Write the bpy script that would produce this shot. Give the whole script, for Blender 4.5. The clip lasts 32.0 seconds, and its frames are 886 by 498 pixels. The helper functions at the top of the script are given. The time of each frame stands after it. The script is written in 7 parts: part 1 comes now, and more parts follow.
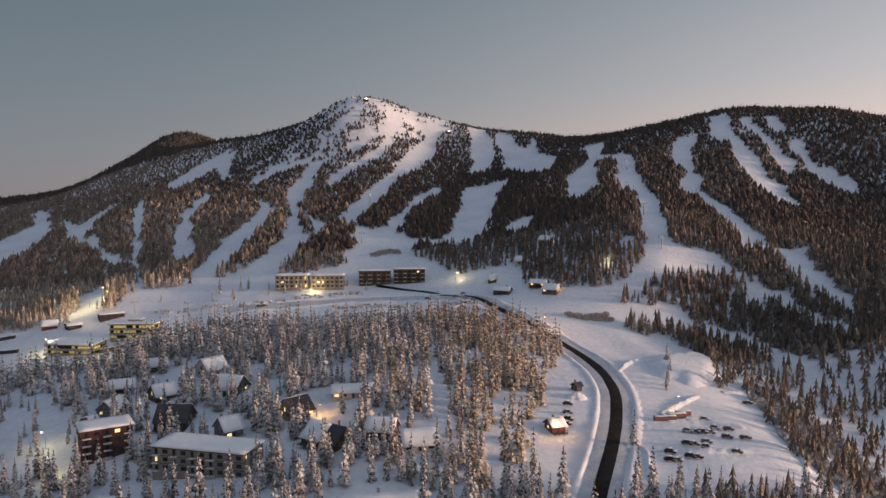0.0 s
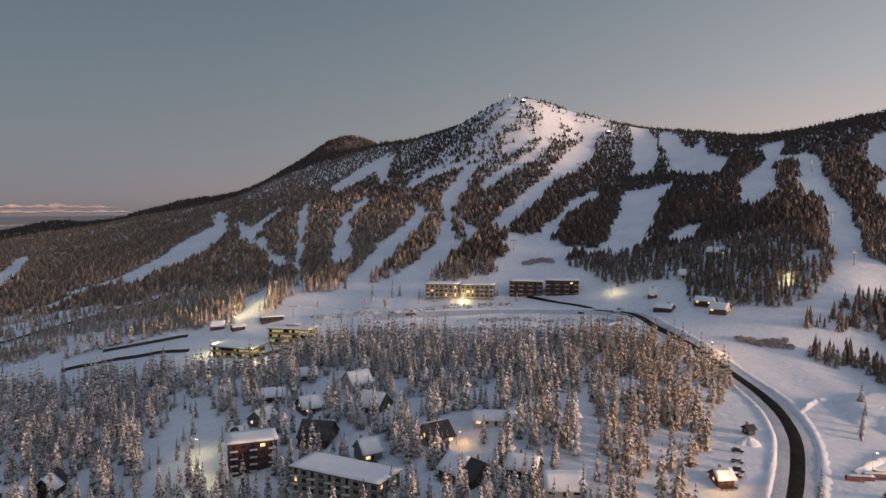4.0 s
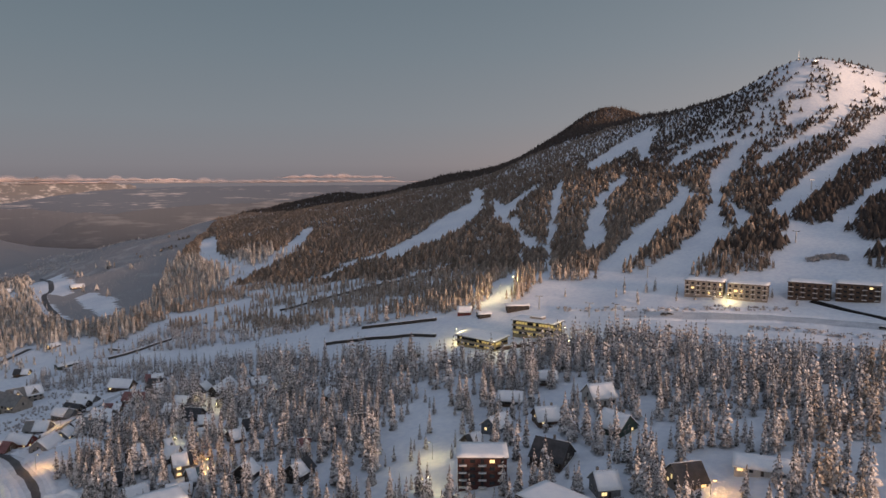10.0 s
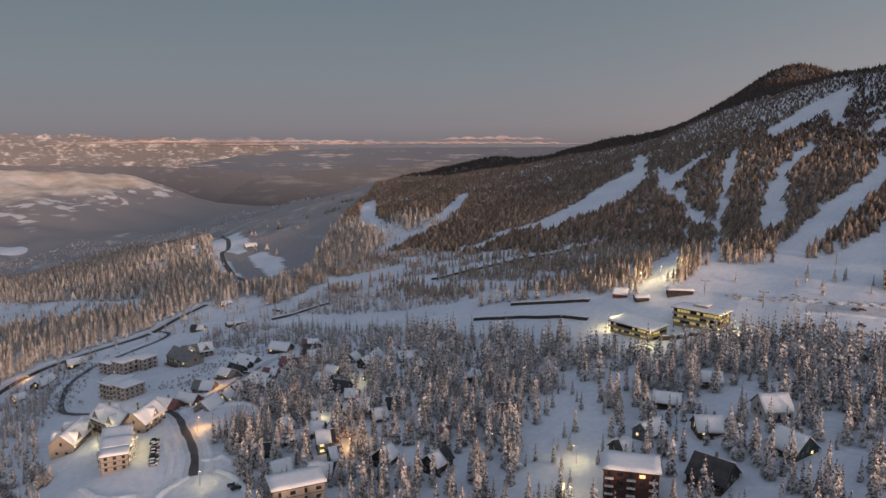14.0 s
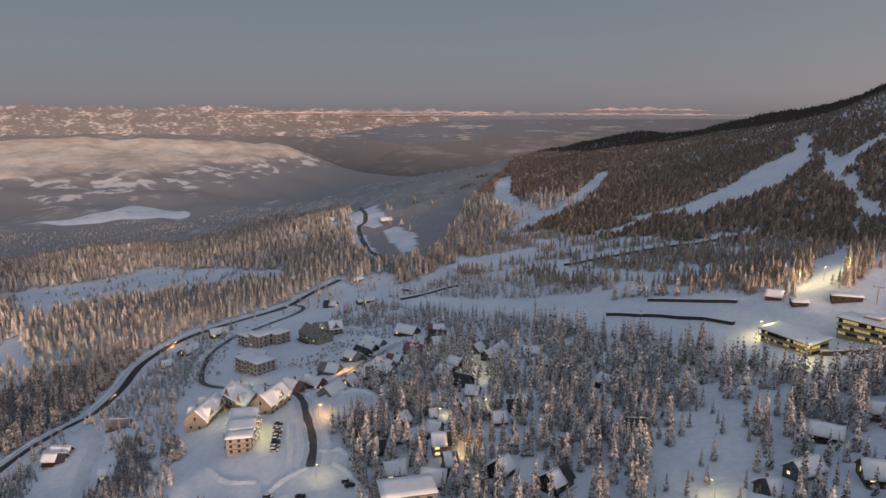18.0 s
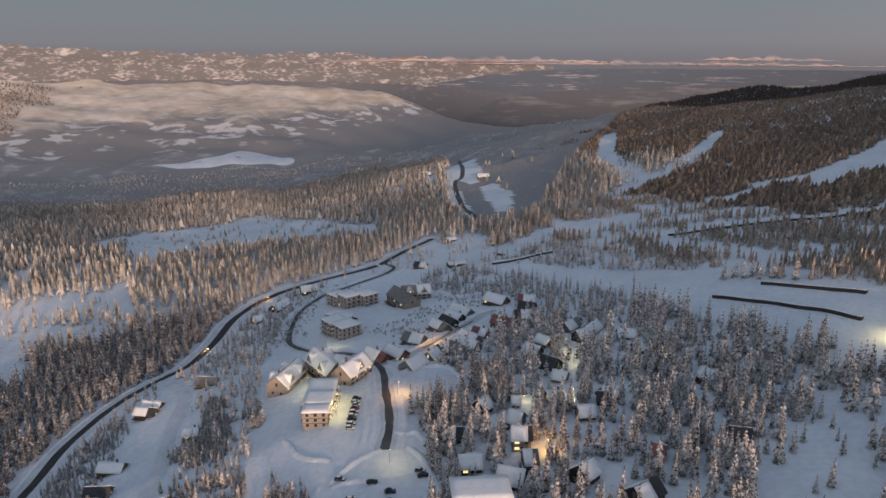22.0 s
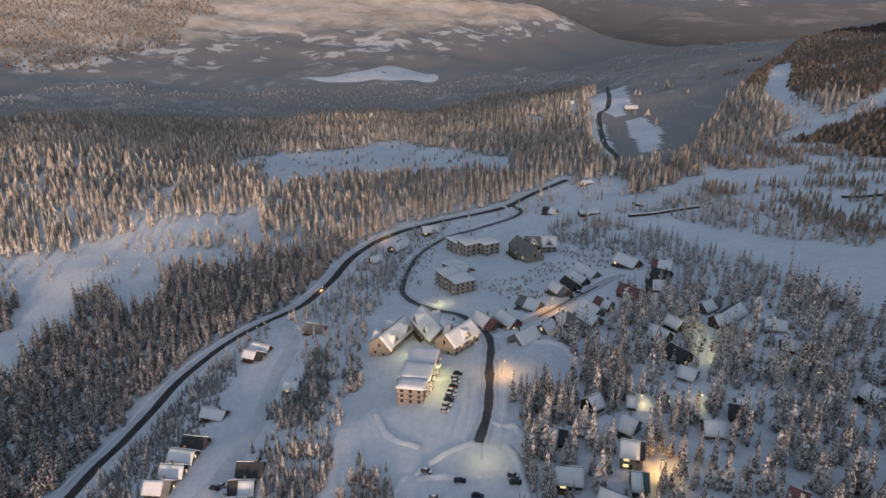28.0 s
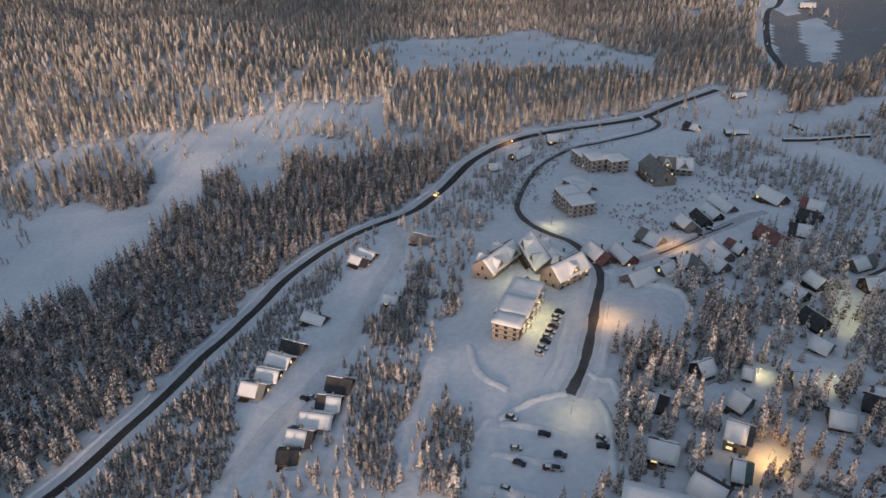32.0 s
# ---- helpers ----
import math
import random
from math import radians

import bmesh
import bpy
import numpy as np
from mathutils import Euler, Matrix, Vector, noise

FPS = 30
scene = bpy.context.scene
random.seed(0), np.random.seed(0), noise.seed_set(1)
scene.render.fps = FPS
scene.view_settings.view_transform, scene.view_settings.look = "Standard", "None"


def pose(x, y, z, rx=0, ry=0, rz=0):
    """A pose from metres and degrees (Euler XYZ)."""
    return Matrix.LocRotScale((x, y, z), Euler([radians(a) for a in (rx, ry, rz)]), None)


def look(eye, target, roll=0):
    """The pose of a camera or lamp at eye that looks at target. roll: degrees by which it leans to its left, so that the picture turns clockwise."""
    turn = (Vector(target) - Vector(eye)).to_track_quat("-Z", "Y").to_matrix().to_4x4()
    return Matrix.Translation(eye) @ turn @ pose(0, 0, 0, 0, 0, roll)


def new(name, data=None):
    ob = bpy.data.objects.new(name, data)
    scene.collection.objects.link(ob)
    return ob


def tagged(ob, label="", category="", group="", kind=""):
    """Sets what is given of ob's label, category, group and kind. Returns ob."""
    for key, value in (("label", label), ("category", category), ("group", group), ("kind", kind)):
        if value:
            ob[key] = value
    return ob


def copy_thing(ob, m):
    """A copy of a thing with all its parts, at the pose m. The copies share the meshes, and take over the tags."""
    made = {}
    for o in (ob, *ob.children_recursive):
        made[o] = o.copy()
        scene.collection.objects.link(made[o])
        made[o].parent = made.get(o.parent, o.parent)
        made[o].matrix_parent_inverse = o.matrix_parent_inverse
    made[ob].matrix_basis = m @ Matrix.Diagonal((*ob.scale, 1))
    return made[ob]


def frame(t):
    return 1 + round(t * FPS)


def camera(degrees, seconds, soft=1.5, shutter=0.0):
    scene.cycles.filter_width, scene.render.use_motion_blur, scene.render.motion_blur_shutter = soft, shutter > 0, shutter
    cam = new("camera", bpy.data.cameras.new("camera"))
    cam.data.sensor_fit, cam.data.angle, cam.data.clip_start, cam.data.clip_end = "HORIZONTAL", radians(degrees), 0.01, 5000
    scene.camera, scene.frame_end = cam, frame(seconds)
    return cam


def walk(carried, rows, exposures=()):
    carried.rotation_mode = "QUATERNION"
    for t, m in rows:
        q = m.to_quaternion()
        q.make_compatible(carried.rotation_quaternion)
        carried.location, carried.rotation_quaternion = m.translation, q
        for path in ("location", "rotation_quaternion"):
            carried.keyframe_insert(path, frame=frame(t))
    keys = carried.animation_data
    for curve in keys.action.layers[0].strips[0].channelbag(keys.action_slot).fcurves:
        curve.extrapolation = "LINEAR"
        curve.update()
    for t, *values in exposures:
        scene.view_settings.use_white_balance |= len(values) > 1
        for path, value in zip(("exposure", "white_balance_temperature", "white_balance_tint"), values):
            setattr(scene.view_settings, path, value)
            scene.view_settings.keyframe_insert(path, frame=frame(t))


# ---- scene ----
cam = camera(63.98, 32.0)
# seconds, eye, target, roll
PATH = [
    (0, (0.00, 0.00, 100.00), (0.00, 99.80, 93.71), -0.09),
    (1, (1.05, 4.74, 101.82), (-4.42, 104.39, 95.46), -0.02),
    (2, (1.61, 9.37, 103.80), (-9.51, 108.54, 97.34), 0.01),
    (3, (2.23, 14.18, 105.84), (-14.35, 112.58, 99.23), 0.03),
    (3.5, (2.34, 16.85, 106.76), (-16.92, 114.75, 100.11), 0.07),
    (5.5, (2.33, 25.88, 111.02), (-27.64, 121.03, 104.01), 0.14),
    (6, (2.15, 28.05, 112.20), (-30.75, 122.17, 104.54), 0.16),
    (7, (1.71, 32.38, 114.35), (-37.24, 124.03, 105.27), 0.16),
    (8, (0.78, 37.84, 116.14), (-44.00, 126.70, 106.23), 0.09),
    (9, (-0.27, 42.67, 118.28), (-50.29, 128.62, 107.74), 0.07),
    (10, (-1.89, 47.91, 120.16), (-56.66, 130.84, 109.10), -0.01),
    (11, (-3.86, 52.71, 121.91), (-63.12, 132.38, 110.04), -0.04),
    (12, (-5.99, 57.50, 123.99), (-69.41, 133.57, 110.17), -0.06),
    (13, (-8.55, 61.98, 125.65), (-75.97, 134.24, 110.36), -0.09),
    (14, (-11.56, 66.59, 127.48), (-82.78, 134.84, 111.05), -0.14),
    (15, (-14.70, 70.71, 129.43), (-89.40, 134.87, 112.01), -0.17),
    (15.5, (-16.05, 72.74, 130.47), (-92.41, 134.73, 112.38), -0.16),
    (17.5, (-22.75, 80.99, 134.43), (-104.31, 135.29, 114.46), -0.20),
    (18, (-24.70, 83.26, 135.41), (-107.15, 136.04, 115.01), -0.23),
    (19, (-29.22, 87.21, 137.15), (-113.34, 136.94, 115.92), -0.19),
    (20, (-33.63, 91.45, 138.88), (-119.17, 137.84, 115.84), -0.12),
    (21, (-38.48, 95.53, 140.54), (-125.08, 138.68, 115.27), -0.01),
    (22, (-43.51, 99.69, 142.35), (-131.11, 139.47, 115.07), 0.06),
    (23, (-48.72, 103.94, 144.25), (-137.16, 140.30, 114.96), 0.13),
    (24, (-54.10, 108.20, 146.23), (-143.23, 141.24, 115.19), 0.13),
    (25, (-59.92, 112.33, 147.83), (-149.55, 142.26, 115.12), 0.14),
    (25.5, (-62.68, 114.49, 148.60), (-152.50, 142.97, 115.12), 0.09),
    (27.5, (-74.42, 122.11, 152.30), (-164.51, 144.36, 115.03), 0.11),
    (28, (-77.57, 124.04, 153.14), (-167.75, 144.11, 114.88), 0.07),
    (29, (-83.90, 127.58, 154.63), (-174.00, 143.05, 114.09), 0.07),
    (30, (-89.67, 130.66, 156.48), (-178.52, 141.51, 111.90), 0.07),
    (31, (-96.07, 133.81, 158.27), (-183.26, 140.00, 109.70), 0.02),
    (32, (-102.33, 136.82, 159.94), (-187.36, 138.14, 107.33), -0.02),
]
walk(cam, [(t, look(eye, target, roll)) for t, eye, target, roll in PATH], [(0, -0.06, 6650, 13.5), (15, 0.0, 6650, 14.5), (20, 0.0, 6500, 11.5), (25, 0.0, 6300, 8.5), (32, -0.05, 6300, 9)])

# ---- light -------------------------------------------------------------
SUN_YAW, SUN_UP = -99.0, 6.2          # degrees: heading from +y to the left, height
world = bpy.data.worlds.new("dusk")
scene.world = world
world.use_nodes = True
wn, wl = world.node_tree.nodes, world.node_tree.links
wn.clear()


def sky_ramp(stops):
    r = wn.new("ShaderNodeValToRGB")
    while len(r.color_ramp.elements) < len(stops):
        r.color_ramp.elements.new(0.5)
    for e, (p, c) in zip(r.color_ramp.elements, stops):
        e.position, e.color = p, (*c, 1)
    return r


def wmath(kind, a, b=None):
    k = wn.new("ShaderNodeMath")
    k.operation = kind
    for slot, v in enumerate((a, b)):
        if isinstance(v, (int, float)):
            k.inputs[slot].default_value = v
        elif v is not None:
            wl.new(v, k.inputs[slot])
    return k.outputs[0]


# A dusk sky: the glow where the sun has just gone, the blue-pink band opposite, and a trace of the physical sky.
sky = wn.new("ShaderNodeTexSky")
sky.sky_type, sky.sun_disc = "NISHITA", False
sky.sun_elevation, sky.sun_rotation = radians(SUN_UP), radians(-SUN_YAW)
place, split = wn.new("ShaderNodeTexCoord"), wn.new("ShaderNodeSeparateXYZ")
wl.new(place.outputs["Generated"], split.inputs[0])
up = wmath("MULTIPLY_ADD", split.outputs["Z"], 0.5)
up.node.inputs[2].default_value = 0.5
toward = wmath("ADD", wmath("MULTIPLY", split.outputs["X"], -math.sin(radians(SUN_YAW))), wmath("MULTIPLY", split.outputs["Y"], math.cos(radians(SUN_YAW))))
near_sun = wmath("POWER", wmath("MULTIPLY", wmath("ADD", toward, 1.0), 0.5), 2.3)
cold = sky_ramp([(0.0, (0.14, 0.135, 0.14)), (0.48, (0.15, 0.135, 0.15)), (0.503, (0.228, 0.226, 0.246)), (0.515, (0.226, 0.238, 0.262)), (0.535, (0.212, 0.246, 0.276)), (0.58, (0.172, 0.222, 0.258)), (0.64, (0.128, 0.182, 0.222)), (0.8, (0.155, 0.2, 0.28)), (1.0, (0.255, 0.32, 0.43))])
warm = sky_ramp([(0.0, (0.3, 0.26, 0.25)), (0.48, (1.4, 0.86, 0.58)), (0.505, (2.7, 1.7, 1.12)), (0.535, (1.75, 1.32, 1.1)), (0.58, (1.12, 1.05, 1.04)), (0.64, (0.72, 0.76, 0.82)), (0.8, (0.38, 0.42, 0.5)), (1.0, (0.27, 0.32, 0.40))])
for r in (cold, warm):
    wl.new(up, r.inputs[0])
blend, trace = wn.new("ShaderNodeMix"), wn.new("ShaderNodeMix")
blend.data_type = trace.data_type = "RGBA"
wl.new(near_sun, blend.inputs["Factor"])
wl.new(cold.outputs[0], blend.inputs["A"])
wl.new(warm.outputs[0], blend.inputs["B"])
trace.inputs["Factor"].default_value = 0.0008
wl.new(blend.outputs["Result"], trace.inputs["A"])
wl.new(sky.outputs[0], trace.inputs["B"])
back = wn.new("ShaderNodeBackground")
back.inputs["Strength"].default_value = 0.94
out = wn.new("ShaderNodeOutputWorld")
wl.new(trace.outputs["Result"], back.inputs["Color"])
wl.new(back.outputs[0], out.inputs["Surface"])

sun_data = bpy.data.lights.new("sun", "SUN")
sun_data.energy, sun_data.angle, sun_data.color = 4.3, radians(9), (1.0, 0.65, 0.44)
sun = new("sun", sun_data)
sun.matrix_world = look((0, 0, 900), (100 * math.sin(radians(SUN_YAW)), -100 * math.cos(radians(SUN_YAW)), 900 - 100 * math.tan(radians(SUN_UP))))


# ---- materials ---------------------------------------------------------
def shader(name, rough=0.8, metal=0.0):
    m = bpy.data.materials.new(name)
    m.use_nodes = True
    b = m.node_tree.nodes["Principled BSDF"]
    b.inputs["Roughness"].default_value, b.inputs["Metallic"].default_value = rough, metal
    return m, m.node_tree.nodes, m.node_tree.links, b


def varied(name, dark, light, scale=0.2, fine=3.0, rough=0.8, bump=0.0, metal=0.0, per_object=0.0):
    """Two colours mixed by a broad and a fine noise at real-world size, with a little relief."""
    m, n, l, b = shader(name, rough, metal)
    geo = n.new("ShaderNodeNewGeometry")
    broad, grain = n.new("ShaderNodeTexNoise"), n.new("ShaderNodeTexNoise")
    for tex, s, d in ((broad, scale, 3), (grain, fine, 4)):
        tex.inputs["Scale"].default_value, tex.inputs["Detail"].default_value = s, d
        l.new(geo.outputs["Position"], tex.inputs["Vector"])
    add = n.new("ShaderNodeMath")
    add.operation = "ADD"
    l.new(broad.outputs[0], add.inputs[0])
    l.new(grain.outputs[0], add.inputs[1])
    ramp = n.new("ShaderNodeMapRange")
    ramp.inputs["From Min"].default_value, ramp.inputs["From Max"].default_value = 0.75, 1.25
    l.new(add.outputs[0], ramp.inputs["Value"])
    mix = n.new("ShaderNodeMix")
    mix.data_type = "RGBA"
    mix.inputs["A"].default_value, mix.inputs["B"].default_value = (*dark, 1), (*light, 1)
    l.new(ramp.outputs[0], mix.inputs["Factor"])
    colour = mix.outputs["Result"]
    if per_object:
        info, hsv, span = n.new("ShaderNodeObjectInfo"), n.new("ShaderNodeHueSaturation"), n.new("ShaderNodeMapRange")
        span.inputs["To Min"].default_value, span.inputs["To Max"].default_value = 1 - per_object, 1 + per_object
        l.new(info.outputs["Random"], span.inputs["Value"])
        l.new(span.outputs[0], hsv.inputs["Value"])
        l.new(colour, hsv.inputs["Color"])
        colour = hsv.outputs[0]
    l.new(colour, b.inputs["Base Color"])
    if bump:
        bp = n.new("ShaderNodeBump")
        bp.inputs["Strength"].default_value, bp.inputs["Distance"].default_value = 0.6, bump
        l.new(add.outputs[0], bp.inputs["Height"])
        l.new(bp.outputs[0], b.inputs["Normal"])
    return m


SNOW = varied("snow", (0.68, 0.72, 0.79), (0.85, 0.87, 0.90), 0.03, 0.35, 0.7, 0.5)
ROOF_SNOW = varied("roof_snow", (0.80, 0.82, 0.85), (0.91, 0.915, 0.92), 0.3, 2.0, 0.75, 0.12)
ASPHALT = varied("asphalt", (0.011, 0.0105, 0.0105), (0.032, 0.029, 0.028), 0.25, 2.0, 0.9, 0.02)
for _m in (ASPHALT,):
    _m.node_tree.nodes["Principled BSDF"].inputs["Specular IOR Level"].default_value = 0.12
BARK = varied("bark", (0.035, 0.024, 0.017), (0.09, 0.065, 0.05), 1.0, 8.0, 0.9, 0.02)


def foliage(name, needle, frost, cover):
    """Needles with hoar frost and snow lying on the sides that face up; it varies from branch to branch."""
    m, n, l, b = shader(name, 0.85)
    geo, info = n.new("ShaderNodeNewGeometry"), n.new("ShaderNodeTexNoise")
    info.inputs["Scale"].default_value, info.inputs["Detail"].default_value = 1.6, 5
    l.new(geo.outputs["Position"], info.inputs["Vector"])
    xyz = n.new("ShaderNodeSeparateXYZ")
    l.new(geo.outputs["Normal"], xyz.inputs[0])
    terms = []
    for socket, gain in ((xyz.outputs["Z"], 0.8), (info.outputs[0], 1.5), (geo.outputs["Random Per Island"], 0.25)):
        k = n.new("ShaderNodeMath")
        k.operation, k.inputs[1].default_value = "MULTIPLY", gain
        l.new(socket, k.inputs[0])
        terms.append(k)
    s1, s2 = n.new("ShaderNodeMath"), n.new("ShaderNodeMath")
    l.new(terms[0].outputs[0], s1.inputs[0])
    l.new(terms[1].outputs[0], s1.inputs[1])
    l.new(s1.outputs[0], s2.inputs[0])
    l.new(terms[2].outputs[0], s2.inputs[1])
    ramp = n.new("ShaderNodeMapRange")
    ramp.inputs["From Min"].default_value, ramp.inputs["From Max"].default_value = 1.6 - cover, 2.1 - cover
    l.new(s2.outputs[0], ramp.inputs["Value"])
    mix = n.new("ShaderNodeMix")
    mix.data_type = "RGBA"
    mix.inputs["A"].default_value, mix.inputs["B"].default_value = (*needle, 1), (*frost, 1)
    l.new(ramp.outputs[0], mix.inputs["Factor"])
    l.new(mix.outputs["Result"], b.inputs["Base Color"])
    return m


FIR = foliage("frosted_fir", (0.052, 0.047, 0.045), (0.84, 0.80, 0.79), 0.53)
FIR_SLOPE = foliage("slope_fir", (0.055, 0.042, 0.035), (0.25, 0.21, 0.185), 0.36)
# The low sun's warmth is put into west, valley and lower-slope fir colours.
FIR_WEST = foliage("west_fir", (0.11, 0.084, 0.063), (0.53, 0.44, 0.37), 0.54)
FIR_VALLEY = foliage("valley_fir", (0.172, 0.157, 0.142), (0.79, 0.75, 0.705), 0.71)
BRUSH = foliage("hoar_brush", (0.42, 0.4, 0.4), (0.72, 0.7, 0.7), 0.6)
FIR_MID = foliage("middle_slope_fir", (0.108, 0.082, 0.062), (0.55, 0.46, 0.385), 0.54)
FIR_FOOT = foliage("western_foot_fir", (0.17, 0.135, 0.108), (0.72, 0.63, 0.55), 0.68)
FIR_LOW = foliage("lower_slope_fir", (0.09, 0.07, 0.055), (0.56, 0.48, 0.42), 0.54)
# Firs by the upper road: low sunlight is put into needles and frost.
FIR_EAST = foliage("sunlit_east_fir", (0.12, 0.085, 0.058), (0.72, 0.62, 0.52), 0.52)
# Darker copy of the frosted fir, with shade put into its colour.
FIR_SHADE = foliage("shaded_fir", (0.042, 0.039, 0.038), (0.65, 0.63, 0.63), 0.46)
SCRUB = foliage("frosted_brush", (0.36, 0.335, 0.325), (0.66, 0.63, 0.62), 0.6)


def streaked(name, dark, light, across, upward, share, width=0.18, rough=0.95):
    """Snow and bare ground in patches drawn out level, as far hills show them."""
    m, n, l, b = shader(name, rough)
    geo, wide, tex, fine = n.new("ShaderNodeNewGeometry"), n.new("ShaderNodeMapping"), n.new("ShaderNodeTexNoise"), n.new("ShaderNodeTexNoise")
    wide.inputs["Scale"].default_value = (across, across, upward)
    l.new(geo.outputs["Position"], wide.inputs["Vector"])
    for t, s, d in ((tex, 1.0, 5), (fine, 3.7, 4)):
        t.inputs["Scale"].default_value, t.inputs["Detail"].default_value = s, d
        l.new(wide.outputs[0], t.inputs["Vector"])
    add = n.new("ShaderNodeMath")
    l.new(tex.outputs[0], add.inputs[0])
    l.new(fine.outputs[0], add.inputs[1])
    ramp = n.new("ShaderNodeMapRange")
    ramp.inputs["From Min"].default_value, ramp.inputs["From Max"].default_value = 1.12 - share, 1.12 + width - share
    l.new(add.outputs[0], ramp.inputs["Value"])
    mix = n.new("ShaderNodeMix")
    mix.data_type = "RGBA"
    mix.inputs["A"].default_value, mix.inputs["B"].default_value = (*dark, 1), (*light, 1)
    l.new(ramp.outputs[0], mix.inputs["Factor"])
    l.new(mix.outputs["Result"], b.inputs["Base Color"])
    return m


# ---- the lie of the land: spot heights, landform by landform ------------
SUMMITS = [
    (-142, 1071, 257), (-85, 1047, 247), (-20, 1060, 225), (39, 1079, 217), (132, 1072, 203), (210, 1039, 195), (277, 1013, 206),
    (-150, 1190, 205), (-10, 1200, 165), (150, 1190, 140), (300, 1150, 150), (480, 1130, 160), (650, 980, 150), (-330, 1300, 170),
    (331, 1007, 219), (428, 1013, 229), (512, 974, 226), (570, 900, 205), (-199, 1082, 230), (-277, 1116, 206), (-350, 1200, 202),
    (-480, 1370, 240), (-420, 1350, 214), (-520, 1358, 232), (-565, 1340, 200), (-600, 1320, 170), (-655, 1310, 132), (-830, 1290, 98), (-1030, 1280, 52), (-1275, 1250, 34),
]
SHOULDERS = [
    (-298, 1007, 150), (-157, 911, 137), (-32, 1030, 200), (78, 967, 163), (55, 795, 108), (-49, 707, 82), (-145, 735, 82),
    (-178, 695, 70), (-242, 676, 50), (-355, 730, 46), (-500, 831, 55), (-352, 847, 97), (-535, 940, 80), (-565, 1024, 97),
    (145, 830, 136), (214, 841, 146), (345, 777, 120), (445, 782, 116), (280, 663, 86), (178, 574, 80), (345, 551, 62), (-951, 810, -8),
    (-755, 823, 20), (-1147, 843, -18), (-706, 652, -18),
]
FOOT = [
    (-300, 596, 27), (-262, 532, 28), (-127, 552, 36), (-16, 556, 39), (86, 590, 68), (-48, 624, 60), (158, 508, 56), (120, 551, 64),
    (235, 508, 48), (254, 407, 24), (226, 423, 20), (190, 459, 17), (34, 490, 33), (71, 407, 21), (-345, 457, 0), (-217, 458, 12),
    (-240, 413, 9), (-582, 455, -36), (-450, 560, -4), (-60, 470, 26), (-110, 420, 20),
]
VILLAGE = [
    (-135, 275, 3), (-111, 342, 17), (-100, 325, 15), (-55, 278, 14), (-42, 278, 17), (45, 277, 14), (128, 374, 15), (52, 218, 8),
    (32, 253, 11), (89, 258, 9), (129, 258, 8), (78, 353, 17), (147, 383, 12), (160, 253, -8), (198, 315, -3), (-267, 338, -8), (-311, 330, -13),
    (-260, 233, -9), (-277, 183, -18), (-324, 162, -22), (-410, 221, -30), (-475, 340, -39), (-345, 242, -20), (-383, 115, -46),
    (-432, 98, -53), (-322, 62, -45), (-300, 91, -41), (-180, 200, -10), (-100, 200, -2),
]
VALLEY = [
    (-615, 231, -58), (-700, 402, -53), (-547, 136, -66), (-392, 29, -70), (-287, -8, -62), (-328, 18, -56), (-662, 211, -63), (-703, -70, -88),
    (-854, 96, -80), (-926, -12, -78), (-868, -148, -60), (-997, 107, -92), (-1154, 375, -98), (-1018, 235, -97), (-807, 349, -68),
    (-1136, 559, -64), (-1219, 650, -69), (-1028, 642, -54), (-1369, 751, -82), (-403, -86, -84), (-625, -197, -92), (-1400, 300, -130), (-1300, -100, -110),
    (-1200, -500, -90), (-600, -500, -90), (-200, -300, -60), (100, -200, -40), (300, 100, -30), (100, 100, -10), (400, 350, 10), (500, 600, 70),
]
BEYOND = [
    (-2050, 300, -240), (-2700, 508, -252), 
    (-2400, 1400, -180), (-1900, 1300, -100), (-1700, 900, -130), (-3000, 2600, -250), 
    (-2600, -400, -240), (-2000, -1200, -150), (-4000, -2500, -200), (0, -2000, -100), (1500, -1500, -100), (1500, 1000, 60), (0, 1700, 60),
    (900, 1500, 60), (-600, 1900, 40), (-1500, 2400, -60), (0, 3500, -50), (2500, 2500, 0), (-2500, 4200, -250), (4500, 0, -50), (0, -4500, -100), (-1100, 1700, 20),
]
UPLAND_HILL = [
    (-2662, -591, -233), (-3435, -798, -173), (-4207, -1005, -64), (-4787, -1160, 18), (-2734, -221, -253), (-3230, -282, -224), (-3826, -355, -160), (-4520, -440, -82), (-2804, 108, -260),
    (-3254, 108, -236), (-3854, 108, -186), (-4454, 108, -123), (-4854, 108, -64), (-3236, 442, -241), (-3833, 505, -193), (-4430, 568, -131), (-4828, 610, -80), (-3184, 773, -247),
    (-3771, 898, -200), (-4358, 1023, -139), (-4700, 1096, -95), (-2907, 1035, -286), (-3573, 1251, -256), (-4144, 1437, -177), (-4476, 1545, -126), (-3114, 1344, -318), (-3670, 1569, -291),
    (-4134, 1756, -216), (-4319, 1831, -192), (-3110, 1598, -308), (-3649, 1861, -345), (-4278, 2168, -348), (-2998, 1808, -247), (-3778, 2258, -306),
]
SPOTS = np.array(SUMMITS + SHOULDERS + FOOT + VILLAGE + VALLEY + BEYOND + UPLAND_HILL, float)
KM = SPOTS[:, :2] / 1000


def bend(r2):
    return r2 * np.log(np.maximum(r2, 1e-12))


def spline():
    n = len(KM)
    k = bend(((KM[:, None] - KM[None]) ** 2).sum(-1)) + 2e-4 * np.eye(n)
    p = np.c_[np.ones(n), KM]
    a = np.block([[k, p], [p.T, np.zeros((3, 3))]])
    return np.linalg.solve(a, np.r_[SPOTS[:, 2], 0, 0, 0])


WEIGHTS = spline()


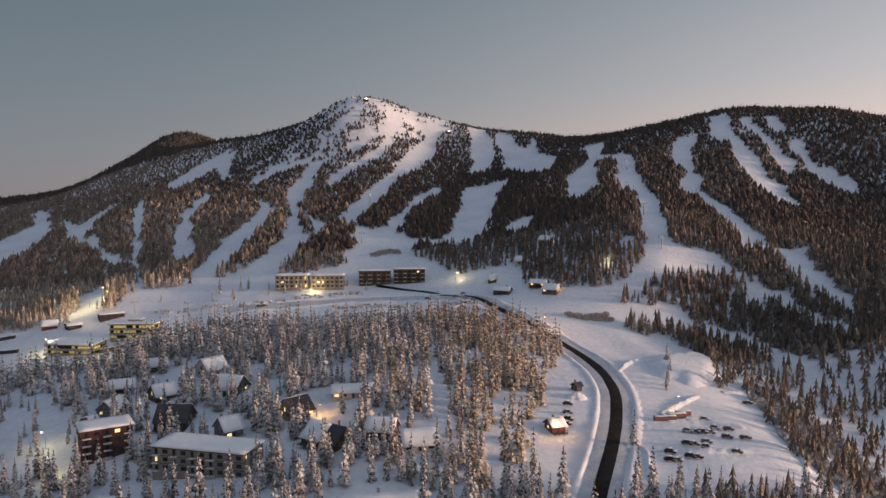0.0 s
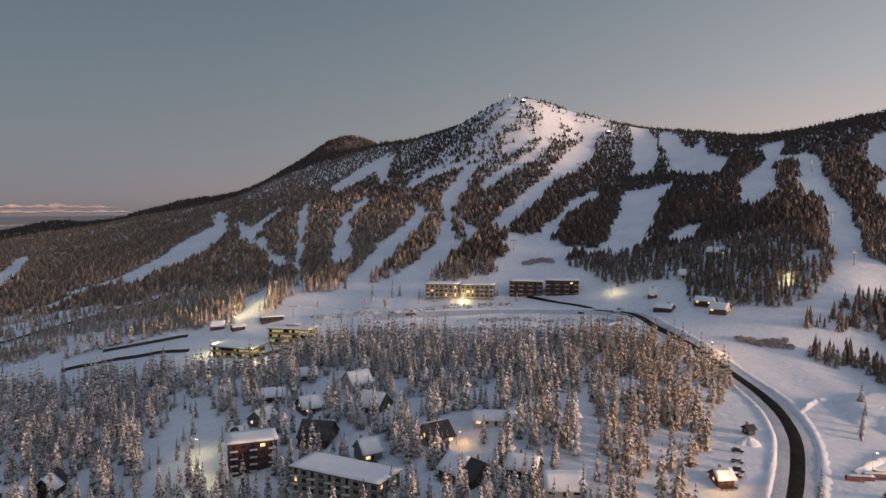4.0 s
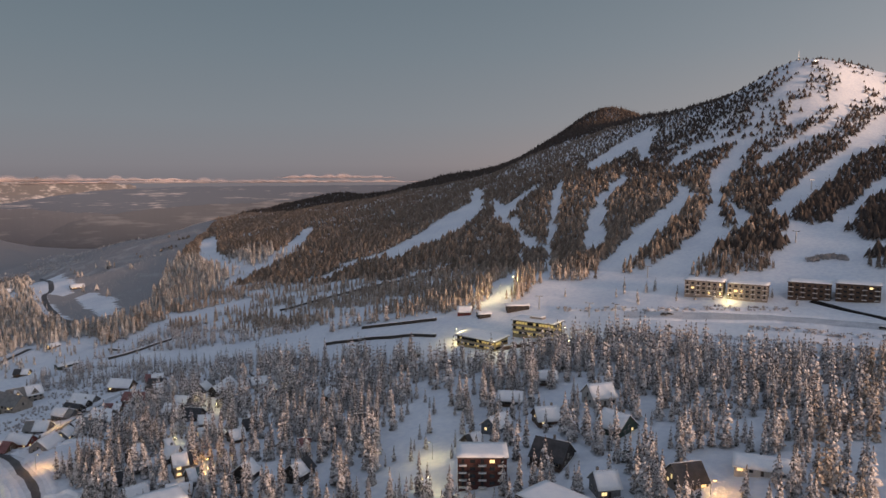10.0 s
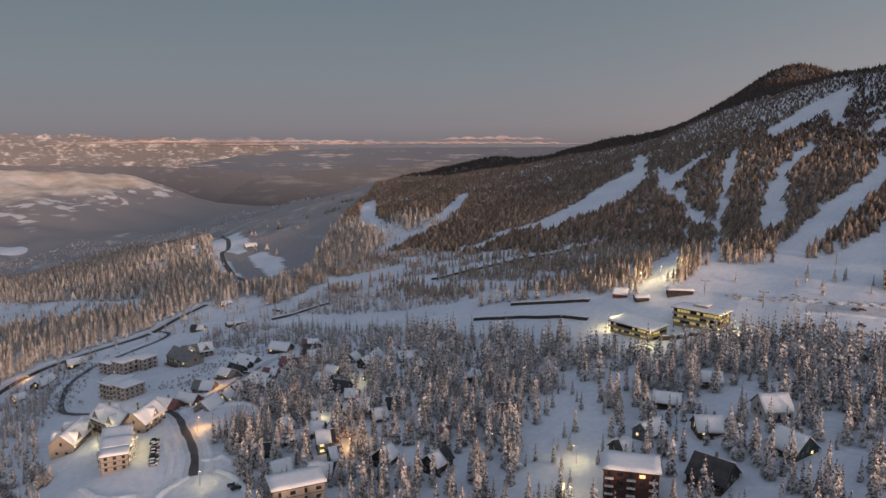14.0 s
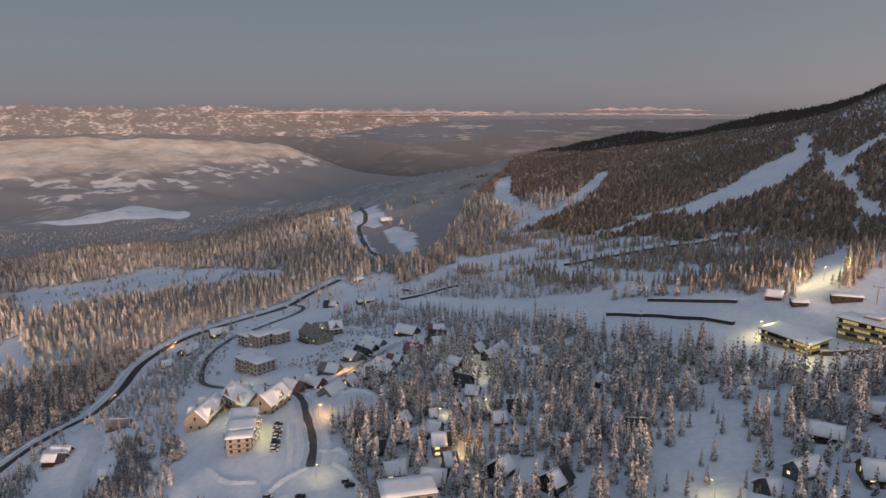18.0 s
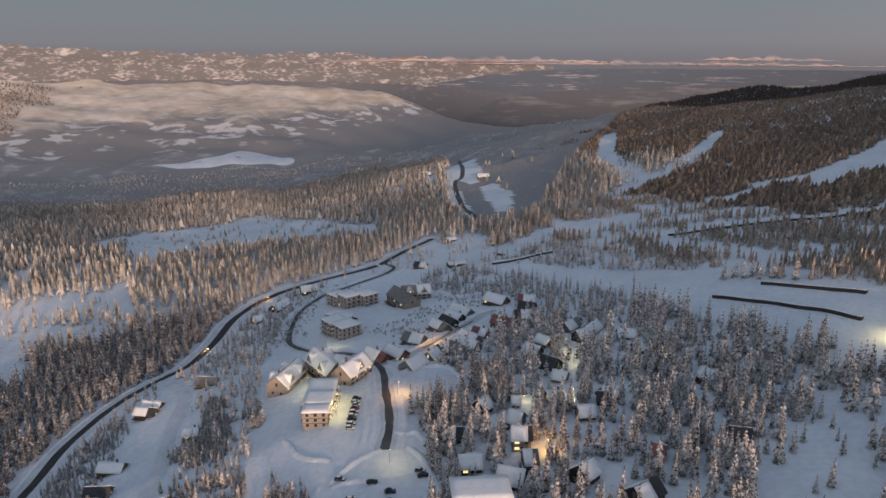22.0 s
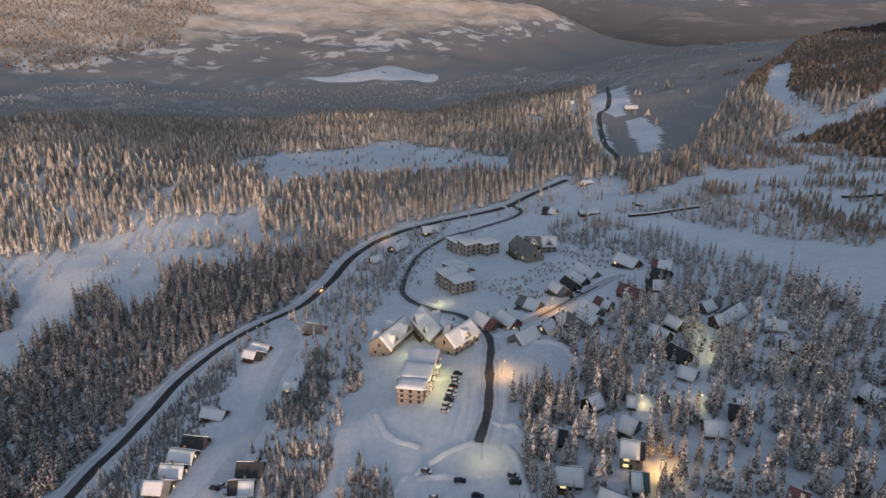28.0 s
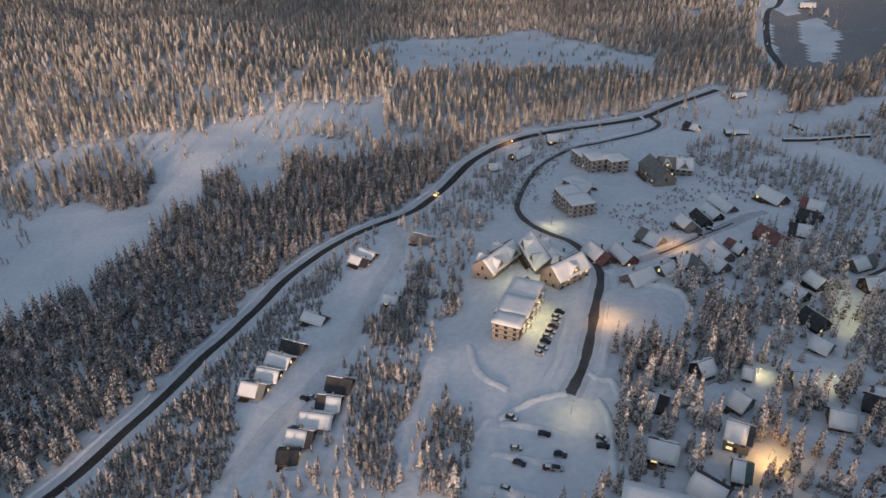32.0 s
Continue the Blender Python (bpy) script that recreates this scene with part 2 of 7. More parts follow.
def swell(x, y, size, seed):
    """Soft bumps, about one high, made of crossed waves."""
    rng = np.random.RandomState(seed)
    s = 0
    for i in range(6):
        a, w, f = rng.uniform(0, 6.283), rng.uniform(0.7, 1.6) * 6.283 / size, rng.uniform(0, 6.283)
        s = s + np.sin((np.cos(a) * x + np.sin(a) * y) * w + f)
    return s / 3


def raw_height(x, y):
    x, y = np.asarray(x, float), np.asarray(y, float)
    q = np.stack([x, y], -1) / 1000
    z = WEIGHTS[-3] + WEIGHTS[-2] * q[..., 0] + WEIGHTS[-1] * q[..., 1]
    for w, c in zip(WEIGHTS[:-3], KM):
        z = z + w * bend(((q - c) ** 2).sum(-1))
    far = np.clip((np.hypot(x + 100, y - 400) - 500) / 1500, 0, 1)
    return z + swell(x, y, 45, 3) * 0.5 + swell(x, y, 160, 4) * (1 + 5 * far) + swell(x, y, 420, 5) * 14 * far


def steps(*runs):
    out = []
    for a, b, d in runs:
        out += list(np.arange(a, b, d))
    return np.array(out + [runs[-1][1]], float)


GX = steps((-4900, -2400, 100), (-2400, -1400, 40), (-1400, -700, 14), (-700, 260, 6), (260, 640, 12), (640, 1600, 60), (1600, 4900, 300))
GY = steps((-4900, -900, 250), (-900, -250, 25), (-250, 0, 12), (0, 660, 6), (660, 1130, 9), (1130, 1400, 14), (1400, 2600, 60), (2600, 4900, 200))
GZ = raw_height(*np.meshgrid(GX, GY, indexing="ij"))


def ground_at(x, y):
    """The height of the ground sheet, straight between its corners."""
    x, y = np.clip(np.asarray(x, float), GX[0], GX[-1] - 1e-6), np.clip(np.asarray(y, float), GY[0], GY[-1] - 1e-6)
    i, j = np.searchsorted(GX, x, "right") - 1, np.searchsorted(GY, y, "right") - 1
    u, v = (x - GX[i]) / (GX[i + 1] - GX[i]), (y - GY[j]) / (GY[j + 1] - GY[j])
    return (GZ[i, j] * (1 - u) + GZ[i + 1, j] * u) * (1 - v) + (GZ[i, j + 1] * (1 - u) + GZ[i + 1, j + 1] * u) * v


# ---- the plan: what is kept clear of trees, and the roads --------------
CLEAR_STRIPS, CLEAR_FIELDS, ISLANDS, FIELD_NAMES = [], [], [], []


def strip(name, *spots):
    """A ski run or lane kept clear: x, y and width along its middle."""
    CLEAR_STRIPS.append(np.array(spots, float))


def field(name, *spots):
    """An open field, by its edge."""
    CLEAR_FIELDS.append(np.array(spots, float))
    FIELD_NAMES.append(name)


def island(name, *spots):
    """A stand of trees left inside an open field, by its edge."""
    ISLANDS.append(np.array(spots, float))


field("far_left", (-577, 1006), (-532, 917), (-536, 872), (-531, 808), (-537, 731), (-502, 683), (-480, 741), (-463, 765), (-459, 804), (-468, 857), (-508, 917), (-540, 972))
field("left_link", (-431, 925), (-431, 885), (-432, 845), (-469, 892), (-484, 887), (-433, 817), (-403, 777), (-377, 762), (-351, 728), (-324, 676), (-304, 627), (-279, 539), (-260, 510), (-253, 528), (-299, 628), (-326, 694), (-307, 690), (-320, 717), (-355, 745), (-371, 771), (-404, 800), (-405, 819), (-405, 847), (-415, 904))
field("narrow", (-393, 926), (-386, 894), (-354, 813), (-333, 761), (-322, 726), (-305, 687), (-243, 554), (-236, 554), (-282, 660), (-307, 719), (-325, 765), (-343, 816), (-379, 907))
field("fourth", (-295, 906), (-296, 870), (-299, 813), (-289, 768), (-275, 713), (-261, 677), (-239, 646), (-230, 664), (-251, 715), (-270, 764), (-281, 804), (-280, 842), (-285, 878))
field("saddle", (-325, 1084), (-361, 1043), (-382, 981), (-348, 919), (-335, 994), (-318, 1021), (-314, 1053))
field("saddle_drop", (-327, 1050), (-317, 1007), (-295, 934), (-279, 939), (-307, 1027), (-306, 1064))
field("upper_streak", (-182, 953), (-209, 949), (-231, 944), (-248, 921), (-238, 897), (-221, 923), (-202, 933), (-174, 944))
field("sixth", (-219, 851), (-206, 794), (-212, 743), (-222, 705), (-217, 657), (-220, 625), (-210, 574), (-189, 572), (-189, 605), (-184, 642), (-184, 677), (-187, 741), (-186, 808))
field("seventh", (-178, 933), (-188, 892), (-191, 852), (-179, 815), (-162, 740), (-156, 670), (-161, 627), (-169, 602), (-190, 574), (-128, 561), (-134, 603), (-126, 639), (-111, 715), (-140, 753), (-151, 803), (-160, 816), (-167, 856), (-161, 915), (-151, 943))
field("streak", (-80, 970), (-112, 936), (-142, 908), (-145, 890), (-137, 878), (-130, 895), (-103, 925), (-73, 958))
field("top_run", (-83, 1017), (-83, 994), (-82, 965), (-69, 971), (-66, 998), (-65, 1029))
field("long_run", (-28, 1049), (-27, 1017), (-47, 967), (-60, 926), (-75, 892), (-93, 858), (-103, 806), (-112, 722), (-90, 706), (-81, 627), (-86, 706), (-81, 755), (-70, 834), (-57, 890), (-37, 923), (-14, 973), (-7, 1016), (-4, 1050))
field("slope_foot", (-112, 722), (-89, 695), (-82, 641), (-87, 605), (-75, 586), (-68, 565), (-23, 574), (-24, 594), (-25, 621), (-10, 632), (0, 637))
field("ninth", (-2, 868), (-34, 831), (-45, 749), (-56, 700), (-69, 666), (-88, 647), (-49, 620), (-42, 637), (-43, 674), (-35, 730), (-22, 801), (1, 841))
field("eleventh", (25, 855), (17, 765), (7, 668), (-3, 636), (-25, 629), (15, 621), (45, 640), (44, 662), (50, 714), (62, 796), (80, 855))
field("eleventh_low", (91, 683), (74, 676), (50, 644), (66, 627), (82, 649))
field("bowl_left", (34, 1066), (42, 1025), (40, 957), (32, 907), (63, 928), (73, 992), (70, 1021), (61, 1078))
field("bowl", (75, 1050), (95, 1053), (103, 990), (117, 980), (124, 956), (140, 929), (145, 908), (133, 863), (100, 860), (96, 890), (77, 913), (82, 991), (75, 1006))
field("bowl_top", (124, 1019), (133, 1006), (125, 955), (117, 976))
field("bowl_right", (213, 946), (199, 886), (230, 867), (220, 813), (220, 755), (197, 733), (188, 774), (165, 764), (140, 723), (125, 726), (139, 811), (173, 867), (183, 906), (172, 922))
field("twelfth", (201, 753), (184, 672), (165, 594), (152, 532), (139, 502), (119, 483), (150, 493), (188, 507), (216, 504), (205, 536), (187, 536), (174, 548), (197, 626), (219, 718), (221, 765))
field("thirteenth", (292, 898), (263, 831), (275, 804), (246, 758), (261, 730), (257, 669), (237, 577), (234, 549), (256, 547), (261, 574), (275, 649), (286, 707), (279, 732), (272, 754), (287, 784), (289, 821), (299, 856), (321, 895))
field("thirteenth_low", (237, 553), (254, 547), (292, 561), (273, 529), (271, 492), (269, 462), (256, 438), (256, 464), (254, 499), (251, 511), (255, 536))
field("lower_cross", (215, 507), (223, 495), (238, 483), (241, 454), (245, 420), (240, 411), (233, 438), (231, 474), (213, 479), (213, 492))
field("fourteenth", (353, 954), (332, 887), (348, 869), (334, 816), (339, 784), (340, 754), (353, 721), (370, 724), (371, 756), (377, 781), (358, 790), (371, 828), (363, 861), (360, 896), (379, 955))
field("fifteenth", (384, 928), (378, 898), (387, 870), (385, 849), (381, 819), (391, 801), (399, 809), (410, 825), (403, 843), (399, 864), (393, 895), (396, 932))
field("sixteenth", (415, 928), (430, 923), (424, 882), (415, 877), (405, 888))
field("seventeenth", (419, 864), (409, 835), (417, 825), (422, 803), (439, 760), (459, 784), (444, 808), (434, 819), (432, 845), (436, 866))
field("clearing_east", (141, 563), (152, 561), (147, 540), (139, 542))
field("gully_snow", (110, 469), (161, 471), (163, 464), (195, 456), (207, 372), (197, 354), (189, 406), (166, 443), (132, 444), (94, 443))
island("run_island", (185, 856), (197, 867), (206, 852), (189, 782), (178, 766), (170, 780))
island("run_island", (-166, 816), (-163, 825), (-133, 710), (-129, 679), (-137, 691))
island("run_island", (-130, 588), (-107, 636), (-109, 698), (-91, 697), (-83, 635), (-92, 591), (-115, 572))
strip("west_a", (-1069, 890, 26), (-924, 771, 32), (-810, 710, 34), (-722, 672, 34), (-701, 634, 30))
strip("west_b", (-819, 886, 22), (-751, 790, 28), (-729, 727, 28), (-715, 666, 30))
strip("west_c", (-513, 848, 28), (-508, 797, 28), (-512, 745, 28), (-525, 721, 24), (-568, 690, 16))
strip("west_d", (-553, 682, 18), (-569, 614, 18), (-604, 571, 20), (-636, 509, 28))
strip("piste_a", (-627, 374, 32), (-609, 420, 35), (-632, 486, 35), (-598, 524, 30), (-557, 567, 24), (-526, 602, 19), (-493, 617, 14))
strip("piste_b", (-563, 485, 22), (-519, 534, 19), (-490, 586, 16), (-438, 628, 12), (-393, 664, 12))
strip("piste_c", (-508, 524, 14), (-459, 523, 19), (-411, 515, 22), (-372, 510, 27), (-355, 523, 16))
strip("piste_d", (-376, 482, 27), (-399, 453, 27), (-443, 439, 30), (-497, 415, 32), (-546, 401, 27), (-579, 374, 24))
strip("piste_e", (-260, 464, 49), (-300, 454, 49), (-340, 443, 46), (-384, 429, 40), (-426, 415, 30), (-488, 409, 27))
field("far_farm", (-1693, 864), (-1402, 782), (-1044, 615), (-1003, 587), (-1005, 570), (-1038, 571), (-1109, 576), (-1185, 628))
strip("road_side", (-268, -20, 24), (-284, -10, 24), (-310, 6, 24), (-337, 19, 24), (-387, 31, 24), (-434, 50, 24), (-457, 66, 24), (-473, 83, 24), (-487, 102, 24), (-502, 120, 24), (-526, 134, 24), (-555, 149, 24), (-583, 163, 24), (-611, 184, 17), (-624, 207, 17), (-629, 230, 17), (-634, 255, 17), (-645, 286, 17), (-657, 314, 17), (-681, 342, 17), (-705, 376, 17), (-719, 394, 17))
strip("belt", (-362, 411, 34), (-310, 413, 36), (-255, 420, 36))
field("base", (-295, 469), (-261, 454), (-263, 517), (-235, 501), (-238, 545), (-206, 568), (-172, 591), (-130, 572), (-104, 582), (-82, 592), (-70, 611), (-14, 604), (20, 546), (49, 525), (79, 492), (125, 494), (146, 497), (166, 526), (137, 481), (121, 477), (100, 451), (120, 432), (141, 431), (147, 383), (131, 333), (148, 335), (131, 267), (120, 228), (56, 219), (31, 218), (31, 260), (51, 313), (65, 375), (59, 420), (41, 439), (6, 461), (-31, 457), (-82, 455), (-131, 462), (-173, 444), (-186, 395), (-219, 396), (-239, 379))
field("golden_glade", (37, 397), (45, 387), (51, 356), (46, 344), (38, 364))
field("meadow_far", (-960, 40), (-1048, 77), (-1042, 137), (-1046, 183), (-1074, 239), (-1103, 283), (-955, 347), (-897, 393), (-786, 357), (-814, 314), (-845, 246), (-828, 214), (-855, 185), (-852, 148), (-823, 105), (-858, 93), (-937, 89))
field("meadow_mid", (-815, 100), (-764, 90), (-754, 58), (-759, 9), (-732, -24), (-714, -66), (-689, -70), (-691, -17), (-700, 22), (-688, 63), (-666, 129), (-629, 128), (-642, 86))
field("meadow_gap", (-893, 0), (-872, -3), (-802, -14), (-739, -25), (-715, -32), (-714, -16), (-738, -12), (-805, -2), (-869, 6))
field("meadow_near", (-613, -227), (-652, -193), (-663, -170), (-680, -143), (-691, -109), (-700, -68), (-695, -8), (-678, 54), (-640, 86), (-618, 69), (-637, 40), (-591, 24), (-577, 5), (-569, -22), (-564, -38), (-554, -55), (-509, -55), (-478, -73), (-446, -86), (-433, -92), (-395, -107))
island("meadow_island", (-636, -186), (-653, -148), (-664, -115), (-625, -89), (-576, -81), (-565, -99), (-581, -121), (-574, -159))
island("meadow_island", (-611, -48), (-618, -25), (-592, -10), (-568, -9), (-577, -34))
island("meadow_island", (-595, -209), (-611, -184), (-575, -163), (-544, -183))
island("meadow_island", (-647, 6), (-655, 28), (-623, 42), (-594, 32), (-608, 17))
field("cabin_lane", (-270, 49), (-299, 60), (-316, 51), (-340, 53), (-365, 57), (-403, 70), (-432, 84), (-463, 108), (-465, 121), (-424, 113), (-392, 123), (-377, 105), (-350, 109), (-337, 93), (-321, 109), (-302, 100), (-288, 93), (-279, 77), (-267, 72))
field("hotel_ground", (-330, 135), (-389, 154), (-434, 159), (-480, 176), (-528, 199), (-599, 233), (-635, 270), (-679, 337), (-653, 366), (-597, 359), (-582, 317), (-548, 318), (-501, 334), (-466, 353), (-418, 300), (-385, 278), (-367, 248), (-338, 241), (-332, 218), (-306, 203), (-282, 200), (-242, 191), (-251, 147), (-285, 155), (-305, 137), (-294, 131), (-256, 124), (-259, 112), (-283, 123), (-305, 128))
field("lift_terminal", (-703, 379), (-699, 446), (-594, 404), (-586, 351), (-606, 320), (-656, 331))
field("village_green", (-188, 296), (-181, 311), (-163, 306), (-146, 276), (-142, 256), (-165, 243), (-178, 265))
field("village_lane", (-138, 253), (-167, 283), (-193, 307), (-230, 357), (-210, 359), (-161, 306), (-136, 271), (-124, 250))
field("lane_b", (-8, 315), (-2, 330), (3, 296), (3, 264), (-3, 261))
field("far_clearing", (-3179, 1431), (-2339, 1174), (-1713, 896), (-1948, 963))
field("far_clearing_b", (-979, 580), (-970, 598), (-890, 585), (-776, 517), (-792, 507), (-891, 543))
field("snow_pad", (-356, 214), (-365, 224), (-360, 245), (-346, 247), (-317, 234), (-316, 226), (-314, 214), (-321, 204))
field("far_lake", (-2693, 169), (-2735, 264), (-2799, 433), (-2984, 569), (-2876, 651), (-2590, 672), (-2592, 565), (-2614, 350))
MAIN_ROAD = [(-268, -20), (-284, -10), (-310, 6), (-337, 19), (-387, 31), (-434, 50), (-457, 66), (-473, 83), (-487, 102), (-502, 120), (-526, 134), (-555, 149), (-583, 163), (-611, 184), (-624, 207), (-629, 230), (-634, 255), (-645, 286), (-657, 314), (-681, 342), (-705, 376), (-719, 394)]
LOOP_ROAD = [(-290, 185), (-303, 192), (-320, 198), (-347, 206), (-369, 213), (-387, 215), (-411, 210), (-430, 202), (-455, 191), (-492, 189), (-538, 202), (-569, 218), (-591, 240), (-599, 267), (-613, 296), (-632, 317), (-658, 317)]
SIDE_LANE = [(-384, 215), (-392, 237), (-405, 257), (-423, 281), (-449, 313), (-456, 327)]
CABIN_LANE_ROAD = [(-274, 62), (-300, 73), (-323, 88), (-354, 99), (-399, 106), (-436, 117), (-471, 111), (-494, 102)]
UPPER_ROAD = [(47, 212), (53, 230), (64, 262), (72, 290), (77, 316), (78, 349), (73, 382), (66, 408), (57, 430), (46, 452), (36, 473), (26, 497), (15, 506)]
UPPER_LOT = [(19, 476), (-19, 462), (-68, 453), (-117, 451)]
LODGE_LANE = [(20, 498), (-8, 509), (-59, 516), (-116, 507), (-156, 501)]
LODGE_TRACK = [(23, 493), (3, 511), (-15, 530), (-52, 553)]
FAR_ROAD = [(-752, 473), (-795, 482), (-885, 510), (-978, 546), (-1030, 569), (-1081, 606), (-1421, 763)]
TOWERS = [(-586, 457), (-595, 405), (-586, 457), (-165, 575), (-220, 503), (-159, 490), (-107, 451), (-179, 495), (-362, 777), (-74, 645), (-83, 810), (-29, 932), (165, 534), (180, 637), (212, 821), (314, 899)]
LAMPS = [(-281, 184), (-335, 208), (-407, 258), (-258, 231), (-343, 308), (-159, 278), (-143, 254), (-266, 502), (-259, 516), (-258, 533)]
HOTEL_CARS = [(-342.4, 189.8), (-338.8, 188.0), (-334.6, 187.1), (-330.6, 185.1), (-326.7, 183.5), (-323.5, 181.9), (-320.0, 180.5), (-316.1, 178.9), (-312.9, 177.3), (-356.1, 182.2)]
LOT_CARS = [(-282.2, 163.6), (-272.5, 173.6), (-267.8, 163.7), (-261.0, 164.0), (-257.4, 173.1), (-256.8, 175.5), (-267.0, 191.6), (-263.4, 191.2), (-251.8, 159.2), (-262.2, 177.3), (-505.0, 239.6), (-418.9, 276.5), (-429.9, 285.1), (-313.8, 84.6), (-314.3, 87.6)]
UPPER_CARS = [(95.2, 271.4), (98.0, 271.1), (100.8, 270.9), (103.8, 271.2), (112.3, 274.4), (115.3, 265.6), (106.7, 284.7), (139.0, 318.8), (80.6, 246.8), (82.8, 246.1), (88.5, 248.7), (90.6, 247.9), (96.8, 255.9), (106.7, 252.6), (82.7, 253.3), (98.8, 261.2), (91.0, 259.7), (108.8, 266.7), (107.4, 275.5), (93.4, 259.1), (52.4, 293.7), (50.8, 284.5), (49.9, 277.9), (48.5, 273.9)]
BASE_CARS = [(-121.9, 482.1), (-10.9, 505.2), (9.7, 503.5), (-147.7, 468.5), (-143.6, 474.5), (-136.3, 466.6), (-131.1, 502.1), (-128.2, 504.4), (14.8, 509.6), (-36.7, 438.1)]
FENCE_A = [(-345, 456), (-284, 466)]
FENCE_B = [(-354, 426), (-263, 434)]
FENCE_C = [(-573, 388), (-560, 442)]
FENCE_D = [(-516, 534), (-473, 588)]
FENCE_E = [(-470, 591), (-397, 645)]
SUMMIT_CAP = np.array([(-169, 1005), (-158, 1040), (-134, 1049), (-76, 1048), (-31, 1048), (-32, 1023), (-60, 990), (-85, 975), (-114, 952), (-157, 935), (-219, 940), (-255, 906), (-273, 986), (-197, 986)], float)
PALE_SLOPE = np.array([(-3742, 1883), (-1232, 1041), (-1085, 866), (-907, 682), (-727, 527), (-725, 471), (-794, 478), (-1015, 559), (-2282, 1160)], float)
LANE_AT = FIELD_NAMES.index("village_green")     # its lane follows


# ---- mesh helpers ------------------------------------------------------
def mesh_of(name, verts, faces, mats, index=None, smooth=False):
    """A mesh from arrays: verts n x 3, faces a list of arrays m x 3 or m x 4."""
    me = bpy.data.meshes.new(name)
    verts = np.asarray(verts, np.float32)
    groups = [np.asarray(f, np.int32) for f in faces if len(f)]
    loops = np.concatenate([g.ravel() for g in groups])
    totals = np.concatenate([np.full(len(g), g.shape[1], np.int32) for g in groups])
    me.vertices.add(len(verts))
    me.vertices.foreach_set("co", verts.ravel())
    me.loops.add(len(loops))
    me.loops.foreach_set("vertex_index", loops)
    me.polygons.add(len(totals))
    me.polygons.foreach_set("loop_start", np.r_[0, np.cumsum(totals)[:-1]].astype(np.int32))
    me.polygons.foreach_set("loop_total", totals)
    if index is not None:
        me.polygons.foreach_set("material_index", np.asarray(index, np.int32))
    me.polygons.foreach_set("use_smooth", np.full(len(totals), smooth))
    for m in mats:
        me.materials.append(m)
    me.update(calc_edges=True)
    return me


def inside(x, y, edge):
    n = np.zeros(np.shape(x), bool)
    for (ax, ay), (bx, by) in zip(edge, np.roll(edge, -1, 0)):
        hit = ((ay > y) != (by > y)) & (x < (bx - ax) * (y - ay) / (by - ay + 1e-12) + ax)
        n ^= hit
    return n


# ---- ground ------------------------------------------------------------
def build_ground():
    nx, ny = len(GX), len(GY)
    X, Y = np.meshgrid(GX, GY, indexing="ij")
    v = np.stack([X, Y, GZ], -1).reshape(-1, 3)
    i, j = np.meshgrid(np.arange(nx - 1), np.arange(ny - 1), indexing="ij")
    a = (i * ny + j).ravel()
    f = np.stack([a, a + ny, a + ny + 1, a + 1], -1)
    cx, cy = X[:-1, :-1].ravel(), Y[:-1, :-1].ravel()
    wild = (cx < -1150 - 0.2 * cy + 60 * swell(cx, cy, 120, 6)) | (cy > 1180) | (cx < -1500)
    brush = inside(cx, cy, PALE_SLOPE)
    for name, edge in zip(FIELD_NAMES, CLEAR_FIELDS):
        if name.startswith("far_"):
            brush &= ~inside(cx, cy, edge)
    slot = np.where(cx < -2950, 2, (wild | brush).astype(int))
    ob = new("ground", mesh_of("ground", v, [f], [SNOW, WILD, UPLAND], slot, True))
    tagged(ob, "snow-covered ground falling from ski slopes to a wide valley", "ground", kind="structure")


WILD = streaked("frosted_scrub", (0.31, 0.298, 0.3), (0.6, 0.58, 0.585), 0.005, 0.018, 0.05, 0.32)
# The snowfields have the warm low sunlight put into their colour.
UPLAND = streaked("sunlit_upland_snow", (0.5, 0.42, 0.34), (0.8, 0.73, 0.65), 0.0035, 0.008, 0.36, 0.5)
# the upland: snowfields on top, scrub on its flanks, parted by height and broken by the noise
_n, _l = UPLAND.node_tree.nodes, UPLAND.node_tree.links
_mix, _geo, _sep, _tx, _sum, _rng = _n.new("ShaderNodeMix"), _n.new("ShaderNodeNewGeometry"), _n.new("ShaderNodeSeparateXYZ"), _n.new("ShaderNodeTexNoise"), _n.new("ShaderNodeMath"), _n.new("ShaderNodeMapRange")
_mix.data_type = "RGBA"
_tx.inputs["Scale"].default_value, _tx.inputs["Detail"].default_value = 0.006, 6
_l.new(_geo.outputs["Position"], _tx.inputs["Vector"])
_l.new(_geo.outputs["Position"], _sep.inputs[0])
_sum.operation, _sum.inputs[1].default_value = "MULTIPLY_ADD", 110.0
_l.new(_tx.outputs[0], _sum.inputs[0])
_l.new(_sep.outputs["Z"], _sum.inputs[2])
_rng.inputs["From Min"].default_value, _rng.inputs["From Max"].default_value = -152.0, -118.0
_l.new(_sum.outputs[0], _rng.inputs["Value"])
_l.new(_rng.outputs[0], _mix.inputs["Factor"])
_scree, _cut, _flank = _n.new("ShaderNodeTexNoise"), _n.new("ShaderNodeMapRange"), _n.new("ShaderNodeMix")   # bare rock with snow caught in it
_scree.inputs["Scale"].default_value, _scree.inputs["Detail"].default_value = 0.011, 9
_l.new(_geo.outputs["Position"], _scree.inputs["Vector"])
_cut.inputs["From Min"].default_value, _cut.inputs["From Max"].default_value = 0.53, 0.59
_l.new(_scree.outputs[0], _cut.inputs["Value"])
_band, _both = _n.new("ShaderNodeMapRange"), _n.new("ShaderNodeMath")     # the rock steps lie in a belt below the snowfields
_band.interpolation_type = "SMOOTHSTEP"
